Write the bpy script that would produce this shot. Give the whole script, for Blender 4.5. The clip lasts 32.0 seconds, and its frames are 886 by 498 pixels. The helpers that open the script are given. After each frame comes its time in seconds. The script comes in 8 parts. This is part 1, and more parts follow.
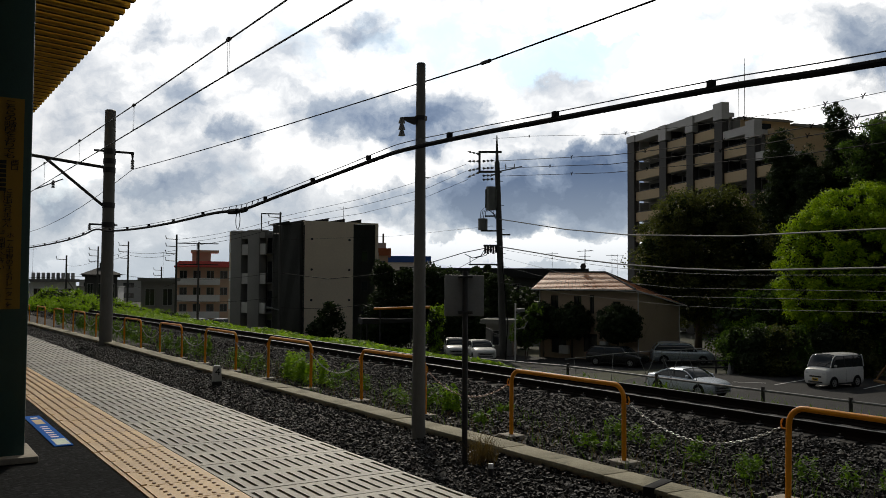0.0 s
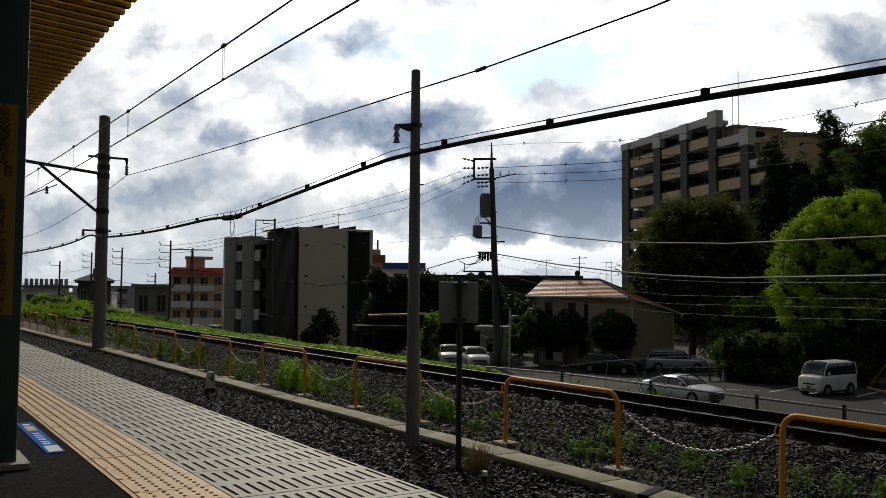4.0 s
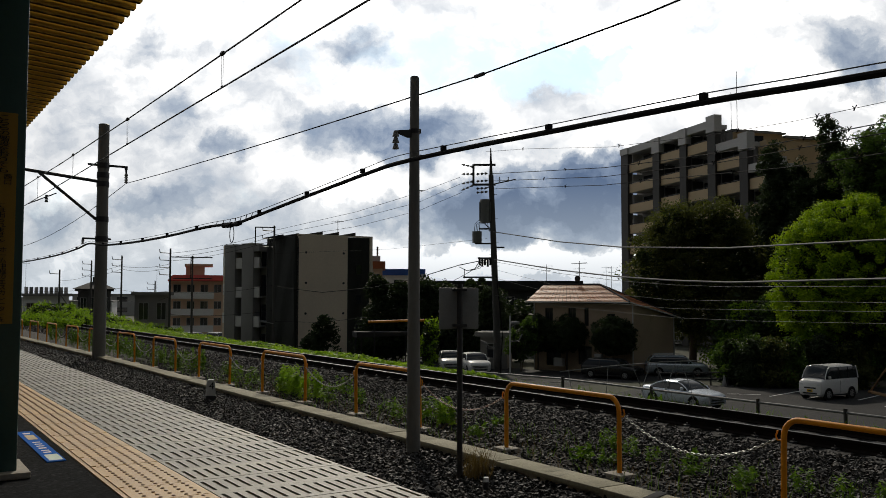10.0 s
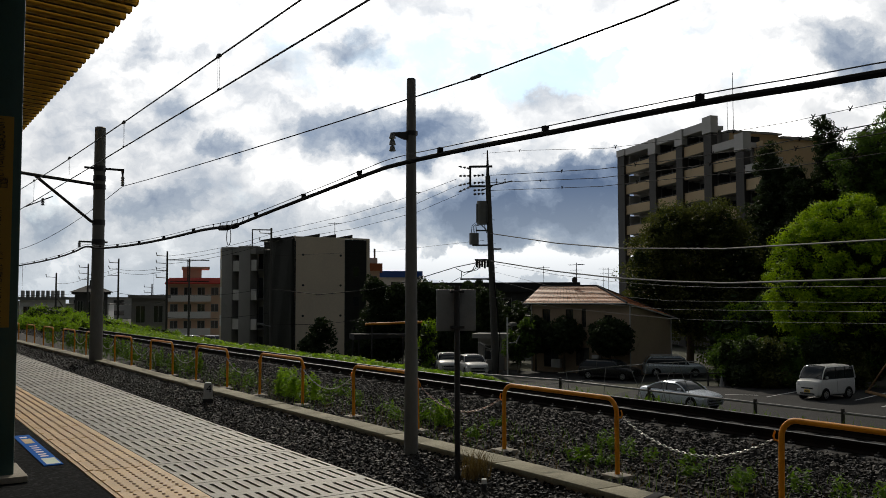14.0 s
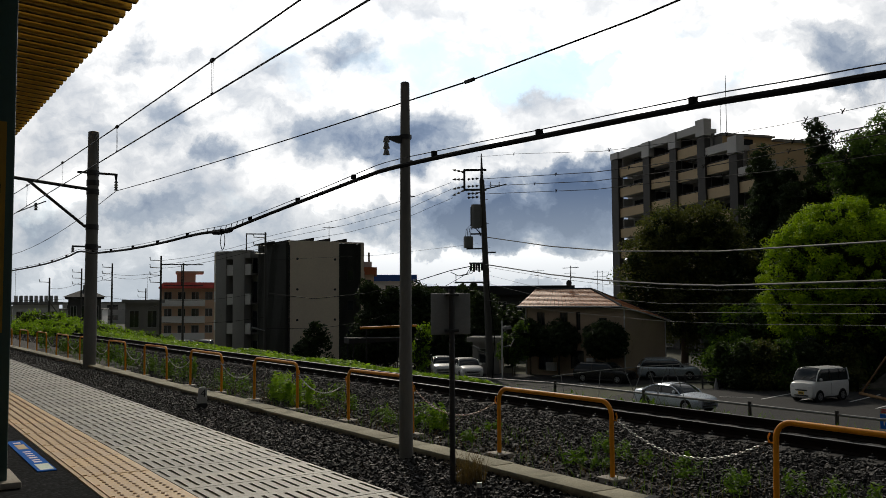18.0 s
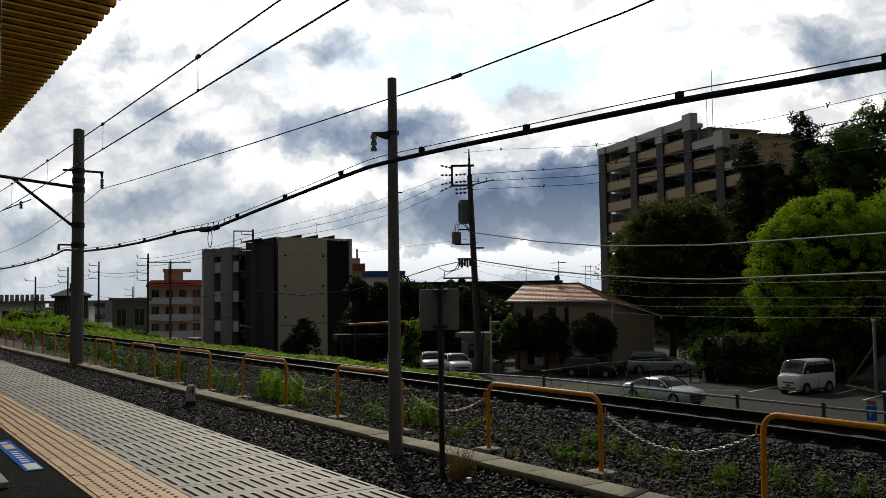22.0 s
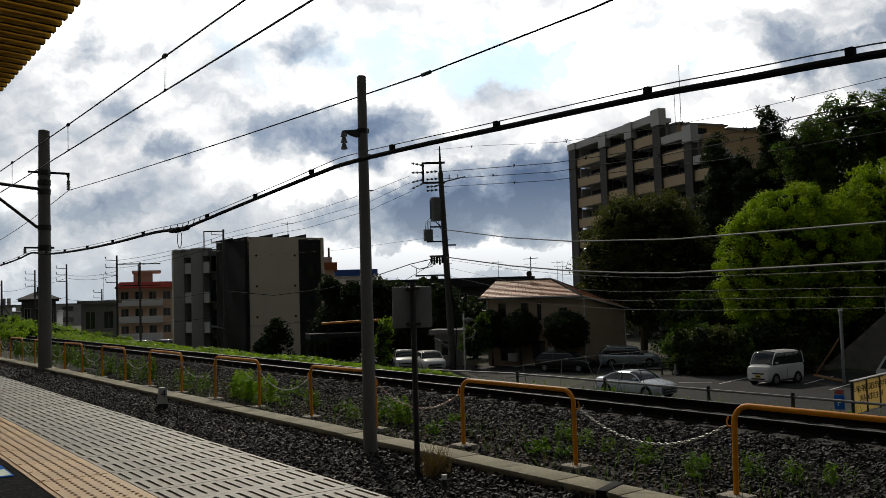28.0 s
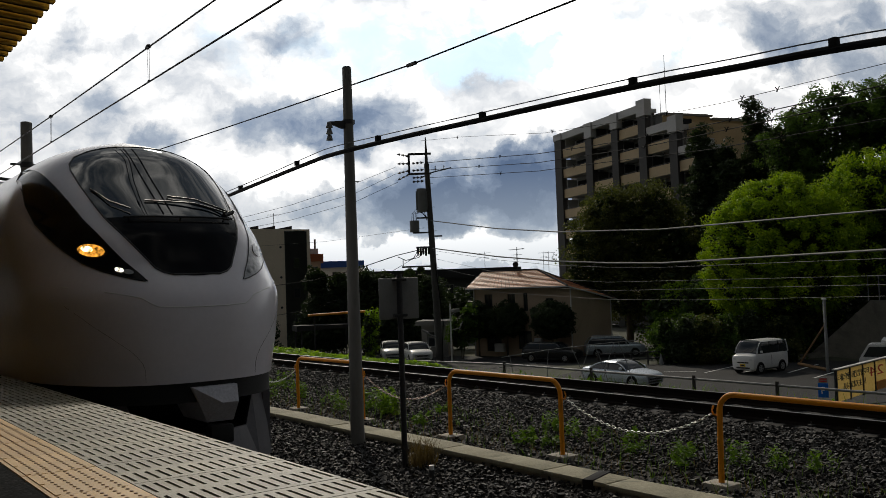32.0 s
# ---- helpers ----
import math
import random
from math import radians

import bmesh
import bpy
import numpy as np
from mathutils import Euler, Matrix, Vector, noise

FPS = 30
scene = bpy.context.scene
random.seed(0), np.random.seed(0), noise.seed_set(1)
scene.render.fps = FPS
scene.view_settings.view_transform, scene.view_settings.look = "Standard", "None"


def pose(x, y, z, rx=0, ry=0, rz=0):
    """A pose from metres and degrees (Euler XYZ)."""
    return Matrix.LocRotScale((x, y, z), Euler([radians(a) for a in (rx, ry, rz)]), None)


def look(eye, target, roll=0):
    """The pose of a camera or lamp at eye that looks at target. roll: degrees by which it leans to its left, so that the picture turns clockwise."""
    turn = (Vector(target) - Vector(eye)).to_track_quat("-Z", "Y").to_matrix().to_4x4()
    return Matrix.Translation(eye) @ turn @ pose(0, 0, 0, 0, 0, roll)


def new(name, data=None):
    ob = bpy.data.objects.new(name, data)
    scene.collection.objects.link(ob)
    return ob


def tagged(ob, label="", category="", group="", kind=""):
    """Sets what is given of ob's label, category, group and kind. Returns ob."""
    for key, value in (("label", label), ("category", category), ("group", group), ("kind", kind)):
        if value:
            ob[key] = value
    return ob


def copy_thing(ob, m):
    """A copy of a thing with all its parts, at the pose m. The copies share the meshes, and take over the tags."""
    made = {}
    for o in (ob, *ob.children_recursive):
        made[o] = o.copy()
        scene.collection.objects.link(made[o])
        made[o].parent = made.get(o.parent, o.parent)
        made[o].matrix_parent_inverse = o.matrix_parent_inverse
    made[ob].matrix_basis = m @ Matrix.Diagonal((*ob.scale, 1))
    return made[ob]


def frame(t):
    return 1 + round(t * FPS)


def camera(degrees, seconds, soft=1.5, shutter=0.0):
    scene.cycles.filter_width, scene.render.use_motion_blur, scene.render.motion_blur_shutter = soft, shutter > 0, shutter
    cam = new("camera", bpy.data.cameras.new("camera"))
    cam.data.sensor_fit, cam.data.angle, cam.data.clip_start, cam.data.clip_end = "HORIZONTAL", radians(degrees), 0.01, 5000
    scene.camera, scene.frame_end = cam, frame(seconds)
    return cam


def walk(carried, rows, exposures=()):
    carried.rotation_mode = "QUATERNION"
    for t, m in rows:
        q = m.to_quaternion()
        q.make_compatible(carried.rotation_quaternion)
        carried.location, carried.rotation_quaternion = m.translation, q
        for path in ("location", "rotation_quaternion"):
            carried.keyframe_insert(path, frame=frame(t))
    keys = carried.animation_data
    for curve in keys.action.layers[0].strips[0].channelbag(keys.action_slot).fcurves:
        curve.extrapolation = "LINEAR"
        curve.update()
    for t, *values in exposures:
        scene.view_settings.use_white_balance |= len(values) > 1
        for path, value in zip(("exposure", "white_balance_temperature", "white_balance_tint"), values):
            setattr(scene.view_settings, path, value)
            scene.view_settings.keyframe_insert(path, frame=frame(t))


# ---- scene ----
EYE = (0.0, 0.0, 0.877)


def aim(yaw, pitch, roll):
    """The camera's pose at its one place, from its turn to the left, its tilt up and its lean."""
    a, b = radians(yaw), radians(pitch)
    way = Vector((-math.sin(a) * math.cos(b), math.cos(a) * math.cos(b), math.sin(b)))
    return look(EYE, Vector(EYE) + 10 * way, roll)


cam = camera(53.47, 32.0, soft=0.5)
walk(cam, [
    (0, aim(-32.57, 2.33, 0.35)),    (0.5, aim(-32.59, 2.38, 0.34)),    (1, aim(-32.66, 2.46, 0.40)),
    (1.5, aim(-32.73, 2.50, 0.39)),    (2, aim(-32.78, 2.60, 0.38)),    (2.5, aim(-32.83, 2.66, 0.38)),
    (3, aim(-32.81, 2.69, 0.37)),    (3.5, aim(-32.85, 2.72, 0.44)),    (5.5, aim(-33.13, 2.97, 0.43)),
    (6, aim(-33.17, 3.00, 0.47)),    (6.5, aim(-33.16, 3.10, 0.46)),    (7, aim(-33.05, 3.11, 0.40)),
    (7.5, aim(-33.02, 3.11, 0.32)),    (8, aim(-32.98, 3.17, 0.25)),    (8.5, aim(-32.94, 3.07, 0.24)),
    (9, aim(-32.94, 3.07, 0.20)),    (9.5, aim(-32.97, 3.11, 0.18)),    (10, aim(-32.94, 3.17, 0.12)),
    (10.5, aim(-32.91, 3.14, 0.11)),    (11, aim(-32.90, 3.13, 0.07)),    (11.5, aim(-32.96, 3.19, 0.04)),
    (12, aim(-32.98, 3.24, 0.05)),    (12.5, aim(-32.94, 3.17, 0.01)),    (13, aim(-32.96, 3.20, -0.03)),
    (13.5, aim(-33.06, 3.26, -0.08)),    (14, aim(-33.13, 3.29, -0.11)),    (14.5, aim(-33.20, 3.33, -0.12)),
    (16.5, aim(-33.43, 3.51, -0.24)),    (17, aim(-33.45, 3.51, -0.25)),    (17.5, aim(-33.50, 3.52, -0.27)),
    (18, aim(-33.50, 3.52, -0.33)),    (18.5, aim(-33.55, 3.46, -0.37)),    (19, aim(-33.60, 3.42, -0.44)),
    (19.5, aim(-33.65, 3.36, -0.51)),    (20, aim(-33.65, 3.29, -0.54)),    (20.5, aim(-33.75, 3.33, -0.58)),
    (21, aim(-33.87, 3.30, -0.63)),    (21.5, aim(-34.13, 3.22, -0.75)),    (22, aim(-34.27, 3.24, -0.77)),
    (22.5, aim(-34.46, 3.19, -0.91)),    (23, aim(-34.88, 3.03, -1.17)),    (23.5, aim(-35.07, 3.02, -1.26)),
    (24, aim(-35.16, 3.04, -1.27)),    (24.5, aim(-35.33, 3.02, -1.39)),    (25, aim(-35.46, 2.95, -1.44)),
    (25.5, aim(-35.60, 2.93, -1.46)),    (27.5, aim(-36.00, 2.97, -1.66)),    (28, aim(-36.09, 3.03, -1.68)),
    (28.5, aim(-36.14, 3.10, -1.71)),    (29, aim(-36.30, 3.01, -1.84)),    (29.5, aim(-36.47, 2.86, -1.95)),
    (30, aim(-36.59, 2.74, -1.94)),    (30.5, aim(-36.71, 2.59, -1.94)),    (31, aim(-36.80, 2.51, -1.96)),
    (31.5, aim(-36.89, 2.47, -1.98)),    (32, aim(-36.96, 2.42, -1.98)),
], exposures=((0, -0.28), (9, -0.30), (22, -0.34), (32, -0.36)))

# ---- light: a bright broken sky before the camera, the sun behind thin cloud ----
SUN_AZ, SUN_EL = 26.0, 37.0      # degrees from +y towards +x, and up
sun_way = Vector((math.sin(radians(SUN_AZ)) * math.cos(radians(SUN_EL)), math.cos(radians(SUN_AZ)) * math.cos(radians(SUN_EL)), math.sin(radians(SUN_EL))))
sun = new("sun", bpy.data.lights.new("sun", "SUN"))
sun.data.energy, sun.data.angle, sun.data.color = 2.0, radians(4.0), (1.0, 0.91, 0.76)
sun.matrix_world = look((20, 20, 60), Vector((20, 20, 60)) - sun_way)


class Nodes:
    """Short way to write a node tree."""

    def __init__(self, tree):
        self.tree = tree
        tree.nodes.clear()

    def add(self, kind, **values):
        node = self.tree.nodes.new("ShaderNode" + kind)
        for key, value in values.items():
            if key == "op":
                node.operation = value
            elif key == "inputs":
                for slot, v in value.items():
                    if isinstance(v, bpy.types.NodeSocket):
                        self.tree.links.new(v, node.inputs[slot])
                    else:
                        node.inputs[slot].default_value = v
        return node

    def math(self, op, a, b=0.0, c=0.0, clamp=False):
        node = self.add("Math", op=op, inputs={0: a, 1: b, 2: c})
        node.use_clamp = clamp
        return node.outputs[0]

    def vec(self, op, a, b=(0, 0, 0)):
        node = self.add("VectorMath", op=op, inputs={0: a, 1: b})
        return node.outputs["Value"] if op in ("DOT_PRODUCT", "LENGTH") else node.outputs[0]

    def noise(self, vector, scale, detail=4.0, rough=0.55, distort=0.0):
        return self.add("TexNoise", inputs={"Vector": vector, "Scale": scale, "Detail": detail, "Roughness": rough, "Distortion": distort})

    def ramp(self, fac, stops, smooth=False):
        node = self.add("ValToRGB", inputs={0: fac})
        ramp = node.color_ramp
        if smooth:
            ramp.interpolation = "EASE"
        while len(ramp.elements) < len(stops):
            ramp.elements.new(0.5)
        for e, (place, colour) in zip(ramp.elements, stops):
            e.position, e.color = place, (*colour, 1.0)
        return node.outputs[0]

    def mix(self, fac, a, b, how="MIX"):
        node = self.add("Mix")
        node.data_type, node.blend_type = "RGBA", how
        for slot, v in ((0, fac), (6, a), (7, b)):
            if isinstance(v, bpy.types.NodeSocket):
                self.tree.links.new(v, node.inputs[slot])
            else:
                node.inputs[slot].default_value = (*v, 1.0) if slot and len(v) == 3 else v
        return node.outputs[2]


def build_world():
    world = bpy.data.worlds.new("sky")
    world.use_nodes = True
    scene.world = world
    n = Nodes(world.node_tree)
    way = n.add("TexCoord").outputs["Generated"]
    sky = n.add("TexSky")
    sky.sky_type, sky.sun_disc = "NISHITA", False
    sky.sun_elevation, sky.sun_rotation = radians(SUN_EL), radians(SUN_AZ)
    blue = n.vec("MULTIPLY", sky.outputs[0], (0.07, 0.07, 0.07))
    # flat coordinates of the sky ahead, and the cloud deck seen from below
    turn = aim(-33.0, 2.4, 0.0).to_3x3()
    ahead = n.math("MAXIMUM", n.vec("DOT_PRODUCT", way, tuple(-turn.col[2])), 0.08)
    u = n.math("DIVIDE", n.vec("DOT_PRODUCT", way, tuple(turn.col[0])), ahead)
    v = n.math("DIVIDE", n.vec("DOT_PRODUCT", way, tuple(turn.col[1])), ahead)
    flat = n.add("CombineXYZ", inputs={0: u, 1: v}).outputs[0]
    warp = n.noise(flat, 16.0, 6.0, 0.62)
    bent = n.vec("ADD", flat, n.vec("MULTIPLY", n.vec("SUBTRACT", warp.outputs["Color"], (0.5, 0.5, 0.5)), (0.13, 0.10, 0.0)))
    streaks = n.vec("MULTIPLY", n.vec("ADD", flat, n.vec("MULTIPLY", warp.outputs["Color"], (0.05, 0.05, 0.0))), (1.0, 1.45, 1.0))
    # heaped billows in the cloud, and the finer wisps over them
    cell = n.add("TexVoronoi", inputs={"Vector": streaks, "Scale": 15.0, "Detail": 4.0, "Roughness": 0.55, "Lacunarity": 2.1})
    cell.normalize = True
    wisps = n.noise(streaks, 10.0, 9.0, 0.6, 0.1).outputs[0]
    puffs = n.math("MULTIPLY_ADD", wisps, 0.72, n.math("MULTIPLY", cell.outputs["Distance"], 0.42))
    broad = n.noise(streaks, 3.4, 4.0, 0.5, 0.2).outputs[0]

    def blobs(rows):
        total = None
        for x, y, rx, ry, power in rows:
            at = n.add("Mapping", inputs={0: bent, 1: (-(x - 784) / 1556 * 1556 / rx, -(441 - y) / 1556 * 1556 / ry, 0), 3: (1556 / rx, 1556 / ry, 0)})
            ball = n.add("TexGradient", inputs={0: at.outputs[0]})
            ball.gradient_type = "SPHERICAL"
            total = n.math("MULTIPLY_ADD", ball.outputs[1], power, total if total else 0.0)
        return total

    dark = blobs([(300, 130, 420, 190, 0.20), (590, 190, 95, 55, 0.75), (755, 215, 165, 78, 1.35), (680, 235, 130, 45, 0.8), (640, 58, 90, 50, 0.7), (1000, 348, 250, 105, 2.9), (870, 350, 140, 80, 1.4), (1050, 290, 120, 50, 0.7),
                  (260, 330, 130, 45, 0.55), (330, 350, 230, 40, 0.45), (400, 232, 60, 32, 0.7), (110, 45, 210, 70, 0.35), (280, 45, 120, 55, 0.45), (310, 165, 90, 60, 0.4), (1520, 100, 100, 60, 0.85), (1610, 110, 150, 70, 1.0), (1690, 60, 120, 60, 0.7), (1490, 40, 110, 50, 0.6), (430, 395, 160, 30, 0.3),
                  (90, 380, 90, 40, 0.5), (790, 365, 150, 55, 0.95), (650, 365, 120, 40, 0.5), (510, 330, 90, 40, 0.45), (160, 190, 110, 50, 0.25), (990, 440, 330, 34, -1.5), (640, 440, 200, 26, -0.5), (700, 140, 110, 26, -0.4), (900, 200, 70, 60, -0.3)])
    gaps = blobs([(900, 80, 300, 70, 2.4), (1040, 100, 190, 50, 1.8), (520, 42, 70, 50, 0.9), (1330, 95, 130, 50, 0.9), (430, 325, 60, 40, 0.35), (110, 335, 120, 40, 0.7),
                  (545, 105, 60, 30, 0.5), (690, 20, 100, 40, 0.5), (1180, 60, 150, 60, 0.5)])
    glow = n.math("MAXIMUM", n.vec("DOT_PRODUCT", way, (0.39, 0.67, 0.64)), 0.0)
    lit = n.math("MULTIPLY_ADD", n.math("POWER", glow, 2.5), 0.85, 0.52)
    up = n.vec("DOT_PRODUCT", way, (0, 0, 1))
    shade = n.math("ADD", n.math("MULTIPLY", dark, n.math("MULTIPLY_ADD", puffs, 2.2, -0.40)), n.math("MULTIPLY_ADD", broad, 1.0, -0.47))
    shade = n.math("ADD", shade, n.math("MULTIPLY_ADD", puffs, 1.8, -0.785))
    cloud = n.ramp(n.math("MULTIPLY", shade, 0.62), [(0.0, (2.1, 2.06, 2.0)), (0.043, (1.45, 1.45, 1.44)), (0.093, (1.12, 1.13, 1.14)), (0.186, (0.86, 0.89, 0.93)), (0.34, (0.50, 0.57, 0.67)), (0.60, (0.25, 0.325, 0.46)), (1.0, (0.12, 0.18, 0.30))])
    cloud = n.vec("MULTIPLY", cloud, n.add("CombineXYZ", inputs={0: lit, 1: lit, 2: lit}).outputs[0])
    hole = n.math("MULTIPLY_ADD", gaps, n.math("MULTIPLY_ADD", puffs, 1.4, 0.1), n.math("MULTIPLY_ADD", puffs, 1.2, -0.72), clamp=True)
    hole = n.math("MULTIPLY", hole, 0.85)
    tint = n.mix(hole, cloud, n.vec("ADD", n.vec("MULTIPLY", blue, (1.0, 1.0, 1.0)), (0.42, 0.66, 0.80)))
    low = n.math("SUBTRACT", 1.0, n.math("MULTIPLY", n.math("ABSOLUTE", n.vec("DOT_PRODUCT", way, (0, 0, 1))), 7.5), clamp=True)
    tint = n.mix(n.math("MULTIPLY", low, 0.9), tint, (0.55, 0.635, 0.72))
    # unseen sky behind the camera, far from the sun, dimmed to cut fill light
    back = n.math("MULTIPLY_ADD", n.vec("DOT_PRODUCT", way, (0.37, 0.64, 0)), 1.15, 0.42, clamp=True)
    drift = n.noise(n.vec("MULTIPLY", way, (1.0, 1.0, 1.6)), 3.2, 6.0, 0.6, 0.5).outputs[0]
    behind = n.ramp(drift, [(0.38, (0.013, 0.016, 0.020)), (0.52, (0.030, 0.029, 0.027)), (0.68, (0.13, 0.125, 0.115))])
    tint = n.mix(back, behind, tint)
    # unseen sky overhead: darkened to cut fill, bright patches added for reflections
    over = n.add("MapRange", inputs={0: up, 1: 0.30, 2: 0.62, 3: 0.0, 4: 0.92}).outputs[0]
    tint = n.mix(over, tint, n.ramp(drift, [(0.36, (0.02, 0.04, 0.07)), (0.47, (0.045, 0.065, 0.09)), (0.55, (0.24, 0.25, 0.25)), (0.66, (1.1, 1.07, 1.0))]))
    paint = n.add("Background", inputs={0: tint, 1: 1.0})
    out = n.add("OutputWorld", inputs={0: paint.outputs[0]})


build_world()

# ---- materials ----


def surf(name, a, b=None, scale=3.0, rough=0.7, metal=0.0, bump=0.0, bump_scale=60.0, fine=0.35, spread=0.0, stretch=(1, 1, 1), stain=None, stain_at=0.6, gloss=0.5, island=False, rough_vary=0.12):
    """A surface of two colours in a broad noise, with fine grain, stains, relief and its own tone for each object."""
    m = bpy.data.materials.new(name)
    m.use_nodes = True
    n = Nodes(m.node_tree)
    at = n.add("TexCoord").outputs["Object"]
    if spread and not island:
        at = n.vec("ADD", at, n.add("ObjectInfo").outputs["Location"])
    at = n.vec("MULTIPLY", at, stretch)
    b = b or tuple(c * 0.75 for c in a)
    broad = n.noise(at, scale, 5.0, 0.6).outputs[0]
    col = n.mix(n.math("MULTIPLY_ADD", broad, 2.2, -0.6, clamp=True), a, b)
    grain = n.noise(at, scale * 14, 3.0, 0.6).outputs[0]
    g = n.math("MULTIPLY_ADD", grain, fine * 2, 1.0 - fine)
    if spread:
        who = n.add("NewGeometry").outputs["Random Per Island"] if island else n.add("ObjectInfo").outputs["Random"]
        tone = n.math("MULTIPLY_ADD", n.math("POWER", who, 4.0), 3.4 * spread, 1.0 - 0.68 * spread) if island else n.math("MULTIPLY_ADD", who, spread * 2, 1.0 - spread)
        g = n.math("MULTIPLY", g, tone)
    col = n.vec("MULTIPLY", col, n.add("CombineXYZ", inputs={0: g, 1: g, 2: g}).outputs[0])
    if stain:
        spot = n.noise(at, scale * 0.45, 7.0, 0.7, 0.6).outputs[0]
        col = n.mix(n.math("MULTIPLY", n.math("SUBTRACT", spot, stain_at), 7.0, clamp=True), col, stain)
    r = n.math("MULTIPLY_ADD", grain, rough_vary * 2, rough - rough_vary, clamp=True)
    p = n.add("BsdfPrincipled", inputs={"Base Color": col, "Roughness": r, "Metallic": metal, "Specular IOR Level": gloss})
    if bump:
        h = n.noise(at, bump_scale, 4.0, 0.6).outputs[0]
        p_n = n.add("Bump", inputs={"Strength": bump, "Distance": 0.02, "Height": h})
        n.tree.links.new(p_n.outputs[0], p.inputs["Normal"])
    n.add("OutputMaterial", inputs={0: p.outputs[0]})
    return m


def aggregate(name, a, b, scale):
    """Coarse asphalt: each chip of stone with its own tone, standing proud of the binder."""
    m = bpy.data.materials.new(name)
    m.use_nodes = True
    n = Nodes(m.node_tree)
    at = n.add("TexCoord").outputs["Object"]
    chip = n.add("TexVoronoi", inputs={"Vector": at, "Scale": scale})
    tone = n.math("POWER", n.vec("DOT_PRODUCT", chip.outputs["Color"], (0.4, 0.3, 0.3)), 3.0)
    worn = n.math("MULTIPLY_ADD", n.noise(at, 0.9, 5.0, 0.6).outputs[0], 1.2, -0.1, clamp=True)
    col = n.mix(n.math("MULTIPLY", tone, worn, clamp=True), a, b)
    p = n.add("BsdfPrincipled", inputs={"Base Color": col, "Roughness": 1.0, "Specular IOR Level": 0.06})
    relief = n.add("Bump", inputs={"Strength": 0.6, "Distance": 0.004, "Height": n.math("SUBTRACT", 1.0, chip.outputs["Distance"])})
    n.tree.links.new(relief.outputs[0], p.inputs["Normal"])
    n.add("OutputMaterial", inputs={0: p.outputs[0]})
    return m


def leafy(name, a, b, thin=0.35, rough=0.55):
    """Leaves: each its own tone, part of the light shining through."""
    m = bpy.data.materials.new(name)
    m.use_nodes = True
    n = Nodes(m.node_tree)
    who = n.add("NewGeometry").outputs["Random Per Island"]
    at = n.add("TexCoord").outputs["Object"]
    broad = n.noise(at, 0.8, 3.0, 0.5).outputs[0]
    f = n.math("MULTIPLY_ADD", who, 0.55, n.math("MULTIPLY_ADD", broad, 1.4, -0.5), clamp=True)
    col = n.mix(f, a, b)
    p = n.add("BsdfPrincipled", inputs={"Base Color": col, "Roughness": rough, "Specular IOR Level": 0.25})
    t = n.add("BsdfTranslucent", inputs={"Color": n.vec("MULTIPLY", col, (1.3, 1.35, 0.8))})
    mix = n.add("MixShader", inputs={0: thin, 1: p.outputs[0], 2: t.outputs[0]})
    n.add("OutputMaterial", inputs={0: mix.outputs[0]})
    return m


def glass(name, tint=(0.02, 0.025, 0.03), rough=0.04, ior=1.55):
    """Dark glazing with a clear reflection."""
    m = bpy.data.materials.new(name)
    m.use_nodes = True
    n = Nodes(m.node_tree)
    at = n.add("TexCoord").outputs["Object"]
    r = n.math("MULTIPLY_ADD", n.noise(at, 9.0, 3.0).outputs[0], 0.05, rough)
    p = n.add("BsdfPrincipled", inputs={"Base Color": (*tint, 1), "Roughness": r, "Specular IOR Level": 0.5, "IOR": ior})
    n.add("OutputMaterial", inputs={0: p.outputs[0]})
    return m


def lamp_glow(name, colour, power):
    m = bpy.data.materials.new(name)
    m.use_nodes = True
    n = Nodes(m.node_tree)
    at = n.add("TexCoord").outputs["Object"]
    f = n.math("MAXIMUM", n.math("MULTIPLY_ADD", n.noise(at, 16.0, 4.0).outputs[0], 5.0, -1.8), 0.06)
    e = n.add("Emission", inputs={0: (*colour, 1), 1: n.math("MULTIPLY", f, power)})
    n.add("OutputMaterial", inputs={0: e.outputs[0]})
    return m


ASPHALT = aggregate("platform_asphalt", (0.006, 0.007, 0.008), (0.085, 0.09, 0.095), 60.0)
LOT = surf("lot_asphalt", (0.032, 0.032, 0.034), (0.021, 0.021, 0.022), 0.5, 0.85, gloss=0.3, bump=0.3, bump_scale=60, fine=0.4, stain=(0.035, 0.035, 0.038), stain_at=0.62)
TILE = surf("grey_tile", (0.222, 0.211, 0.145), (0.155, 0.147, 0.100), 3, 0.52, gloss=0.40, bump=0.15, bump_scale=90, fine=0.25, spread=0.2, stain=(0.135, 0.112, 0.076), stain_at=0.53)
GROOVE = surf("tile_groove", (0.16, 0.147, 0.105), (0.10, 0.092, 0.066), 8, 0.9)
YELLOW = surf("tactile_yellow", (0.55, 0.318, 0.070), (0.44, 0.25, 0.052), 4, 0.52, gloss=0.45, bump=0.15, bump_scale=90, fine=0.2, spread=0.10, stain=(0.36, 0.23, 0.12), stain_at=0.66)
STUD = surf("tactile_stud", (0.52, 0.32, 0.15), (0.28, 0.17, 0.08), 30, 0.6)
CONCRETE = surf("concrete", (0.40, 0.36, 0.30), (0.29, 0.26, 0.215), 2.2, 0.85, bump=0.35, bump_scale=70, fine=0.3, spread=0.1, stain=(0.13, 0.12, 0.105), stain_at=0.62)
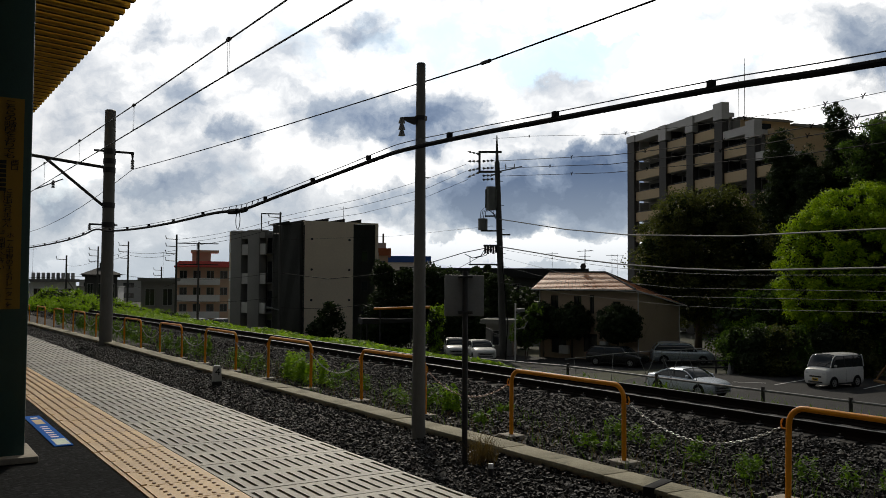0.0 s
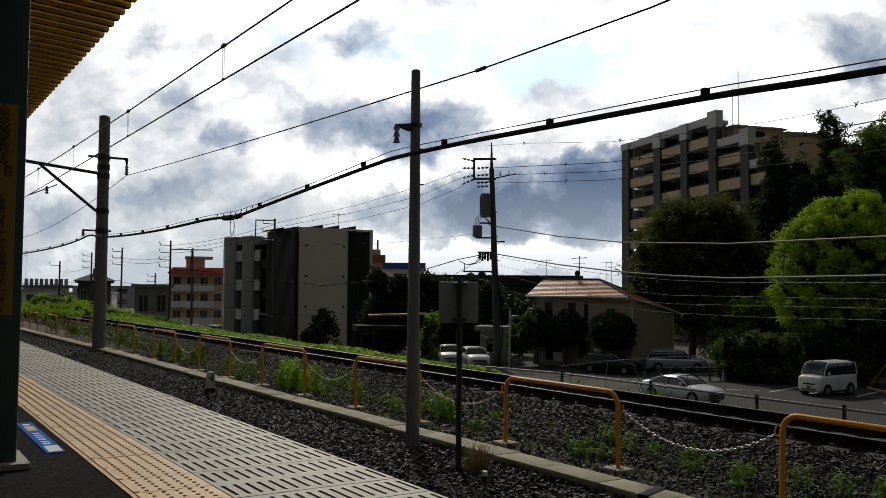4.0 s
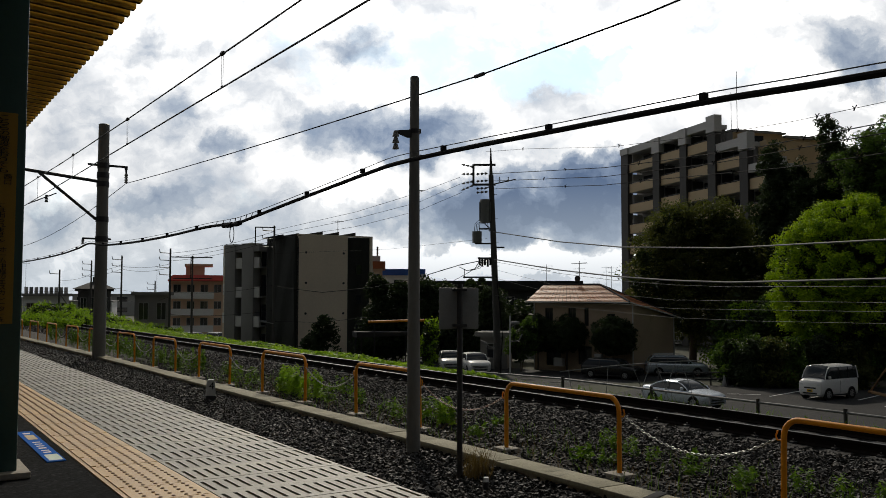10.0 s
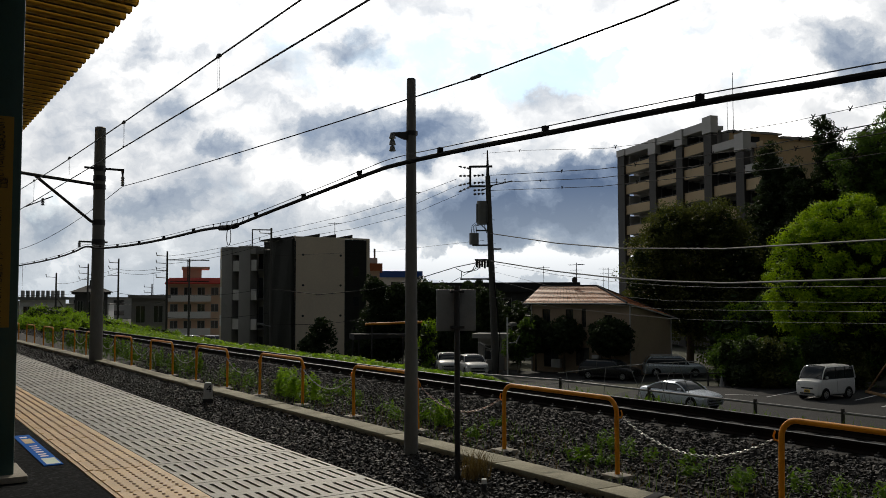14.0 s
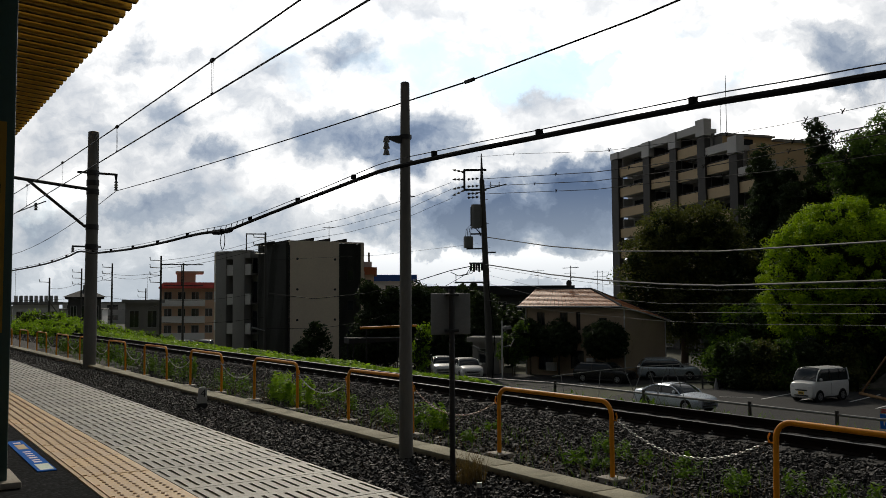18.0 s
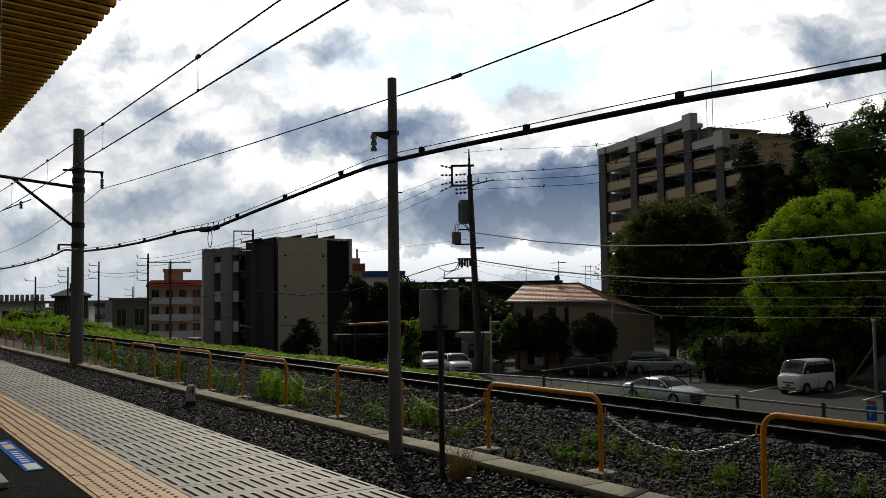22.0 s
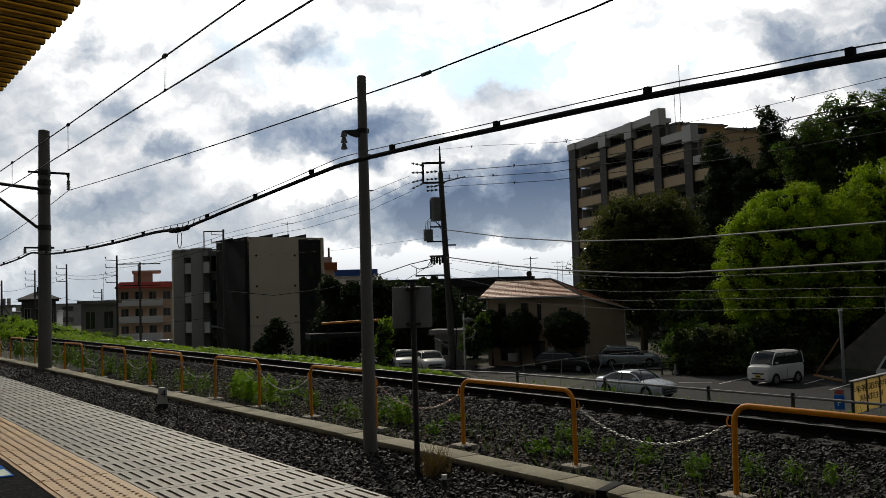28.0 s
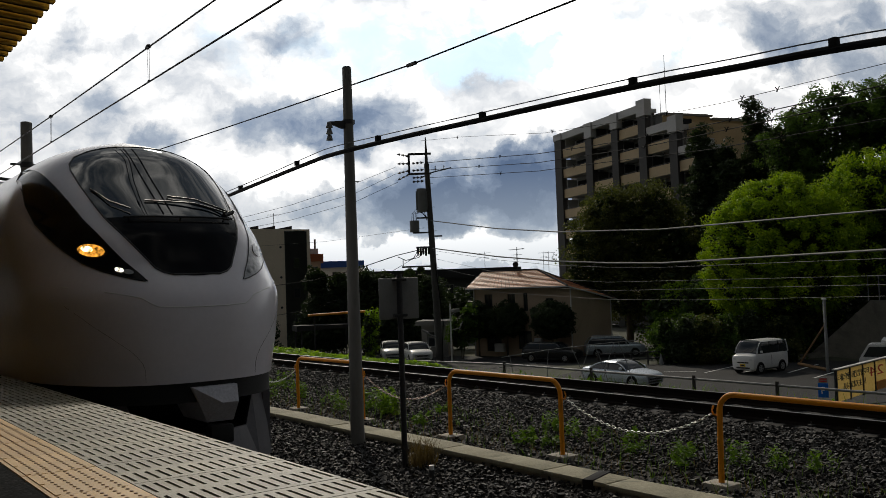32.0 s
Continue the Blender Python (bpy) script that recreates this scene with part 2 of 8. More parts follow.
KERB = surf("mossy_concrete", (0.36, 0.325, 0.22), (0.25, 0.23, 0.155), 2.6, 0.85, bump=0.6, bump_scale=45, fine=0.45, spread=0.05, stain=(0.10, 0.098, 0.06), stain_at=0.55)
POLE = surf("pole_concrete", (0.19, 0.187, 0.172), (0.13, 0.128, 0.118), 2.0, 0.8, bump=0.25, bump_scale=120, fine=0.25, stretch=(1, 1, 0.3), stain=(0.10, 0.10, 0.095), stain_at=0.63)
BALLAST = surf("ballast_stone", (0.038, 0.0352, 0.031), (0.012, 0.0112, 0.010), 6, 0.66, gloss=0.26, fine=0.5, spread=0.75, island=True)
OILY = surf("oily_ballast", (0.026, 0.0235, 0.021), (0.008, 0.0074, 0.0066), 6, 0.62, gloss=0.26, fine=0.5, spread=0.75, island=True)
BED = surf("ballast_bed", (0.025, 0.024, 0.022), (0.014, 0.013, 0.013), 6, 0.95, bump=1.0, bump_scale=35, fine=0.6)
SOIL = surf("verge_soil", (0.040, 0.033, 0.025), (0.024, 0.021, 0.017), 3, 0.95, bump=1.0, bump_scale=30, fine=0.5, stain=(0.05, 0.07, 0.02), stain_at=0.6)
EARTH = surf("ground_earth", (0.07, 0.075, 0.045), (0.05, 0.055, 0.035), 0.12, 0.95, bump=0.3, bump_scale=6, stain=(0.09, 0.085, 0.07), stain_at=0.55)
RUST = surf("rail_rust", (0.016, 0.011, 0.009), (0.009, 0.007, 0.006), 5, 0.95, fine=0.4, gloss=0.1)
RAILTOP = surf("rail_head", (0.10, 0.098, 0.095), (0.06, 0.058, 0.055), 9, 0.5, 1.0)
STEEL = surf("galvanised", (0.42, 0.43, 0.44), (0.32, 0.33, 0.34), 6, 0.45, 0.85, bump=0.1)
IRON = surf("dark_iron", (0.045, 0.045, 0.048), (0.03, 0.03, 0.032), 6, 0.55, 0.3)
RUBBER = surf("black_rubber", (0.016, 0.016, 0.017), (0.010, 0.010, 0.010), 8, 0.75, gloss=0.1)
ORANGE = surf("orange_paint", (0.76, 0.29, 0.008), (0.62, 0.22, 0.006), 5, 0.5, gloss=0.28, fine=0.15, stain=(0.30, 0.13, 0.03), stain_at=0.68)
GREENPAINT = surf("green_paint", (0.034, 0.098, 0.094), (0.026, 0.072, 0.07), 3, 0.45, fine=0.15, bump=0.06)

def sheeting(name, a, b, dirt, thin, ribbed=True):
    """Aged ribbed plastic sheet: daylight glows faintly through it, dirt lies in spots; if ribbed, the ribs' shade is
    painted in bands of the same colour.
    """
    m = bpy.data.materials.new(name)
    m.use_nodes = True
    n = Nodes(m.node_tree)
    at = n.vec("MULTIPLY", n.add("TexCoord").outputs["Object"], (1.5, 3.0, 1.0))
    col = n.mix(n.noise(at, 2.5, 6.0, 0.65).outputs[0], a, b)
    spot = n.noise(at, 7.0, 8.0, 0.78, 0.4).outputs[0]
    # shade of the rib grooves, painted as a sine along y over the dirt
    rib_shade = n.math("SINE", n.math("MULTIPLY", n.vec("DOT_PRODUCT", n.add("TexCoord").outputs["Object"], (0, 1, 0)), 2 * math.pi / 0.205))
    spot = n.math("MULTIPLY_ADD", rib_shade, 0.20 if ribbed else 0.0, spot)
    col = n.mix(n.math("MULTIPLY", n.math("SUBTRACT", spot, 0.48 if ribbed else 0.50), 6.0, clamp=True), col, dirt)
    p = n.add("BsdfPrincipled", inputs={"Base Color": col, "Roughness": 0.6})
    t = n.add("BsdfTranslucent", inputs={"Color": col})
    mix = n.add("MixShader", inputs={0: thin, 1: p.outputs[0], 2: t.outputs[0]})
    n.add("OutputMaterial", inputs={0: mix.outputs[0]})
    return m


SIGNGREY = surf("sign_back", (0.26, 0.265, 0.265), (0.20, 0.205, 0.205), 4, 0.6, fine=0.2, stain=(0.2, 0.2, 0.19), stain_at=0.65)
WHITE = surf("white_paint", (0.78, 0.78, 0.77), (0.70, 0.70, 0.69), 3, 0.5, fine=0.08)
BLACK = surf("black_paint", (0.016, 0.016, 0.017), (0.012, 0.012, 0.013), 4, 0.5)
BLUE = surf("blue_vinyl", (0.025, 0.16, 0.62), (0.025, 0.14, 0.54), 4, 0.9, gloss=0.05, fine=0.1, stain=(0.05, 0.12, 0.3), stain_at=0.66)
SIGNYELLOW = sheeting("sign_yellow", (0.88, 0.74, 0.40), (0.82, 0.68, 0.34), (0.70, 0.56, 0.26), 0.55, False)
POSTER = surf("poster_yellow", (0.42, 0.27, 0.035), (0.34, 0.21, 0.03), 3, 0.5, fine=0.1)
REDINK = surf("red_ink", (0.60, 0.03, 0.03), (0.5, 0.025, 0.025), 4, 0.5)
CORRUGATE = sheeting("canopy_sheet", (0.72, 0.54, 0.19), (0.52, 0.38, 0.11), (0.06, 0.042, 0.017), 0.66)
TIE = surf("dirty_sleeper", (0.055, 0.05, 0.045), (0.035, 0.032, 0.03), 3, 0.95, fine=0.4)

# ---- mesh building ----


class Mesh:
    """Collects corners and faces of one mesh."""

    def __init__(self):
        self.v, self.f = [], []

    def put(self, verts, faces):
        k = len(self.v)
        self.v += [tuple(p) for p in verts]
        self.f += [tuple(i + k for i in f) for f in faces]
        return self

    def box(self, x0, x1, y0, y1, z0, z1, bevel=0.0):
        if not bevel:
            return self.put([(x, y, z) for z in (z0, z1) for y in (y0, y1) for x in (x0, x1)],
                            [(0, 2, 3, 1), (4, 5, 7, 6), (0, 1, 5, 4), (2, 6, 7, 3), (0, 4, 6, 2), (1, 3, 7, 5)])
        bm = bmesh.new()
        bmesh.ops.create_cube(bm, size=1.0)
        for w in bm.verts:
            w.co = ((x0 + x1) / 2 + w.co.x * (x1 - x0), (y0 + y1) / 2 + w.co.y * (y1 - y0), (z0 + z1) / 2 + w.co.z * (z1 - z0))
        bmesh.ops.bevel(bm, geom=bm.edges[:], offset=bevel, segments=2, affect="EDGES", profile=0.6)
        return self.take(bm)

    def take(self, bm):
        bm.verts.index_update()
        self.put([w.co[:] for w in bm.verts], [[w.index for w in f.verts] for f in bm.faces])
        bm.free()
        return self

    def tube(self, points, r, seg=8, caps=True, r1=None):
        """A round bar along points; r1: its radius at the end."""
        pts = [Vector(p) for p in points]
        rings, up = [], None
        for i, p in enumerate(pts):
            d = (pts[min(i + 1, len(pts) - 1)] - pts[max(i - 1, 0)]).normalized()
            if up is None:
                up = Vector((0, 0, 1)) if abs(d.z) < 0.9 else Vector((1, 0, 0))
            a = d.cross(up).normalized()
            up = a.cross(d).normalized()
            rr = r if r1 is None else r + (r1 - r) * i / max(len(pts) - 1, 1)
            rings.append([p + rr * (math.cos(2 * math.pi * j / seg) * a + math.sin(2 * math.pi * j / seg) * up) for j in range(seg)])
        faces = [(i * seg + j, i * seg + (j + 1) % seg, (i + 1) * seg + (j + 1) % seg, (i + 1) * seg + j) for i in range(len(pts) - 1) for j in range(seg)]
        if caps:
            faces += [tuple(range(seg))[::-1], tuple((len(pts) - 1) * seg + j for j in range(seg))]
        return self.put([q for ring in rings for q in ring], faces)

    def prism(self, outline, z0, z1):
        """An upright block over an outline of (x, y)."""
        k = len(outline)
        return self.put([(*p, z0) for p in outline] + [(*p, z1) for p in outline],
                        [tuple(range(k))[::-1], tuple(range(k, 2 * k))] + [(i, (i + 1) % k, k + (i + 1) % k, k + i) for i in range(k)])

    def slab(self, outline, y0, y1):
        """A block whose outline lies in x and z."""
        k = len(outline)
        return self.put([(p[0], y0, p[1]) for p in outline] + [(p[0], y1, p[1]) for p in outline],
                        [tuple(range(k)), tuple(range(k, 2 * k))[::-1]] + [(i, k + i, k + (i + 1) % k, (i + 1) % k) for i in range(k)])

    def loft(self, rings, closed=True, caps=True):
        seg = len(rings[0])
        last = seg if closed else seg - 1
        faces = [(i * seg + j, i * seg + (j + 1) % seg, (i + 1) * seg + (j + 1) % seg, (i + 1) * seg + j) for i in range(len(rings) - 1) for j in range(last)]
        if caps and closed:
            faces += [tuple(range(seg))[::-1], tuple((len(rings) - 1) * seg + j for j in range(seg))]
        return self.put([p for ring in rings for p in ring], faces)

    def turned(self, m):
        self.v = [tuple(m @ Vector(p)) for p in self.v]
        return self

    def data(self, name, material, smooth=35.0):
        me = bpy.data.meshes.new(name)
        me.from_pydata(self.v, [], self.f)
        me.materials.append(material)
        if smooth:
            me.polygons.foreach_set("use_smooth", [True] * len(me.polygons))
            me.set_sharp_from_angle(angle=radians(smooth))
        me.update()
        return me


def thing(name, m, label, category, group="", kind=""):
    ob = new(name)
    ob.empty_display_size = 0.2
    ob.matrix_world = m if isinstance(m, Matrix) else Matrix.Translation(m)
    return tagged(ob, label, category, group, kind)


def part(name, mesh, material, parent, label="", smooth=35.0, at=None):
    ob = new(name, mesh if isinstance(mesh, bpy.types.Mesh) else mesh.data(name, material, smooth))
    ob.parent = parent
    if at is not None:
        ob.matrix_basis = at if isinstance(at, Matrix) else Matrix.Translation(at)
    return tagged(ob, label)


def single(name, mesh, material, label, category="", group="", kind="", at=None, smooth=35.0):
    ob = new(name, mesh.data(name, material, smooth))
    if at is not None:
        ob.matrix_world = at if isinstance(at, Matrix) else Matrix.Translation(at)
    return tagged(ob, label, category, group, kind)


def soup(name, material, verts, faces_per, count):
    """A mesh of many alike pieces from arrays: verts (count * k, 3), one piece's faces."""
    k = len(verts) // count
    f = np.array(faces_per)
    side = f.shape[1]
    idx = (f[None] + (np.arange(count) * k)[:, None, None]).reshape(-1)
    me = bpy.data.meshes.new(name)
    me.vertices.add(len(verts))
    me.vertices.foreach_set("co", np.asarray(verts, dtype=np.float32).reshape(-1))
    me.loops.add(len(idx))
    me.loops.foreach_set("vertex_index", idx.astype(np.int32))
    m = len(idx) // side
    me.polygons.add(m)
    me.polygons.foreach_set("loop_start", (np.arange(m) * side).astype(np.int32))
    me.materials.append(material)
    me.update(calc_edges=True)
    me.shade_flat()
    return me


RNG = np.random.default_rng(7)


def turns(n, tilt=math.pi):
    """Random turns as (n, 3, 3)."""
    a, b, c = RNG.uniform(0, 2 * math.pi, n), RNG.uniform(-tilt, tilt, n), RNG.uniform(0, 2 * math.pi, n)

    def rot(t, i, j):
        m = np.tile(np.eye(3), (n, 1, 1))
        m[:, i, i], m[:, j, j], m[:, i, j], m[:, j, i] = np.cos(t), np.cos(t), -np.sin(t), np.sin(t)
        return m

    return rot(a, 0, 1) @ rot(b, 1, 2) @ rot(c, 0, 1)


def stones(name, places, size, material=None):
    """Broken stones at places (n, 3)."""
    n = len(places)
    base = np.array([(-1, -1, -1), (1, -1, -1), (1, 1, -1), (-1, 1, -1), (-0.7, -0.8, 1), (0.8, -0.6, 1), (0.6, 0.8, 1), (-0.8, 0.6, 1)], float)
    v = base[None] * RNG.uniform(0.35, 1.0, (n, 8, 3)) * RNG.uniform(0.4, 1.15, (n, 1, 3)) * np.array([1.1, 0.9, 0.5]) * (RNG.uniform(0.75, 1.4, (n, 1, 1)) * size)
    v = np.einsum("nij,nkj->nki", turns(n, 0.75), v) + np.asarray(places)[:, None]
    return soup(name, material or BALLAST, v.reshape(-1, 3), [(0, 3, 2, 1), (4, 5, 6, 7), (0, 1, 5, 4), (2, 3, 7, 6), (1, 2, 6, 5), (3, 0, 4, 7)], n)


def leaves(name, places, size, material, tilt=1.2, long=1.5):
    """Leaves bent along their middle, at places (n, 3)."""
    n = len(places)
    base = np.array([(0, -1, 0), (0.5, -0.1, 0.16), (0, 1, 0), (-0.5, -0.1, 0.16)], float) * (1, long / 1.5, 1)
    v = base[None] * (RNG.uniform(0.6, 1.3, (n, 1, 1)) * size)
    v = np.einsum("nij,nkj->nki", turns(n, tilt), v) + np.asarray(places)[:, None]
    return soup(name, material, v.reshape(-1, 3), [(0, 1, 2), (0, 2, 3)], n)


def clumps(name, centres, radius, per, size, material, jitter=0.45):
    """Round clumps of leaves that lie along each clump's skin."""
    n = len(centres) * per
    d = RNG.normal(size=(n, 3)) + (0, 0, 0.25)
    d /= np.linalg.norm(d, axis=1)[:, None]
    grow = np.repeat(RNG.uniform(0.65, 1.3, len(centres)), per)
    at = np.repeat(centres, per, axis=0) + d * (radius * grow * RNG.uniform(0.5, 1.05, n))[:, None] * (1.0, 1.0, 0.85)
    z = d + RNG.normal(size=(n, 3)) * jitter
    z /= np.linalg.norm(z, axis=1)[:, None]
    x = np.cross(z, RNG.normal(size=(n, 3)))
    x /= np.linalg.norm(x, axis=1)[:, None]
    y = np.cross(z, x)
    s = RNG.uniform(0.7, 1.3, (n, 1)) * size
    v = np.stack([at - y * s, at + x * s * 0.55 + z * s * 0.15, at + y * s, at - x * s * 0.55 + z * s * 0.15], 1)
    return soup(name, material, v.reshape(-1, 3), [(0, 1, 2), (0, 2, 3)], n)


def in_lobes(n, lobes, shell=0.45):
    """n places in the outer part of a union of ellipsoids (x, y, z, rx, ry, rz)."""
    w = np.array([l[3] * l[4] + l[4] * l[5] + l[3] * l[5] for l in lobes])
    pick = RNG.choice(len(lobes), n, p=w / w.sum())
    d = RNG.normal(size=(n, 3))
    d /= np.linalg.norm(d, axis=1)[:, None]
    r = 1 - shell * RNG.random(n) ** 1.6
    r *= 1 + 0.10 * np.sin(d[:, 0] * 7 + pick) * np.sin(d[:, 1] * 6 + 2 * pick) * np.sin(d[:, 2] * 8)
    l = np.array(lobes)[pick]
    return l[:, :3] + d * l[:, 3:] * r[:, None]


def tree(name, m, trunk, limbs, lobes, n, size, material, label, bark, shell=0.5, category="tree", puff=0.6, per=90, jitter=0.45):
    """A tree: a tapered trunk with limbs, and a crown of many leaves in uneven lobes."""
    ob = thing(name, m, label, category)
    t = Mesh()
    h, r = trunk
    t.tube([(0, 0, -0.3), (0.03 * h, 0.01 * h, h * 0.35), (-0.01 * h, 0.02 * h, h * 0.7), (0.02 * h, -0.01 * h, h)], r, 9, r1=r * 0.35)
    for i in range(limbs):
        l = lobes[i % len(lobes)]
        z = h * (0.35 + 0.5 * i / max(limbs, 1))
        end = Vector((l[0] * 0.85, l[1] * 0.85, l[2]))
        mid = (Vector((0, 0, z)) + end) / 2 + Vector((0, 0, 0.08 * h))
        t.tube([(0, 0, z), mid, end], r * 0.4, 6, r1=r * 0.08)
    part("trunk", t, bark, ob)
    # clumps of leaves at the twig ends
    crown = new("crown", clumps("crown", in_lobes(max(n // per, 20), lobes, shell), puff, per, size, material, jitter))
    crown.parent = ob
    # larger leaves in the dark green inside: crown's inner shade put into colour
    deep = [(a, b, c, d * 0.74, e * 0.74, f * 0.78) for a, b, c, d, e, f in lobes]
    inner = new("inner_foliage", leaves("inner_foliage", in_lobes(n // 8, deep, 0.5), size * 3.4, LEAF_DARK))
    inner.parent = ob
    return ob


# ---- the ground: one sheet from the tracks down to the lower town and out to the horizon ----


def ground_z(x, y):
    """Height of the land: the railway shelf, its bank, the lower town falling away to the far end, a wooded hill at one side."""
    low = -4.5 - 0.3 * min(max((y - 36) / 8, 0), 1) - 0.5 * min(max((math.hypot(x, y) - 75) / 30, 0), 1) - 2.1 * min(max((math.hypot(x, y) - 125) / 50, 0), 1)
    rise = min(max((x - 53.0 + 0.34 * (y - 28)) / 13, 0), 1) * min(max((44 - y) / 10, 0), 1) * 5.5
    if x < 13.4:
        return -1.42
    t = min((x - 13.4) / (19.5 - 13.4), 1)
    return -1.42 + (low + rise + 1.42) * (3 * t * t - 2 * t * t * t)


def build_ground():
    xs = [-2500, -800, -200, -60, -20, 0, 6, 10, 12.4, 13.4, 14.2, 15, 16, 17, 18, 19, 20, 23, 27, 32, 37, 42, 46, 49, 51, 53, 56, 59, 62, 66, 72, 80, 90, 105, 130, 170, 230, 330, 600, 1200, 2500]
    ys = [-2500, -900, -300, -120, -60, -30, -15, -8, 0, 5, 10, 15, 19, 22, 25, 28, 31, 34, 37, 40, 44, 48, 53, 60, 70, 80, 90, 100, 110, 125, 140, 160, 180, 220, 300, 450, 800, 1400, 2500]
    g = Mesh()
    g.put([(x, y, ground_z(x, y)) for y in ys for x in xs],
          [(j * len(xs) + i, j * len(xs) + i + 1, (j + 1) * len(xs) + i + 1, (j + 1) * len(xs) + i) for j in range(len(ys) - 1) for i in range(len(xs) - 1)])
    single("ground", g, EARTH, "weedy earth and low grass of the lower town", "ground", kind="structure", smooth=80)


build_ground()

# ---- platform ----
EDGE, MID, LEFT = 2.096, 1.31, 0.948      # the platform's edge, the line between grey and yellow tiles, the yellow strip's inner edge
FIRST = 4.822 - 0.3 * 11
single("platform_slab", Mesh().box(-6.5, EDGE - 0.035, -18, 90, -1.5, -0.032), CONCRETE, "concrete platform body with weathered edge", "platform", kind="structure")
single("platform_floor", Mesh().box(-6.5, LEFT - 0.004, -18, 90, -0.03, -0.003), ASPHALT, "dark coarse asphalt of the platform floor", "floor", kind="structure")
# tiles before and after the stretch that is laid tile by tile
for a, b in ((-18, FIRST - 0.3), (FIRST + 0.3 * 145, 90)):
    single("platform_edging", Mesh().box(MID + 0.003, EDGE, a, b, -0.03, 0.0, 0.004), TILE, "pale grey non-slip edging of the platform", "edging", kind="structure")
    single("tactile_strip", Mesh().box(LEFT, MID - 0.003, a, b, -0.03, 0.0, 0.004), YELLOW, "yellow tactile strip of the platform", "paving", kind="structure")

# ---- railway shelf ----
CENTRE, FAR = 3.63, 11.22        # the middles of the two tracks
single("track_bed", Mesh().put([(2.06, -40, -1.29), (6.6, -40, -1.235), (6.6, 140, -1.235), (2.06, 140, -1.29)], [(0, 1, 2, 3)]), BED, "dark crushed-stone bed of the platform track", "track bed", kind="structure")
single("verge", Mesh().put([(6.5, -40, -1.24), (7.9, -40, -1.235), (9.3, -40, -1.18), (9.3, 140, -1.18), (7.9, 140, -1.235), (6.5, 140, -1.24)], [(0, 1, 4, 5), (1, 2, 3, 4)]), SOIL, "dark soil strip with weeds between the tracks", "verge", kind="structure")
single("far_track_bed", Mesh().put([(9.2, -40, -1.19), (9.9, -40, -1.15), (12.6, -40, -1.15), (13.5, -40, -1.43), (13.5, 140, -1.43), (12.6, 140, -1.15), (9.9, 140, -1.15), (9.2, 140, -1.19)],
       [(0, 1, 6, 7), (1, 2, 5, 6), (2, 3, 4, 5)]), BED, "dark crushed-stone bed of the further track", "track bed", kind="structure")


def rail_line(x, top, y0, y1, clips):
    """A rail with foot, web and worn head, and its clips."""
    ob = thing("rail", (x, 0, top), "rusty steel rail with a worn bright head", "rail", "rails", "structure")
    sec = [(-0.064, -0.153), (0.064, -0.153), (0.064, -0.143), (0.012, -0.118), (0.009, -0.045), (0.033, -0.036), (0.033, -0.004), (-0.033, -0.004), (-0.033, -0.036), (-0.009, -0.045), (-0.012, -0.118), (-0.064, -0.143)]
    part("rail_body", Mesh().slab(sec, y0, y1), RUST, ob)
    part("rail_head", Mesh().box(-0.030, 0.030, y0, y1, -0.006, 0.0, 0.002), RAILTOP, ob, "polished running face")
    if clips:
        me = Mesh().box(-0.13, -0.055, -0.04, 0.04, -0.150, -0.118, 0.008).tube([(-0.095, 0, -0.12), (-0.095, 0, -0.085)], 0.014, 6).data("rail_clip", IRON)
        for k in range(clips):
            part("rail_clip", me, None, ob, at=(0, 3.2 + 0.62 * k, 0))


for x in (CENTRE - 0.5655, CENTRE + 0.5655):
    rail_line(x, -1.08, -40, 130, 0)
for x in (FAR - 0.5655, FAR + 0.5655):
    rail_line(x, -0.94, -40, 130, 44 if x < FAR else 0)
sleeper = Mesh().box(-1.0, 1.0, -0.11, 0.11, -0.16, 0.0, 0.02).data("sleeper", TIE)
far_ties = thing("sleepers", (FAR, 0, -1.095), "weathered concrete sleepers under the rails", "sleeper", kind="structure")
for k in range(130):
    part("sleeper", sleeper, None, far_ties, at=(0, -5 + 0.62 * k, 0))


def kerb_x(y):
    return float(np.interp(y, [-10, 4, 6, 9, 13.6, 20, 30, 43, 70], [6.75, 6.65, 6.64, 6.64, 6.62, 6.60, 6.58, 6.35, 5.9]))


def build_kerb():
    """The concrete cable trough with its lids, lid by lid."""
    ob = thing("cable_trough", (0, 0, -1.25), "weathered concrete cable trough with flat lids beside the track", "kerb", kind="structure")
    line = [(kerb_x(y), y) for y in range(-10, 71, 2)]
    part("trough_body", Mesh().loft([[(x - 0.165, y, -0.05), (x + 0.165, y, -0.05), (x + 0.165, y, 0.085), (x - 0.165, y, 0.085)] for x, y in line]), CONCRETE, ob, smooth=20)
    lids = [Mesh().box(-0.195, 0.195, -0.4485, 0.4485, 0.088, 0.135 + h, 0.012).data("lid", KERB) for h in (0, 0.004, 0.009)]
    rnd = random.Random(3)
    for k in range(62):
        y = 2.0 + 0.9 * k
        turn = math.degrees(math.atan2(kerb_x(y - 1) - kerb_x(y + 1), 2))
        part("lid", lids[rnd.randrange(3)], None, ob, at=pose(kerb_x(y) + rnd.uniform(-0.008, 0.008), y, 0, 0, rnd.uniform(-0.6, 0.6), turn + rnd.uniform(-0.5, 0.5)))
    part("strap", Mesh().box(-0.23, 0.23, -0.06, 0.06, 0.02, 0.150, 0.01).turned(pose(kerb_x(6.35), 6.35, 0, 0, 0, 20)), RUBBER, ob, "dark rubber strap over a joint")


build_kerb()


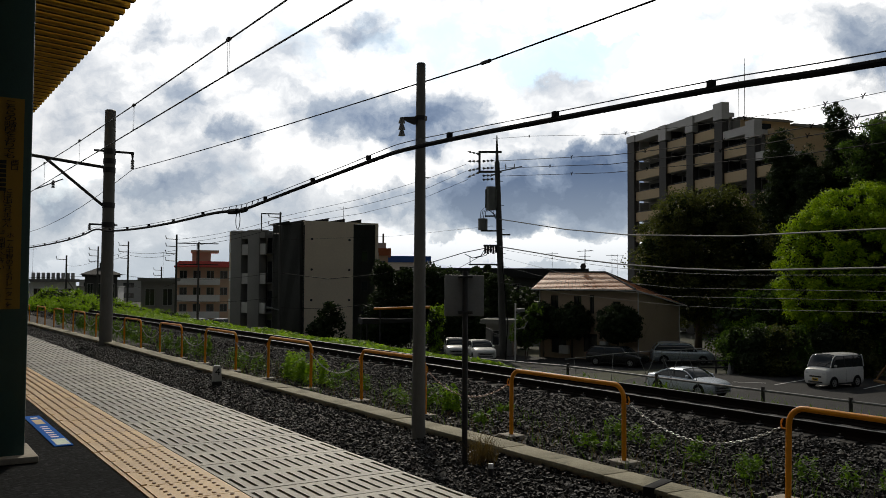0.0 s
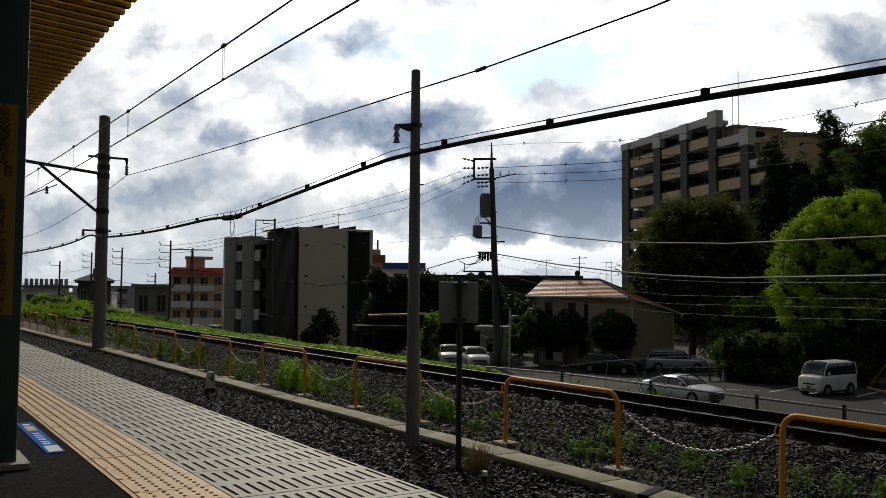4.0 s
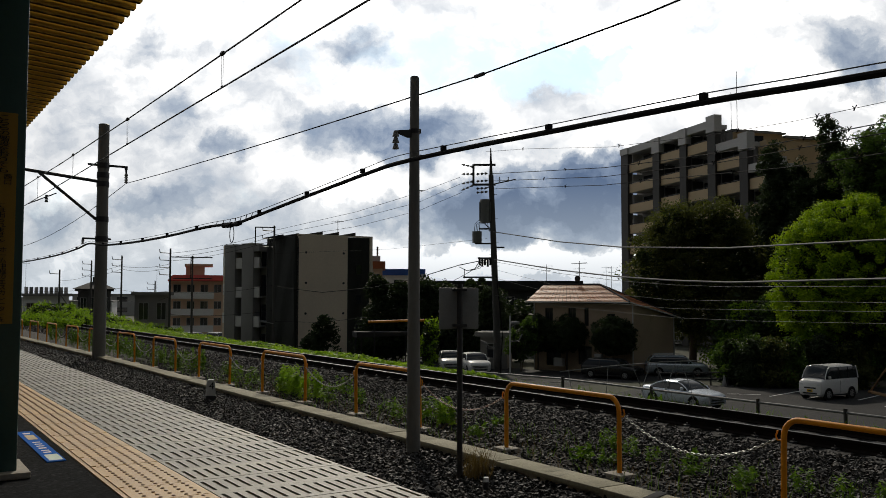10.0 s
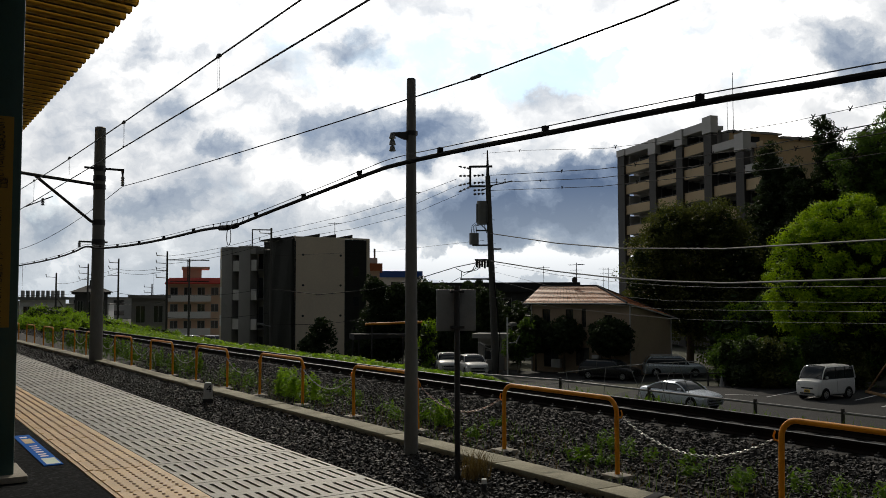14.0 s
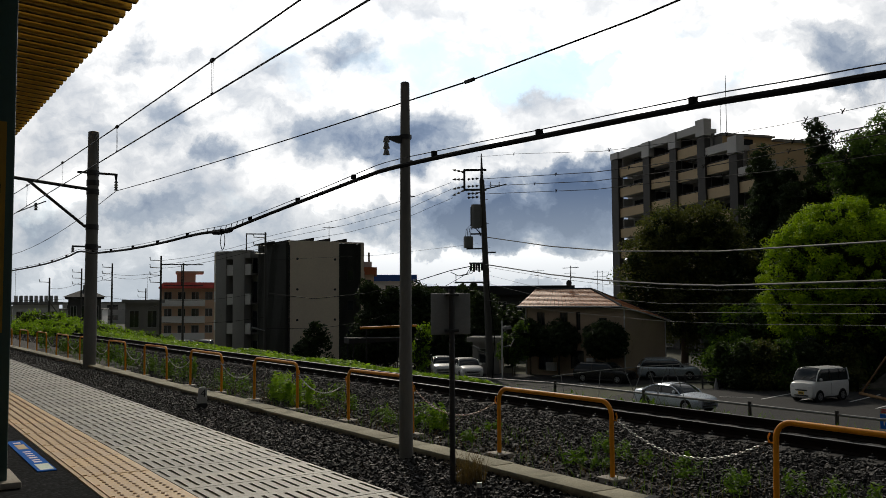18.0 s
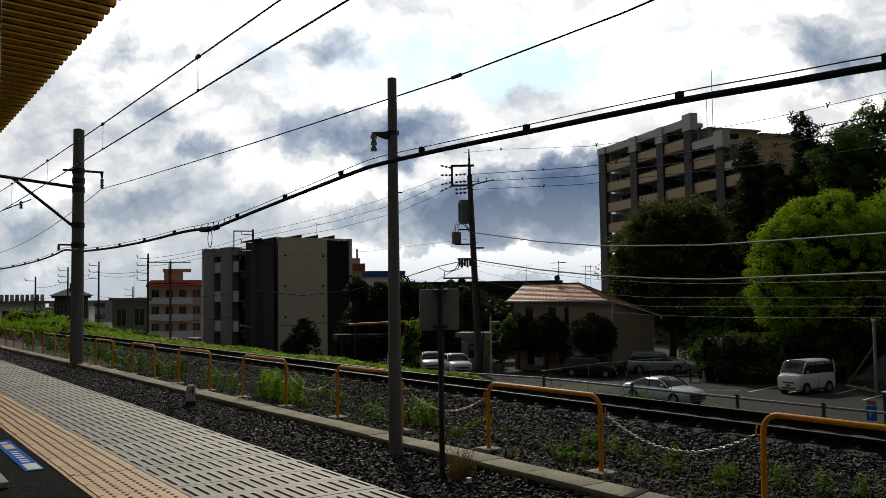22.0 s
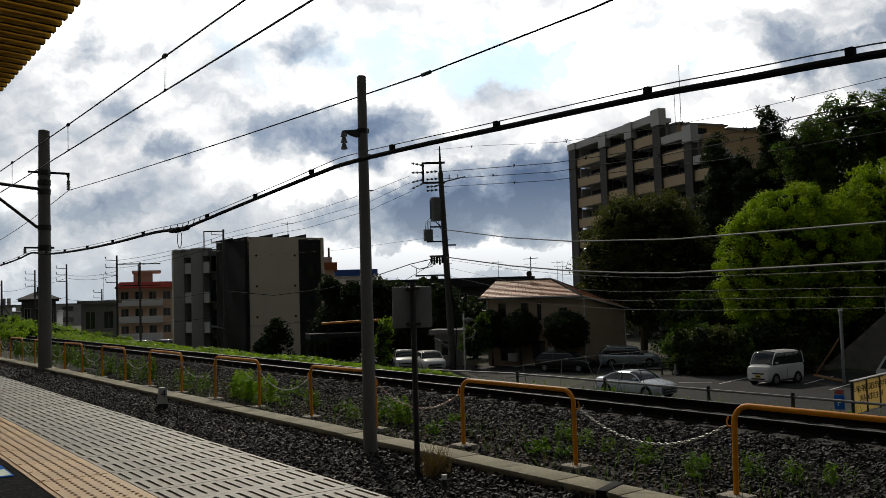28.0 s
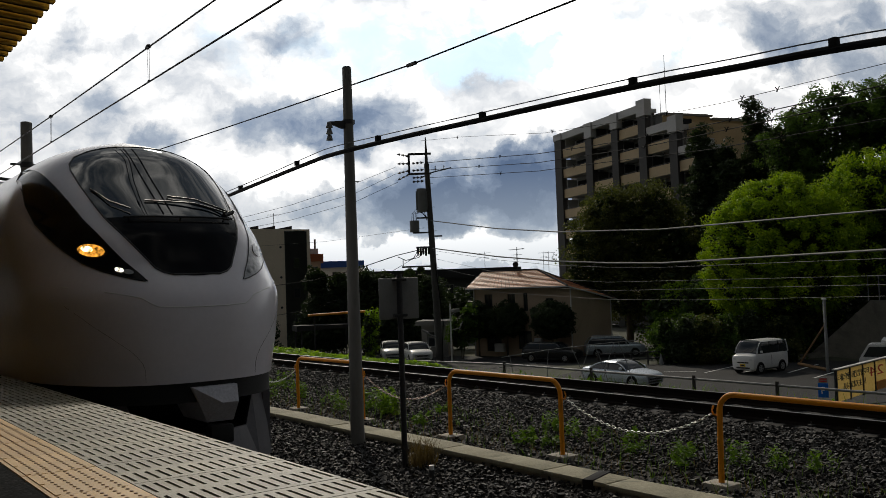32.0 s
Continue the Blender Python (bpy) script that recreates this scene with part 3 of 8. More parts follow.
def ballast_places(x0, x1, y0, y1, density, z):
    n = int((x1 - x0) * (y1 - y0) * density)
    x, y = RNG.uniform(x0, x1, n), RNG.uniform(y0, y1, n)
    return np.stack([x, y, np.interp(x, *z) + RNG.uniform(-0.02, 0.03, n)], 1)


NEARZ = ((2.1, 4.9, 6.6), (-1.27, -1.24, -1.21))
FARZ = ((7.6, 9.0, 10.0, 12.6), (-1.23, -1.18, -1.12, -1.12))
heap = [ballast_places(4.3, 6.66, 2.0, 14, 560, NEARZ), ballast_places(4.3, 6.66, 14, 30, 330, NEARZ), ballast_places(4.6, 6.66, 30, 75, 110, NEARZ)]
tagged(new("ballast", stones("ballast", np.concatenate(heap), 0.032, OILY)), "dark grey crushed stone ballast beside the platform track", "ballast", kind="stuff")
heap = [ballast_places(7.9, 10.42, 3.0, 16, 620, FARZ), ballast_places(7.9, 10.42, 16, 34, 330, FARZ), ballast_places(8.2, 10.42, 34, 80, 110, FARZ), ballast_places(10.8, 13.0, 3, 40, 60, ((10, 14), (-1.2, -1.25))), ballast_places(6.95, 7.9, 3, 30, 260, FARZ)]
tagged(new("ballast", stones("ballast", np.concatenate(heap), 0.036)), "dark grey crushed stone ballast of the further track", "ballast", kind="stuff")

# ---- railway things ----


def arc(cx, cz, r, a0, a1, k=7):
    return [(cx + r * math.cos(radians(a0 + (a1 - a0) * i / k)), cz + r * math.sin(radians(a0 + (a1 - a0) * i / k))) for i in range(k + 1)]


def hoop_thing():
    ob = thing("hoop_barrier", (0, 0, 0), "orange painted steel hoop barrier on small concrete feet", "barrier", "hoop barriers along the track")
    w, h, r = 1.07, 0.925, 0.17
    path = [(-w, -0.05), (-w, 0.3), (-w, h - r)] + arc(-w + r, h - r, r, 180, 90)[1:] + arc(w - r, h - r, r, 90, 0) + [(w, 0.3), (w, -0.05)]
    part("hoop_pipe", Mesh().tube([(0, y, z) for y, z in path], 0.029, 12), ORANGE, ob)
    for s in (-1, 1):
        part("foot_block", Mesh().box(-0.13, 0.13, s * w - 0.15, s * w + 0.15, -0.1, 0.045, 0.015), CONCRETE, ob, "small concrete foot")
        part("chain_hook", Mesh().tube([(0.0, s * (w + 0.03), 0.71), (0.0, s * (w + 0.075), 0.71), (0.0, s * (w + 0.09), 0.75), (0.0, s * (w + 0.07), 0.80)], 0.009, 6), ORANGE, ob)
    return ob


HOOP_Z = -1.225
HOOP_Y = [-4.1, 0.1, 4.39, 8.74, 13.08, 17.33, 21.5] + [25.6 + 4.15 * k for k in range(12)]


def hoop_x(y):
    """The line of hoops draws in slightly along the curve."""
    return 7.43 - 0.021 * (y - 8.75) if y < 40 else 6.774 - 0.03 * (y - 40)


hoop = hoop_thing()
for k, y in enumerate(HOOP_Y):
    lean = random.Random(k).uniform(-1, 1) if k != 3 else 0.0
    m = pose(hoop_x(y), y, HOOP_Z, 0.5 * lean, 1.2 * lean, 1.3 + 1.0 * lean)
    if k == 0:
        hoop.matrix_world = m
    else:
        copy_thing(hoop, m)


def chain_mesh(span, sag):
    """Links along a hanging line, every other link turned."""
    m = Mesh()
    n = int(span / 0.043)
    for i in range(n):
        s = (i + 0.5) / n * 2 - 1
        y, z = s * span / 2, -sag * (1 - s * s)
        slope = math.atan2(2 * sag * s, span / 2)
        ring = []
        for j in range(9):
            a = 2 * math.pi * j / 8
            ring.append(Vector((0.013 * math.sin(a), 0.027 * math.cos(a), 0)))
        link = Mesh().tube(ring, 0.0042, 4, caps=False)
        turn = Matrix.Translation((0, y, z)) @ Matrix.Rotation(slope, 4, "X") @ Matrix.Rotation(radians(90 * (i % 2) + 20), 4, "Y")
        m.put([turn @ Vector(p) for p in link.v], link.f)
    return m


CHAIN = surf("chain_zinc", (0.62, 0.61, 0.58), (0.44, 0.42, 0.39), 12, 0.4, 0.35)
REDCHAIN = surf("chain_red", (0.55, 0.50, 0.46), (0.42, 0.16, 0.09), 16, 0.4, 0.2)
chain_a = chain_mesh(2.02, 0.29).data("barrier_chain", CHAIN)
chain_b = chain_mesh(2.02, 0.27).data("barrier_chain", REDCHAIN)
for k in range(1, len(HOOP_Y)):
    y = (HOOP_Y[k - 1] + HOOP_Y[k]) / 2
    ob = new("barrier_chain", chain_b if k == 4 else chain_a)
    tagged(ob, "red and white steel chain hanging between two hoops" if k == 4 else "bright galvanised chain hanging between two hoops", "chain", "chains of the hoop barriers")
    ob.matrix_world = pose(hoop_x(y), y, HOOP_Z + 0.72, 0, 0, 1.3)

INSUL = surf("porcelain", (0.16, 0.155, 0.145), (0.11, 0.105, 0.10), 9, 0.3)


def insulator(m, p, length, r=0.045, n=4):
    x, y, z = p
    for i in range(n):
        zz = z - length * (i + 0.5) / n
        m.tube([(x, y, zz + length / n * 0.45), (x, y, zz), (x, y, zz - length / n * 0.4)], r * 0.55, 8, r1=r)
    return m


# the near pole: a tapered concrete post that only carries the cable
pole_a = thing("trackside_pole", (6.22, 10.33, -1.25), "tall grey concrete pole standing in the ballast", "pole", "concrete poles along the track")
part("post", Mesh().tube([(0, 0, -0.3), (0, 0, 2.6), (0, 0, 5.17)], 0.098, 20, r1=0.062), POLE, pole_a)
part("pole_cap", Mesh().tube([(0, 0, 5.17), (0, 0, 5.19)], 0.064, 16, r1=0.05), IRON, pole_a)
br = Mesh().slab([(-0.32, 0.0), (0.09, 0.06), (0.09, 0.0), (0.0, -0.06), (-0.10, -0.075), (-0.30, -0.02)], -0.025, 0.025)
part("cable_bracket", br, IRON, pole_a, "dark steel bracket", at=(0, 0.0, 4.40))
part("band", Mesh().tube([(0, 0, 4.39), (0, 0, 4.45)], 0.078, 16), IRON, pole_a)
part("insulator", insulator(Mesh(), (0, 0, 0), 0.26, 0.05, 3), INSUL, pole_a, at=(-0.30, 0.0, 4.40))
for z in (0.35, 1.3, 2.1, 2.9, 3.6, 4.1):
    part("step_bolt", Mesh().tube([(0.05, 0, 0), (0.13, 0, 0)], 0.008, 6), IRON, pole_a, at=pose(0, 0, z, 0, 0, random.Random(z).uniform(-60, 30)))

# the far pole with the arms of the overhead line
pole_b = thing("overhead_line_pole", (6.45, 31.2, -1.25), "thick grey concrete mast with steel bracket arms", "pole", "concrete poles along the track")
part("post", Mesh().tube([(0, 0, -0.3), (0, 0, 4), (0, 0, 7.98)], 0.215, 24, r1=0.175), POLE, pole_b)
part("pole_cap", Mesh().tube([(0, 0, 7.98), (0, 0, 8.01)], 0.18, 20, r1=0.14), IRON, pole_b)
for z, r in ((5.95, 0.205), (6.25, 0.205), (4.75, 0.21), (6.58, 0.2), (4.08, 0.21)):
    part("band", Mesh().tube([(0, 0, z - 0.09), (0, 0, z + 0.09)], r, 20), IRON, pole_b)
arm = Mesh().tube([(-0.2, 0, 6.04), (-3.3, 0, 6.35)], 0.055, 8).tube([(-0.2, 0, 4.75), (-2.0, 0, 6.20)], 0.05, 8)
part("bracket_arm", arm, IRON, pole_b, "dark steel cantilever arm and stay")
part("feeder_arm", Mesh().box(-0.5, 0.80, -0.04, 0.04, 6.56, 6.63, 0.01).slab([(0.70, 6.56), (0.80, 6.56), (0.78, 6.38), (0.74, 6.38)], -0.02, 0.02), IRON, pole_b)
part("insulator", insulator(Mesh(), (0.76, 0, 6.38), 0.34, 0.07, 4), INSUL, pole_b)
part("cable_arm", Mesh().box(-0.62, 0.30, -0.03, 0.03, 4.06, 4.12, 0.01).box(-0.62, -0.57, -0.03, 0.03, 3.9, 4.1), IRON, pole_b)
part("insulator", insulator(Mesh(), (-0.595, 0, 4.06), 0.17, 0.06, 3), INSUL, pole_b)
part("registration_arm", insulator(Mesh().tube([(-1.45, 0, 5.55), (-2.3, 0, 5.15)], 0.02, 6), (-1.75, 0, 5.48), 0.25, 0.06, 3), IRON, pole_b)


def strand(name, points, r, material, label, group="overhead wires", seg=6, ob=None):
    m = Mesh().tube(points, r, seg)
    return single(name, m, material, label, "wire", group) if ob is None else part(name, m, material, ob)


def sagged(a, b, sag, k=14):
    a, b = Vector(a), Vector(b)
    return [a.lerp(b, i / k) - Vector((0, 0, 4 * sag * (i / k) * (1 - i / k))) for i in range(k + 1)]


# overhead line of the platform track: messenger, contact wire and droppers
line = thing("overhead_line", (CENTRE, 0, 0), "thin dark overhead line with paired droppers", "overhead line", "overhead wires")
part("messenger_wire", Mesh().tube([(0, -15, 4.02), (0, 5, 3.95), (0, 10, 3.955), (0, 15.7, 3.965), (0, 22, 4.01), (0, 31, 4.16)], 0.0105, 6), IRON, line)
part("messenger_wire", Mesh().tube(sagged((0, 31, 4.16), (-0.3, 76, 4.16), 0.2), 0.008, 6), IRON, line)
part("contact_wire", Mesh().tube([(0, -15, 3.53), (0, 31, 3.52), (-0.3, 76, 3.52)], 0.0105, 6), IRON, line)
for k in range(-3, 14):
    y = 10.75 + 4.95 * k
    top = 3.96 if y < 16 else 3.965 + 0.2 * max(0, (y - 15.7) / 15.3) ** 1.3 if y < 31 else 4.0
    part("dropper", Mesh().tube([(0, y - 0.025, 3.53), (0, y - 0.04, top)], 0.0022, 4).tube([(0, y + 0.025, 3.53), (0, y + 0.04, top)], 0.0022, 4), IRON, line)
    part("dropper_clamp", Mesh().tube([(0, y - 0.045, top), (0, y, top + 0.012), (0, y + 0.045, top)], 0.026, 8), IRON, line)
    part("dropper_clip", Mesh().tube([(0, y - 0.025, 3.535), (0, y + 0.025, 3.535)], 0.014, 6), IRON, line)

feeder = sagged((7.21, 31.2, 4.78), (7.0, 9.88, 3.97), 0.05) + [(7.0, 6.71, 3.98), (7.0, 0.0, 4.25), (7.0, -12, 4.9)]
strand("feeder_wire", feeder, 0.011, RUBBER, "black feeder wire slung between the poles")
strand("feeder_wire", sagged((7.21, 31.2, 4.78), (7.2, 74, 4.6), 0.9), 0.011, RUBBER, "black feeder wire slung between the poles")
single("wire_joint", Mesh().tube([(7.0, 9.78, 3.972), (7.0, 9.98, 3.972)], 0.028, 8), IRON, "small dark joint on the feeder wire", "clamp", at=(0, 0, 0))


def cable_run():
    """The thick black cable under its carrier wire, with ties and a splice."""
    ob = thing("signal_cable", (5.9, 0, 0), "thick black cable bundle slung under a carrier wire", "cable", "overhead wires")
    pts = [(-12, 2.55), (0, 2.33), (3.48, 2.46), (4.99, 2.545), (7.07, 2.615), (8.6, 2.665), (10.2, 2.69), (10.9, 2.665), (12.0, 2.60), (14.2, 2.46), (15.6, 2.365), (16.4, 2.315), (17.1, 2.33), (18.4, 2.36), (21.2, 2.335), (24.6, 2.36), (28.1, 2.46), (30.36, 2.62), (32.4, 2.54), (36.5, 2.47), (44.2, 2.50), (60, 2.7), (80, 3.2)]
    smooth = []
    for i in range(len(pts) - 1):
        p0, p1, p2, p3 = (np.array(pts[max(min(j, len(pts) - 1), 0)]) for j in (i - 1, i, i + 1, i + 2))
        for t in np.linspace(0, 1, 6)[:-1]:
            smooth.append(tuple(0.5 * (2 * p1 + (p2 - p0) * t + (2 * p0 - 5 * p1 + 4 * p2 - p3) * t * t + (3 * p1 - p0 - 3 * p2 + p3) * t ** 3)))
    part("cable", Mesh().tube([(0, y, z) for y, z in smooth], 0.030, 8), RUBBER, ob)
    ties = [1.2, 3.2, 5.02, 7.07, 9.1, 11.25, 13.2, 15.3, 19.0, 21.3, 23.6, 26.0, 28.3, 32.5, 35.2, 38, 41]
    over = lambda y: 0.075 + 0.025 * math.exp(-((y - 10.3) / 1.2) ** 2) + 0.03 * math.exp(-((y - 16.4) / 1.0) ** 2)
    wire = [(y, z + over(y)) for y, z in smooth]
    part("carrier_wire", Mesh().tube([(0, y, z) for y, z in wire], 0.006, 5), IRON, ob)
    wy, wz = [p[0] for p in wire], [p[1] for p in wire]
    for y in ties:
        z = float(np.interp(y, wy, wz))
        part("cable_tie", Mesh().box(-0.03, 0.03, y - 0.03, y + 0.03, z - 0.062, z + 0.006, 0.008), RUBBER, ob)
    part("splice", Mesh().tube([(0, 16.75, 2.305), (0, 17.0, 2.31), (0, 17.25, 2.325)], 0.055, 10), RUBBER, ob, "black splice sleeve")
    part("splice", Mesh().tube([(0, 16.3, 2.31), (0, 16.55, 2.30)], 0.05, 10), RUBBER, ob)
    for y in (15.7, 16.0, 16.3, 16.6, 16.9, 17.3, 17.7):
        part("hanger", Mesh().tube([(0, y, float(np.interp(y, wy, wz)) - 0.09), (0, y - 0.06, float(np.interp(y - 0.06, wy, wz)))], 0.008, 5), RUBBER, ob)
    loop = [(0.0, 16.75 + 0.12 * math.cos(a), 2.12 + 0.17 * math.sin(a)) for a in np.linspace(-4.4, 1.2, 18)]
    part("cable_loop", Mesh().tube(loop, 0.008, 5), RUBBER, ob)


cable_run()

# the sign seen from behind, on its post
sign = thing("track_sign", pose(5.83, 8.63, -1.25, 0, 0, 0), "grey sign seen from behind, on a dark steel post", "sign")
part("sign_post", Mesh().tube([(0, 0, -0.3), (0, 0, 2.29)], 0.034, 14), IRON, sign)
turn = Matrix.Rotation(radians(-22), 4, "Z")
for a, b in ((-0.24, -0.012), (0.012, 0.24)):
    part("sign_plate", Mesh().box(a, b, -0.012, 0.012, 1.755, 2.245, 0.01).turned(turn @ Matrix.Translation((0, 0.06, 0))), SIGNGREY, sign)
for z in (1.80, 2.22):
    part("clamp", Mesh().box(-0.08, 0.08, -0.045, 0.05, z - 0.015, z + 0.018, 0.006).turned(turn), IRON, sign)

# distance marker with its number, and a low white-topped peg
PLATEGREY = surf("weathered_white", (0.62, 0.61, 0.58), (0.50, 0.49, 0.46), 5, 0.7, stain=(0.28, 0.36, 0.33), stain_at=0.64)
marker = thing("distance_marker", pose(5.86, 17.75, -1.25, 0, 0, -16), "small white post with the black number 4", "marker")
part("marker_body", Mesh().slab([(-0.095, 0.13), (0.095, 0.13), (0.082, 0.40), (0.055, 0.45), (-0.055, 0.45), (-0.082, 0.40)], -0.07, 0.07), PLATEGREY, marker)
part("marker_foot", Mesh().box(-0.105, 0.105, -0.08, 0.08, -0.05, 0.13, 0.015), BLACK, marker, "tarred black foot")


def lettering(text, size, material, name="lettering"):
    """Flat letters, centred, upright in x and z, facing -y."""
    curve = bpy.data.curves.new(name, "FONT")
    curve.body, curve.size, curve.align_x, curve.align_y, curve.extrude = text, size, "CENTER", "CENTER", 0.002
    ob = new(name, curve)
    me = bpy.data.meshes.new_from_object(ob.evaluated_get(bpy.context.evaluated_depsgraph_get()))
    bpy.data.objects.remove(ob)
    me.materials.clear()
    me.materials.append(material)
    me.transform(Matrix.Rotation(radians(90), 4, "X"))
    return me


part("number", lettering("4", 0.22, BLACK), None, marker, "black numeral", at=(0.012, -0.0735, 0.32))
peg = thing("marker_peg", (5.75, 7.99, -1.25), "short dark peg with a white top in the ballast", "peg")
part("peg_body", Mesh().tube([(0, 0, -0.1), (0, 0, 0.10)], 0.028, 10), IRON, peg)
part("peg_top", Mesh().tube([(0, 0, 0.10), (0, 0, 0.15)], 0.030, 10), WHITE, peg)

# ---- canopy over the platform, its posts ----
CAN_X, CAN_Z = 1.75, 3.30
canopy = thing("platform_canopy", (0, 0, 0), "rusty corrugated sheet canopy over the platform", "canopy", kind="structure")
pitch = 0.205
sheet = Mesh()
verts = []
for i in range(int(92 / pitch * 6)):
    y = -12 + i * pitch / 6
    w = 0.05 * (1 if i % 6 in (0, 1, 2) else -1)
    y -= pitch / 9 if i % 6 in (0, 3) else 0.0
    verts += [(CAN_X, y, CAN_Z + w), (-6.5, y, CAN_Z + 0.55 + w)]
n = len(verts) // 2
sheet.put(verts, [(2 * i, 2 * i + 2, 2 * i + 3, 2 * i + 1) for i in range(n - 1)])
lid = [(x, y, z + 0.012) for x, y, z in verts]
sheet.put(lid, [(2 * i, 2 * i + 1, 2 * i + 3, 2 * i + 2) for i in range(n - 1)])
sheet.put([p for i in range(n) for p in (verts[2 * i], lid[2 * i])], [(2 * i, 2 * i + 1, 2 * i + 3, 2 * i + 2) for i in range(n - 1)])
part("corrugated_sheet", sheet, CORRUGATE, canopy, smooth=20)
for x in (0.55, -2.2, -5.5):
    part("purlin", Mesh().box(x - 0.05, x + 0.05, -12, 80, CAN_Z + 0.06 * (1.75 - x) - 0.17, CAN_Z + 0.06 * (1.75 - x) - 0.05), GREENPAINT, canopy)


def platform_post(y, with_poster):
    ob = thing("platform_post", (0.43, y, 0), "dark green steel post of the platform canopy", "post", "posts of the canopy")
    part("post_body", Mesh().box(-0.16, 0.19, -0.15, 0.15, 0.0, 3.36, 0.012), GREENPAINT, ob)
    part("base_plate", Mesh().box(-0.24, 0.245, -0.22, 0.20, -0.002, 0.03, 0.008), CONCRETE, ob, "grey base plate")
    if with_poster:
        part("warning_poster", Mesh().box(-0.14, 0.15, -0.1535, -0.1505, 0.745, 1.785), POSTER, ob, "faded yellow notice with dark vertical writing")
        for text, x, z, size, wide in (("こちらの階段をおりても", 0.088, 1.772, 0.0262, 2.1), ("西口", 0.112, 1.478, 0.0262, 1.4), ("には出られません。", 0.085, 1.335, 0.024, 1.8), ("ホーム中程のエスカレーターを", 0.10, 1.118, 0.0262, 1.25), ("ご利用ください。", 0.062, 1.118, 0.0262, 1.25)):
            for i, c in enumerate(text):
                part("lettering", lettering(c, size * 1.12, BLACK), None, ob, at=Matrix.Translation((x, -0.1545, z - size * (i + 0.5))) @ Matrix.Diagonal((wide, 1, 1, 1)))
        for i in range(7):
            part("writing_bar", Mesh().box(0.03, 0.075, -0.1560, -0.1536, 1.475 - 0.0225 * i - 0.017, 1.475 - 0.0225 * i), BLACK, ob)
    return ob


platform_post(4.93, True)
platform_post(12.5, False)
for y in (-2.6, 20.0, 27.5, 35):
    platform_post(y, False)
single("station_wall", Mesh().box(-6.8, -6.5, -18, 90, -1.5, 4.0), surf("station_panel", (0.25, 0.25, 0.24), (0.2, 0.2, 0.19), 1.5, 0.7), "plain grey wall at the back of the platform", "wall", kind="structure")

# floor sticker
stick = thing("floor_sticker", (0.855, 5.72, 0.001), "worn blue printed sticker on the platform floor", "sticker")
part("sheet", Mesh().box(-0.048, 0.048, -0.61, 0.61, -0.004, 0.0015), BLUE, stick)
part("green_panel", Mesh().box(-0.03, 0.04, -0.58, -0.38, 0.0015, 0.0025), surf("pale_green", (0.45, 0.62, 0.45), (0.6, 0.68, 0.6), 6, 0.5), stick)
part("orange_panel", Mesh().box(-0.025, 0.03, 0.22, 0.42, 0.0015, 0.0025), surf("orange_ink", (0.55, 0.4, 0.12), (0.4, 0.3, 0.1), 6, 0.5), stick)
for y, w in ((-0.30, 0.035), (-0.23, 0.03), (-0.14, 0.04), (-0.06, 0.03), (0.02, 0.03), (0.10, 0.03), (0.50, 0.05)):
    part("writing_bar", Mesh().box(-0.02, 0.022, y - w / 2, y + w / 2, 0.0015, 0.0025), WHITE, stick)

# ---- the lower town ----
PLASTER = surf("beige_plaster", (0.80, 0.69, 0.55), (0.70, 0.60, 0.48), 0.35, 0.8, bump=0.1, bump_scale=25, fine=0.12, stain=(0.42, 0.37, 0.3), stain_at=0.64)
HOUSEWALL = surf("house_render", (0.46, 0.35, 0.25), (0.39, 0.30, 0.215), 0.5, 0.8, fine=0.12, stain=(0.2, 0.155, 0.115), stain_at=0.64)
GREYWALL = surf("grey_render", (0.25, 0.245, 0.235), (0.20, 0.195, 0.19), 0.4, 0.8, fine=0.12, stain=(0.14, 0.135, 0.13), stain_at=0.64)
DARKWALL = surf("dark_louvre", (0.03, 0.033, 0.028), (0.022, 0.024, 0.02), 0.8, 0.6, fine=0.2)
TAN = surf("tan_panel", (0.54, 0.41, 0.24), (0.47, 0.355, 0.21), 0.3, 0.75, fine=0.1, stain=(0.27, 0.21, 0.14), stain_at=0.66)
COLUMN = surf("dark_column", (0.040, 0.037, 0.034), (0.032, 0.030, 0.028), 0.5, 0.75, fine=0.1)
PALE = surf("pale_concrete", (0.58, 0.57, 0.56), (0.50, 0.49, 0.485), 0.4, 0.8, fine=0.12, stain=(0.3, 0.29, 0.28), stain_at=0.63)
WHITEWALL = surf("white_render", (0.86, 0.86, 0.85), (0.78, 0.78, 0.77), 0.3, 0.8, fine=0.1, stain=(0.35, 0.35, 0.34), stain_at=0.63)
PEACH = surf("peach_render", (0.74, 0.53, 0.38), (0.65, 0.46, 0.33), 0.3, 0.8, fine=0.1)
REDROOF = surf("red_roof", (0.55, 0.05, 0.03), (0.45, 0.04, 0.025), 0.6, 0.6, fine=0.12)
BLUEROOF = surf("blue_roof", (0.02, 0.10, 0.42), (0.02, 0.08, 0.34), 0.6, 0.5, fine=0.12)
ROOFTILE = surf("brown_roof_tile", (0.60, 0.29, 0.16), (0.48, 0.22, 0.12), 1.2, 0.5, fine=0.2, spread=0.22, stain=(0.16, 0.09, 0.06), stain_at=0.68)
DARKSIDE = surf("dark_cladding", (0.07, 0.072, 0.07), (0.05, 0.051, 0.05), 0.6, 0.8, fine=0.15)
BROWNROOF = surf("brown_sheet_roof", (0.20, 0.13, 0.10), (0.15, 0.10, 0.08), 0.8, 0.6)
DARKROOF = surf("dark_roof", (0.04, 0.04, 0.042), (0.028, 0.028, 0.03), 0.8, 0.8, gloss=0.2)
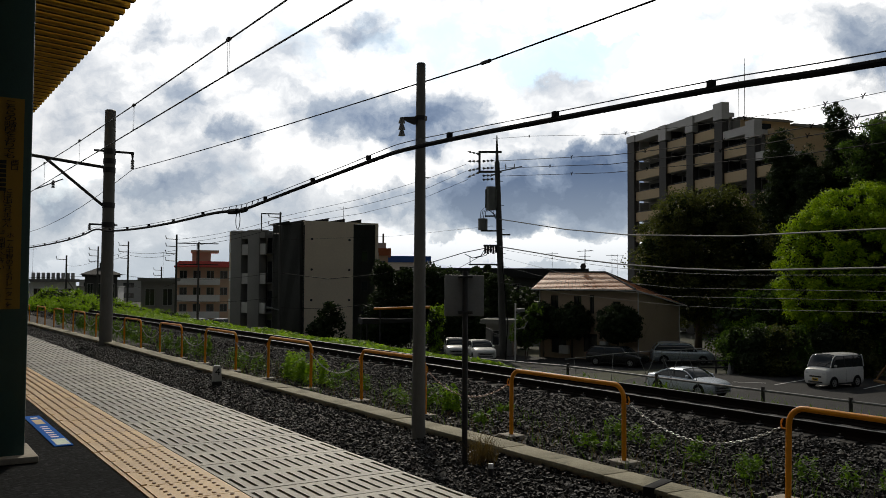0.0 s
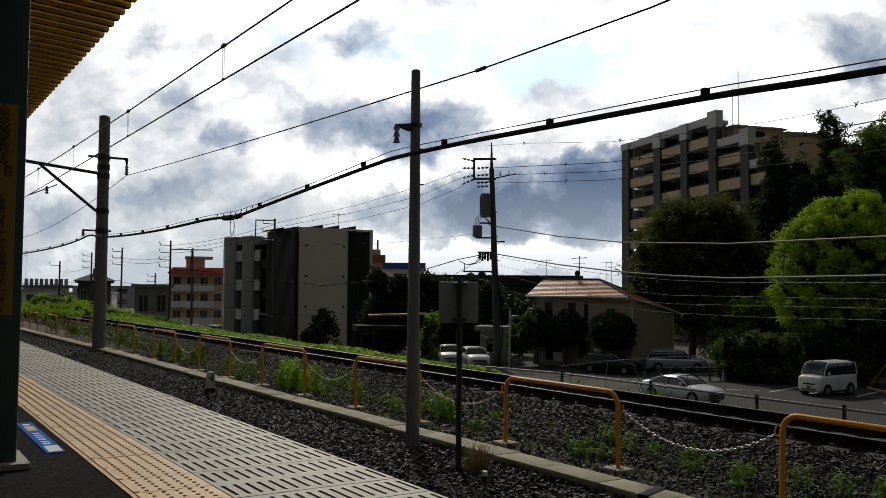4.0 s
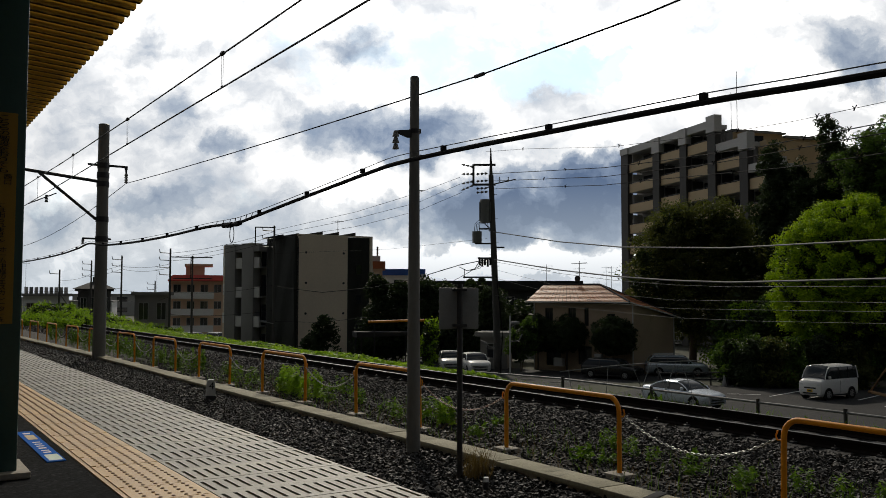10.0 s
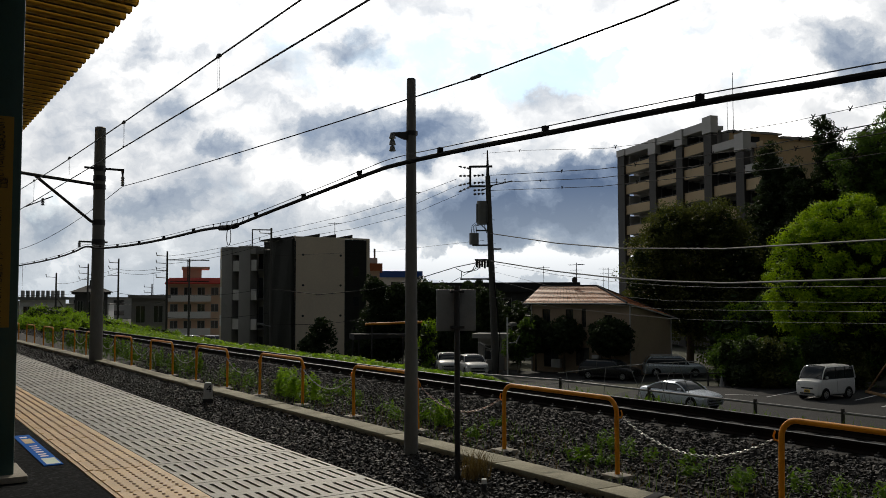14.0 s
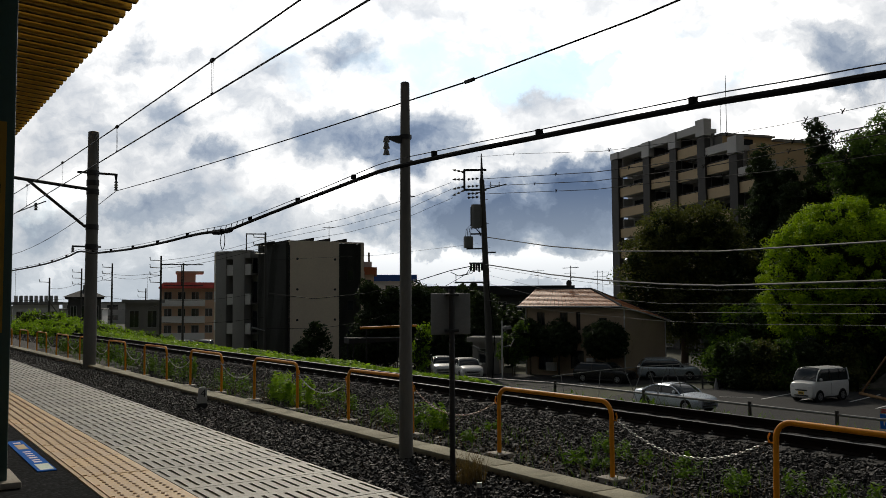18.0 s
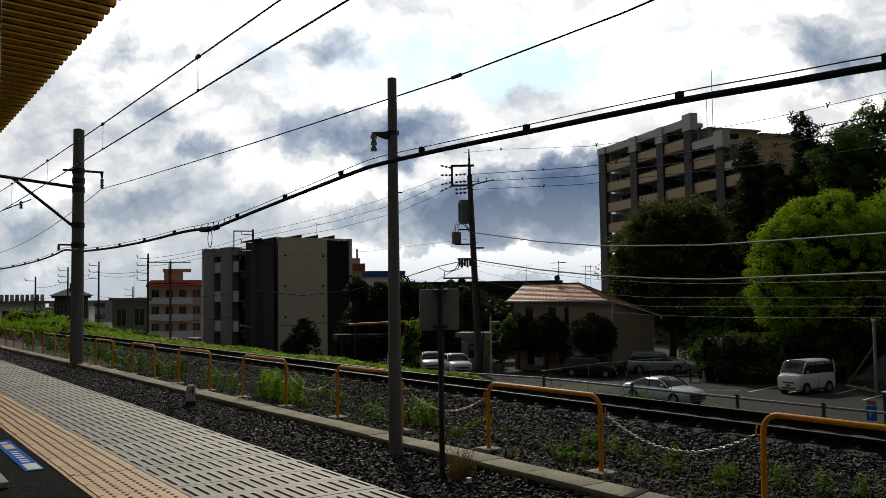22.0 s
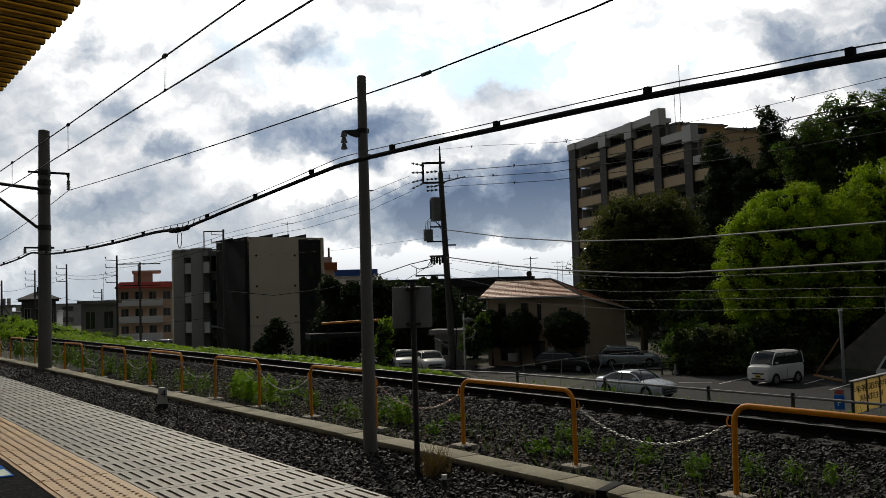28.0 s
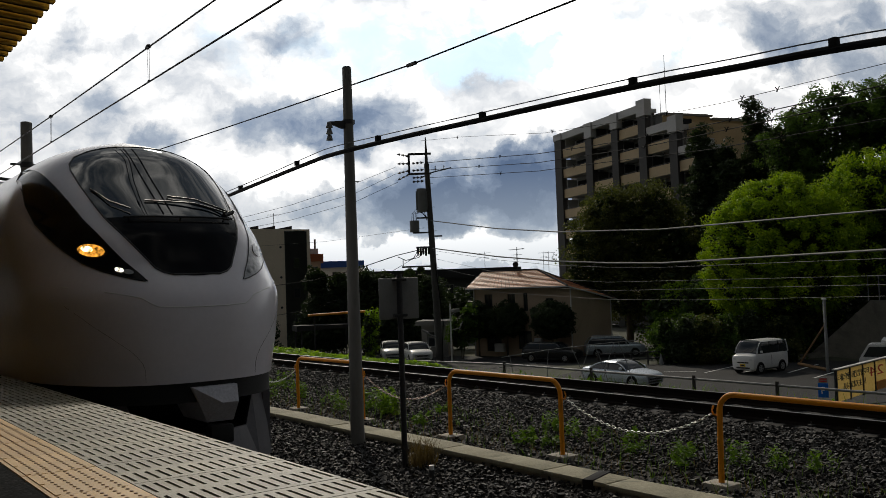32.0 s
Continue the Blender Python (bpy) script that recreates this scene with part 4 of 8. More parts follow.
PANE = glass("window_glass")
BARK = surf("bark", (0.09, 0.07, 0.05), (0.055, 0.045, 0.035), 4, 0.9, bump=0.8, bump_scale=20, stretch=(1, 1, 0.3))
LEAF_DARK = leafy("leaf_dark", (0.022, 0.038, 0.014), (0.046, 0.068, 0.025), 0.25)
LEAF_OLIVE = leafy("leaf_olive", (0.06, 0.075, 0.02), (0.13, 0.135, 0.04), 0.4)
LEAF_BRIGHT = leafy("leaf_bright", (0.09, 0.20, 0.006), (0.48, 0.62, 0.016), 0.33)
LEAF_VERGE = leafy("leaf_verge", (0.055, 0.115, 0.012), (0.15, 0.25, 0.025), 0.45)
LEAF_WEED = leafy("leaf_weed", (0.12, 0.22, 0.016), (0.28, 0.42, 0.03), 0.5)
LEAF_MID = leafy("leaf_mid", (0.05, 0.10, 0.018), (0.11, 0.18, 0.03), 0.4)
STRAW = leafy("dry_straw", (0.16, 0.11, 0.05), (0.10, 0.065, 0.03), 0.3)


def along(a, b, z):
    """Pose with its origin at a, x towards b, y away behind the front, z up."""
    x = Vector((b[0] - a[0], b[1] - a[1], 0)).normalized()
    m = Matrix.Identity(4)
    m.col[0][:3], m.col[1][:3], m.col[3][:3] = x, (-x.y, x.x, 0), (a[0], a[1], z)
    return m


def wall_with_holes(w, z0, z1, holes, thick=0.3, y=0.0):
    """A wall of width w in x with rectangular openings right through it: (x0, x1, z0, z1)."""
    xs = sorted({0.0, w, *[h[0] for h in holes], *[h[1] for h in holes]})
    zs = sorted({z0, z1, *[h[2] for h in holes], *[h[3] for h in holes]})
    nx, nz = len(xs), len(zs)
    solid = {(i, j) for i in range(nx - 1) for j in range(nz - 1) if not any(h[0] < (xs[i] + xs[i + 1]) / 2 < h[1] and h[2] < (zs[j] + zs[j + 1]) / 2 < h[3] for h in holes)}
    at = lambda i, j, k: (k * nz + j) * nx + i
    faces = []
    for i, j in solid:
        faces += [(at(i, j, 0), at(i + 1, j, 0), at(i + 1, j + 1, 0), at(i, j + 1, 0)), (at(i, j + 1, 1), at(i + 1, j + 1, 1), at(i + 1, j, 1), at(i, j, 1))]
        for near, p, q in (((i - 1, j), (i, j + 1), (i, j)), ((i + 1, j), (i + 1, j), (i + 1, j + 1)), ((i, j - 1), (i, j), (i + 1, j)), ((i, j + 1), (i + 1, j + 1), (i, j + 1))):
            if near not in solid:
                faces.append((at(*p, 0), at(*p, 1), at(*q, 1), at(*q, 0)))
    used = sorted({v for f in faces for v in f})
    place = {v: k for k, v in enumerate(used)}
    every = [(x, yy, z) for yy in (y, y + thick) for z in zs for x in xs]
    return Mesh().put([every[v] for v in used], [tuple(place[v] for v in f) for f in faces])


def window(parent, x0, x1, z0, z1, y=0.12, frame_mat=None, mullions=1):
    """A window with its frame, panes set back in the wall."""
    f = 0.06
    m = Mesh().box(x0, x1, y - 0.04, y + 0.05, z1 - f, z1).box(x0, x1, y - 0.04, y + 0.05, z0, z0 + f).box(x0, x0 + f, y - 0.04, y + 0.05, z0 + f, z1 - f).box(x1 - f, x1, y - 0.04, y + 0.05, z0 + f, z1 - f)
    for k in range(mullions):
        x = x0 + (x1 - x0) * (k + 1) / (mullions + 1)
        m.box(x - 0.03, x + 0.03, y - 0.03, y + 0.04, z0 + f, z1 - f)
    win = part("window", m, frame_mat or STEEL, parent)
    for k in range(mullions + 1):
        a, b = x0 + (x1 - x0) * k / (mullions + 1), x0 + (x1 - x0) * (k + 1) / (mullions + 1)
        part("pane", Mesh().box(a + 0.03, b - 0.03, y, y + 0.015, z0 + f, z1 - f), PANE, win)
    return win


def antenna(parent, x, y, z, h=1.8):
    m = Mesh().tube([(x, y, z), (x, y, z + h)], 0.03, 6).tube([(x - 0.7, y, z + h * 0.9), (x + 0.7, y, z + h * 0.93)], 0.02, 5)
    for k in range(7):
        xx = x - 0.6 + 0.2 * k
        m.tube([(xx, y - 0.28, z + h * 0.91), (xx, y + 0.28, z + h * 0.91)], 0.012, 4)
    part("antenna", m, IRON, parent)


def apartment_block():
    """Four storeys: a plain end wall between two louvred strips, recessed balconies down its long side."""
    a, b = (34.55, 79.85), (42.75, 79.2)
    w = math.hypot(b[0] - a[0], b[1] - a[1])
    ob = thing("apartment_block", along(a, b, -5.4), "beige four-storey apartment block with dark louvred strips and roof panels", "building")
    top = 12.45
    part("end_wall", wall_with_holes(5.14, 0, top, [], 0.3).turned(Matrix.Translation((0.35, 0, 0))), PLASTER, ob)
    part("end_wall", Mesh().box(7.91, w, 0, 0.3, 0, top - 0.1), PLASTER, ob)
    part("louvre_strip", Mesh().box(5.49, 7.91, 0.12, 0.3, 0, top - 0.12), DARKWALL, ob)
    for k in range(23):
        part("louvre", Mesh().box(5.54 + 0.1 * k, 5.58 + 0.1 * k, 0.07, 0.12, 0.2, top - 0.25), DARKWALL, ob)
    for z in (2.6, 5.6, 8.6):
        window(ob, 6.4, 7.1, z, z + 1.0, 0.05, IRON, 0)
        for x in (1.1, 5.05):
            part("wall_vent", Mesh().tube([(x, -0.06, z + 2.1), (x, 0.02, z + 2.1)], 0.12, 10), IRON, ob)
    part("drain_pipe", Mesh().tube([(0.28, -0.08, 0), (0.28, -0.08, top - 0.4)], 0.05, 6), IRON, ob)
    # the core behind, and the long side running back to the far corner
    far = (31.45, 91.8)
    m = ob.matrix_world.inverted()
    c = m @ Vector((*far, -5.4))
    side = Vector((c.x, c.y, 0))
    n = side.length
    part("core", Mesh().prism([(0.36, 0.31), (w - 0.05, 0.31), (w - 0.5, 12.5), (c.x + 0.9, c.y), (0.36, 1.0)], 0, top - 0.9), GREYWALL, ob)
    part("parapet", Mesh().prism([(0.3, 0.02), (0.3, 0.32), (w, 0.32), (w, 0.02)], top - 0.1, top + 0.05), PLASTER, ob)
    d = side.normalized()
    out = Vector((-d.y, d.x, 0))
    turn = Matrix.Identity(4)
    turn.col[0][:3], turn.col[1][:3] = -d, -out
    turn.col[3][:3] = side
    # local frame of the side: x from the far corner to the near one, y into the house
    part("louvre_strip", Mesh().box(n - 4.6, n - 0.1, 0.0, 0.35, 0, top - 0.15).turned(turn), DARKWALL, ob)
    for k in range(30):
        part("louvre", Mesh().box(n - 4.5 + 0.15 * k, n - 4.42 + 0.15 * k, -0.06, 0.0, 0.2, top - 0.3).turned(turn), DARKWALL, ob)
    # slab piers with narrow recessed balconies between them, a lower roof edge than the end wall
    low = top - 0.75
    for u0, u1 in ((1.1, 3.0), (4.2, 6.2)):
        part("pier_wall", Mesh().box(u0, u1, -0.55, 0.35, 0, low, 0.02).turned(turn), GREYWALL, ob)
        part("pier_cap", Mesh().box(u0 - 0.05, u1 + 0.05, -0.6, 0.4, low, low + 0.12).turned(turn), PALE, ob)
    for u0, u1 in ((3.0, 4.2), (6.2, 7.1)):
        part("recess_wall", Mesh().box(u0, u1, 0.5, 0.62, 0, low - 0.1).turned(turn), GREYWALL, ob)
        part("recess_roof", Mesh().box(u0, u1, -0.5, 0.5, low - 0.75, low - 0.05).turned(turn), GREYWALL, ob)
        for k in range(4):
            z = 0.25 + 3.0 * k
            part("balcony_front", Mesh().box(u0, u1, -0.45, -0.33, z, z + 1.1).turned(turn), PALE, ob)
            part("balcony_floor", Mesh().box(u0, u1, -0.33, 0.5, z, z + 0.16).turned(turn), GREYWALL, ob)
            part("pane", Mesh().box(u0 + 0.1, u1 - 0.1, 0.46, 0.49, z + 0.2, z + 2.3).turned(turn), PANE, ob)
    holes = [(0.25, 0.95, 0.9 + 3.0 * k, 2.7 + 3.0 * k) for k in range(4)]
    part("far_wall", wall_with_holes(1.1, 0, low + 0.1, holes, 0.3, 0.0).turned(turn), PLASTER, ob)
    for h in holes:
        part("pane", Mesh().box(h[0] + 0.01, h[1] - 0.01, 0.14, 0.16, h[2], h[3]).turned(turn), PANE, ob)
        part("balcony_front", Mesh().box(h[0] - 0.1, h[1] + 0.1, -0.12, -0.03, h[2] - 0.35, h[2] + 0.75).turned(turn), WHITEWALL, ob)
    part("slot_window", Mesh().box(n - 0.42, n - 0.30, -0.02, 0.36, 0.4, top - 1.6).turned(turn), DARKWALL, ob)
    for x, y, z in ((-1.35, 2.6, top - 0.35), (0.1, 2.2, top - 0.2), (2.4, 1.6, top + 0.02), (4.15, 1.6, top + 0.02), (5.95, 1.6, top + 0.02)):
        rack = part("roof_panel", Mesh().slab([(-0.85, 0.03), (0.80, 0.12), (0.80, 0.45), (-0.85, 0.12)], -0.6, 0.6), DARKROOF, ob, "tilted dark roof panel", at=(x, y, z))
        part("panel_stand", Mesh().box(0.68, 0.74, -0.5, -0.44, -0.9, 0.14), IRON, rack)
        part("panel_stand", Mesh().box(-0.8, -0.74, -0.5, -0.44, -0.9, 0.05), IRON, rack)
    antenna(ob, 5.6, 3.0, top, 1.9)
    part("side_balcony", Mesh().box(w, w + 0.7, 1.5, 4, 5.2, 6.5).box(w, w + 0.7, 1.5, 4, 8.4, 9.6), PALE, ob)


apartment_block()


def tower():
    """A tall apartment house: bays of balconies with tan fronts between dark columns."""
    a, b = (89.8, 91.2), (83.0, 68.6)
    base = -5.0
    ob = thing("apartment_tower", along(a, b, base), "tall apartment tower with tan balcony fronts and dark columns", "building")
    tops = 27.1
    pitch = 2.88
    cols = [(0.0, 2.0), (8.9, 10.6), (15.6, 17.1), (21.8, 23.4), (28.1, 29.6), (34.0, 35.0)]
    for i, (u0, u1) in enumerate(cols):
        h = tops + (0.45 if i == 3 else 0.0) if i < 4 else (24.4 if i == 4 else 20.8)
        part("column", Mesh().box(u0, u1, -0.3, 0.5, 0, h - (2.1 if i in (1, 2, 3, 4) else 0.9)), COLUMN, ob)
        part("column_head", Mesh().box(u0 - 0.1, u1 + 0.1, -0.4, 0.6, h - (2.0 if i in (1, 2, 3, 4) else 0.9), h), PALE, ob, "pale concrete column head")
    for i in range(5):
        u0, u1 = cols[i][1], cols[i + 1][0]
        if i == 0:
            u0 = 2.0
        h = tops if i < 3 else 24.0 if i == 3 else 20.7
        floors = 9 if i < 3 else 8
        part("roof_beam", Mesh().box(u0, u1, -0.2, 0.5, h - 0.95, h), PALE, ob)
        part("roof_slab", Mesh().box(u0 - 0.4, u1 + 0.4, 0.5, 2.2, h - 0.95, h - 0.45), PALE, ob)
        part("back_wall", Mesh().box(u0, u1, 1.9, 2.2, 0, h - 0.96), GREYWALL, ob)
        for k in range(floors):
            z = 23.55 - pitch * (k + (0 if i < 3 else 1 if i == 3 else 2)) + (0.0 if i < 3 else 0.1)
            if z < 1.5:
                continue
            tan = TAN
            part("balcony_front", Mesh().box(u0, u1, -0.05, 0.08, z, z + 1.22), tan, ob)
            part("balcony_rail", Mesh().box(u0, u1, -0.02, 0.04, z + 1.33, z + 1.38), IRON, ob)
            part("balcony_floor", Mesh().box(u0, u1, 0.08, 1.9, z, z + 0.2), PALE, ob)
            w = part("window", Mesh().box(u0 + 0.7, u1 - 0.5, 1.84, 1.9, z + 0.25, z + 2.35), COLUMN, ob)
            q = (u1 - u0 - 1.4) / 3
            for j in range(3):
                part("pane", Mesh().box(u0 + 0.8 + q * j, u0 + 0.75 + q * (j + 1), 1.80, 1.84, z + 0.3, z + 2.3), PANE, w)
            part("divider", Mesh().box(u0 + 0.25, u0 + 0.45, 0.3, 1.8, z + 0.2, z + 2.6), PALE if i == 0 else COLUMN, ob)
    part("core", Mesh().box(0.1, 23.3, 2.2, 9, 0, tops - 1.1).box(0.1, 23.3, 9, 16, 0, tops - 2.0).box(0.1, 23.3, 16, 24, 0, tops - 3.0), GREYWALL, ob)
    part("stepped_wing", Mesh().box(23.4, 29.6, 2.2, 12, 0, 23.6), TAN, ob)
    part("stepped_wing", Mesh().box(29.61, 35, 2.2, 12, 0, 20.4), TAN, ob)
    part("upper_side", Mesh().box(23.3, 23.5, 2.2, 9, 23.9, tops - 1.5).box(23.3, 23.5, 9, 16, 22.0, tops - 1.9).box(23.3, 23.5, 16, 24, 20.0, tops - 2.9), TAN, ob, "tan side wall of the top storey")
    part("upper_roof", Mesh().box(22.9, 23.9, 2.2, 9.2, tops - 1.5, tops - 1.3).box(22.9, 23.9, 9.2, 16.2, tops - 1.9, tops - 1.6).box(22.9, 23.9, 16.2, 24.5, tops - 2.9, tops - 2.7), GREYWALL, ob)
    for k in range(5):
        part("window", Mesh().box(23.5, 23.54, 4.5 + 4 * k, 6.3 + 4 * k, 24.4 - 0.5 * k, 25.3 - 0.5 * k), PANE, ob)
    part("mast", Mesh().tube([(23.1, 3, tops - 1.2), (23.1, 3, tops + 6.0)], 0.04, 5), IRON, ob)
    part("mast", Mesh().tube([(22.8, 2.4, tops - 1.2), (22.8, 2.4, tops + 3.4)], 0.03, 5), IRON, ob)
    part("low_wing", Mesh().box(-3, 14, -9, -5, 0, 3.2), GREYWALL, ob)
    return ob


tower()


def house():
    """The two-storey house with a hipped tile roof."""
    a = (44.5, 55.3)
    b = (46.93, 46.23)
    ob = thing("house", along(a, b, -4.8), "two-storey beige house under a brown tiled hip roof", "house")
    w, d, h, back = 8.95, 6.2, 5.35, 4.15      # back: height of the rear eave, under the long rear slope
    holes = [(1.1, 1.85, 3.5, 4.9), (3.3, 4.0, 3.7, 4.9), (4.75, 5.15, 3.55, 4.95), (6.75, 7.45, 3.5, 4.5), (4.2, 5.4, 0.6, 2.0), (1.2, 2.6, 0.4, 1.9)]
    part("front_wall", wall_with_holes(w, 0, h, holes, 0.2), HOUSEWALL, ob)
    for x in holes:
        window(ob, *x, 0.1, COLUMN)
    slope = lambda y: h + (back - h) * y / d
    side = part("side_wall", Mesh().put([(x, y, z) for x in (w - 0.2, w) for y, z in ((0.2, 0), (d, 0), (d, back), (0.2, slope(0.2)))], [(0, 1, 2, 3), (7, 6, 5, 4), (0, 4, 5, 1), (1, 5, 6, 2), (2, 6, 7, 3), (3, 7, 4, 0)]), HOUSEWALL, ob)
    for k in range(17):
        z0, z1 = 0.3 * k + 0.01, 0.3 * k + 0.285
        far = min(d, (h - z1) / (h - back) * d)
        part("siding_board", Mesh().box(w + 0.002, w + 0.02, 0.2, far, z0, z1), HOUSEWALL, side)
    part("back_walls", Mesh().box(0, 0.2, 0.2, d, 0, back).box(0.2, w - 0.2, d - 0.2, d, 0, back), HOUSEWALL, ob)
    for x, y, top in ((w + 0.02, -0.06, h), (w + 0.07, d - 0.05, back), (0.1, -0.06, h)):
        part("corner_pipe", Mesh().tube([(x, y, 0), (x, y, top)], 0.05, 6), PALE, ob)
    # roof: a short gable ridge, a lit front slope and a long side slope falling to the rear eave, in courses of tiles
    ridge_y, rh = 2.2, 1.36
    A, B, C, D = Vector((-0.35, -0.55, h)), Vector((w + 0.05, -0.55, h)), Vector((w + 0.3, d + 0.5, back)), Vector((-0.35, d + 0.5, back))
    R0, R1 = Vector((-0.55, ridge_y, h + rh)), Vector((4.75, ridge_y, h + rh - 0.04))
    roof = part("roof", Mesh().put([A, B, C, D, R0, R1], [(0, 1, 5, 4), (1, 2, 5), (2, 3, 4, 5), (3, 0, 4), (3, 2, 1, 0)]), DARKROOF, ob, smooth=0)
    part("gutter", Mesh().tube([A + Vector((0, -0.05, 0)), B + Vector((0, -0.05, 0))], 0.06, 6).tube([B + Vector((0.05, 0, 0)), C + Vector((0.05, 0, 0))], 0.06, 6), PALE, ob)
    rows = 13
    for k in range(rows):
        t0, t1 = k / rows, (k + 1) / rows
        for p, q, s, t in ((A, B, R1, R0), (B, C, R1, R1)):
            at = lambda u, v, lift: p.lerp(q, u).lerp(t.lerp(s, u), v) + Vector((0, 0, lift))
            m = Mesh()
            n = 24
            for i in range(n):
                m.put([at(i / n, t0, 0.09), at((i + 0.92) / n, t0, 0.09), at((i + 0.92) / n, t1, 0.045), at(i / n, t1, 0.045), at(i / n, t0, 0.01), at((i + 0.92) / n, t0, 0.01)],
                      [(0, 1, 2, 3), (4, 5, 1, 0)])
            part("tile_course", m, ROOFTILE, roof, smooth=0)
    lift = Vector((0, 0, 0.07))
    part("ridge_cap", Mesh().tube([R0 + lift, R1 + lift, B + lift], 0.09, 6), DARKROOF, roof)
    part("ridge_cap", Mesh().tube([R1 + lift, C + lift], 0.09, 6), DARKROOF, roof)
    part("fascia", Mesh().tube([A - Vector((0, 0, 0.06)), R0 - Vector((0, 0, 0.04))], 0.08, 4), DARKROOF, roof)
    antenna(ob, 2.9, ridge_y, h + rh, 1.9)
    part("dish", Mesh().tube([(2.75, ridge_y, h + rh + 0.5), (2.75, ridge_y - 0.1, h + rh + 0.5)], 0.24, 12), DARKROOF, ob)
    part("air_unit", Mesh().box(2.2, 3.05, -0.45, -0.12, 0.4, 1.05, 0.03), WHITE, ob, "white air-conditioner unit")
    part("air_unit", Mesh().box(5.9, 6.5, -0.45, -0.12, 0.9, 1.5, 0.03), WHITE, ob)
    return ob


house()


def plain_block(name, a, b, depth, base, height, wall, label, floors, bays, roof=None, balcony=None, eave=0.4, slope=0.0, slab=None):
    """A house further off: walls with real window openings on its front, slab floors and a flat or tiled roof."""
    w = math.hypot(b[0] - a[0], b[1] - a[1])
    ob = thing(name, along(a, b, base), label, "building")
    fh, bw = height / floors, w / bays
    holes = [(bw * i + 0.22 * bw, bw * (i + 1) - 0.22 * bw, fh * k + 0.33 * fh, fh * k + 0.8 * fh) for k in range(floors) for i in range(bays)]
    part("front_wall", wall_with_holes(w, 0, height, holes, 0.3), wall, ob)
    for hx in holes:
        window(ob, *hx, 0.15, None, 1)
    part("core", Mesh().box(0, w, 0.3, depth, 0, height - 0.02), wall, ob)
    if balcony:
        for k in range(1, floors):
            part("balcony_front", Mesh().box(0.02 * w, 0.8 * w, -1.1, -1.0, fh * k - 0.15, fh * k + 0.95).box(0.02 * w, 0.8 * w, -1.0, 0.0, fh * k - 0.15, fh * k), balcony, ob)
    rise, front = 0.35 if not roof else 1.0, -eave - (0.9 if balcony else 0)
    part("roof", Mesh().loft([[(-eave + q, front + q, z), (w + eave - q, front + q, z), (w + eave - q, depth + eave - q, z), (-eave + q, depth + eave - q, z)] for q, z in ((0, height), (0, height + 0.12), (slope, height + rise))]), roof or slab or GREYWALL, ob, smooth=20)
    return ob


red = plain_block("red_roofed_flats", (40.7, 144.5), (48.9, 142.0), 10, -7.4, 10.9, PEACH, "peach apartment house with white balconies under a red roof edge", 4, 4, REDROOF, WHITEWALL, slope=0.75)
part("roof_hut", Mesh().box(2.4, 5.4, 2, 6, 11.9, 13.4), PEACH, red)
part("roof_hut_slab", Mesh().box(2.2, 6.7, 1.6, 6.4, 13.4, 13.8), PEACH, red)
white = plain_block("white_hall", (15.57, 119.0), (20.72, 118.2), 12, -7.2, 8.15, WHITEWALL, "white flat-roofed building with a row of roof units", 2, 3)
for k in range(9):
    part("roof_unit", Mesh().box(0.1 + 0.57 * k, 0.52 + 0.57 * k, 1, 2, 8.5, 9.3, 0.04), SIGNGREY if k % 2 else PALE, white)
dark = plain_block("dark_house", (23.6, 128.2), (27.7, 127.3), 7, -7.3, 9.0, DARKSIDE, "dark two-storey house with a broad hipped roof", 2, 3, slab=DARKROOF)
part("hip_roof", Mesh().put([(-0.7, -0.7, 9.3), (4.9, -0.7, 9.3), (4.9, 7.7, 9.3), (-0.7, 7.7, 9.3), (1.6, 3.0, 10.3), (2.6, 3.0, 10.3)], [(0, 1, 5, 4), (1, 2, 5), (2, 3, 4, 5), (3, 0, 4), (3, 2, 1, 0)]), DARKROOF, dark, smooth=0)
part("chimney", Mesh().box(1.8, 2.4, 2.6, 3.2, 10.0, 11.0), DARKROOF, dark)
plain_block("grey_house", (24.78, 102.0), (28.5, 101.1), 7, -7.3, 8.4, GREYWALL, "dull grey house with a flat roof", 2, 2)
blue = plain_block("blue_roofed_hall", (66.5, 122.8), (73.4, 119.2), 12, -5.6, 10.0, WHITEWALL, "pale building under a bright blue roof edge", 3, 3, BLUEROOF)
orange = plain_block("orange_roofed_house", (55.5, 106.5), (58.2, 105.0), 8, -5.4, 10.2, PEACH, "peach building with an orange roof edge and chimneys", 3, 2, surf("orange_roof", (0.42, 0.11, 0.03), (0.35, 0.09, 0.03), 0.8, 0.6))
part("roof_hut", Mesh().box(1.2, 2.8, 1, 2.2, 11.2, 12.0), PALE, orange)
for x in (1.5, 2.4):
    part("flue", Mesh().tube([(x, 1.6, 12), (x, 1.6, 13.3)], 0.13, 8), BROWNROOF, orange)
plain_block("long_dark_hall", (50.9, 80.2), (63.5, 71.2), 10, -4.8, 6.5, DARKSIDE, "long dark low hall with a flat roof", 2, 5, DARKROOF)
plain_block("garden_shed", (40.9, 57.6), (42.4, 56.1), 3, -4.8, 2.6, GREYWALL, "small pale shed beside the lane", 1, 1)
# far skyline
for i, (x, y, w, h) in enumerate(((-60, 420, 40, 9), (10, 460, 60, 8), (75, 420, 50, 9.5), (140, 380, 60, 9), (190, 300, 60, 10), (240, 240, 50, 10), (40, 300, 30, 7), (8, 240, 18, 6.5))):
    plain_block("distant_house", (x, y), (x + w * 0.8, y - w * 0.25), 20, -7.6, h, GREYWALL if i % 2 else PALE, "distant low town building in haze", 2, 5)

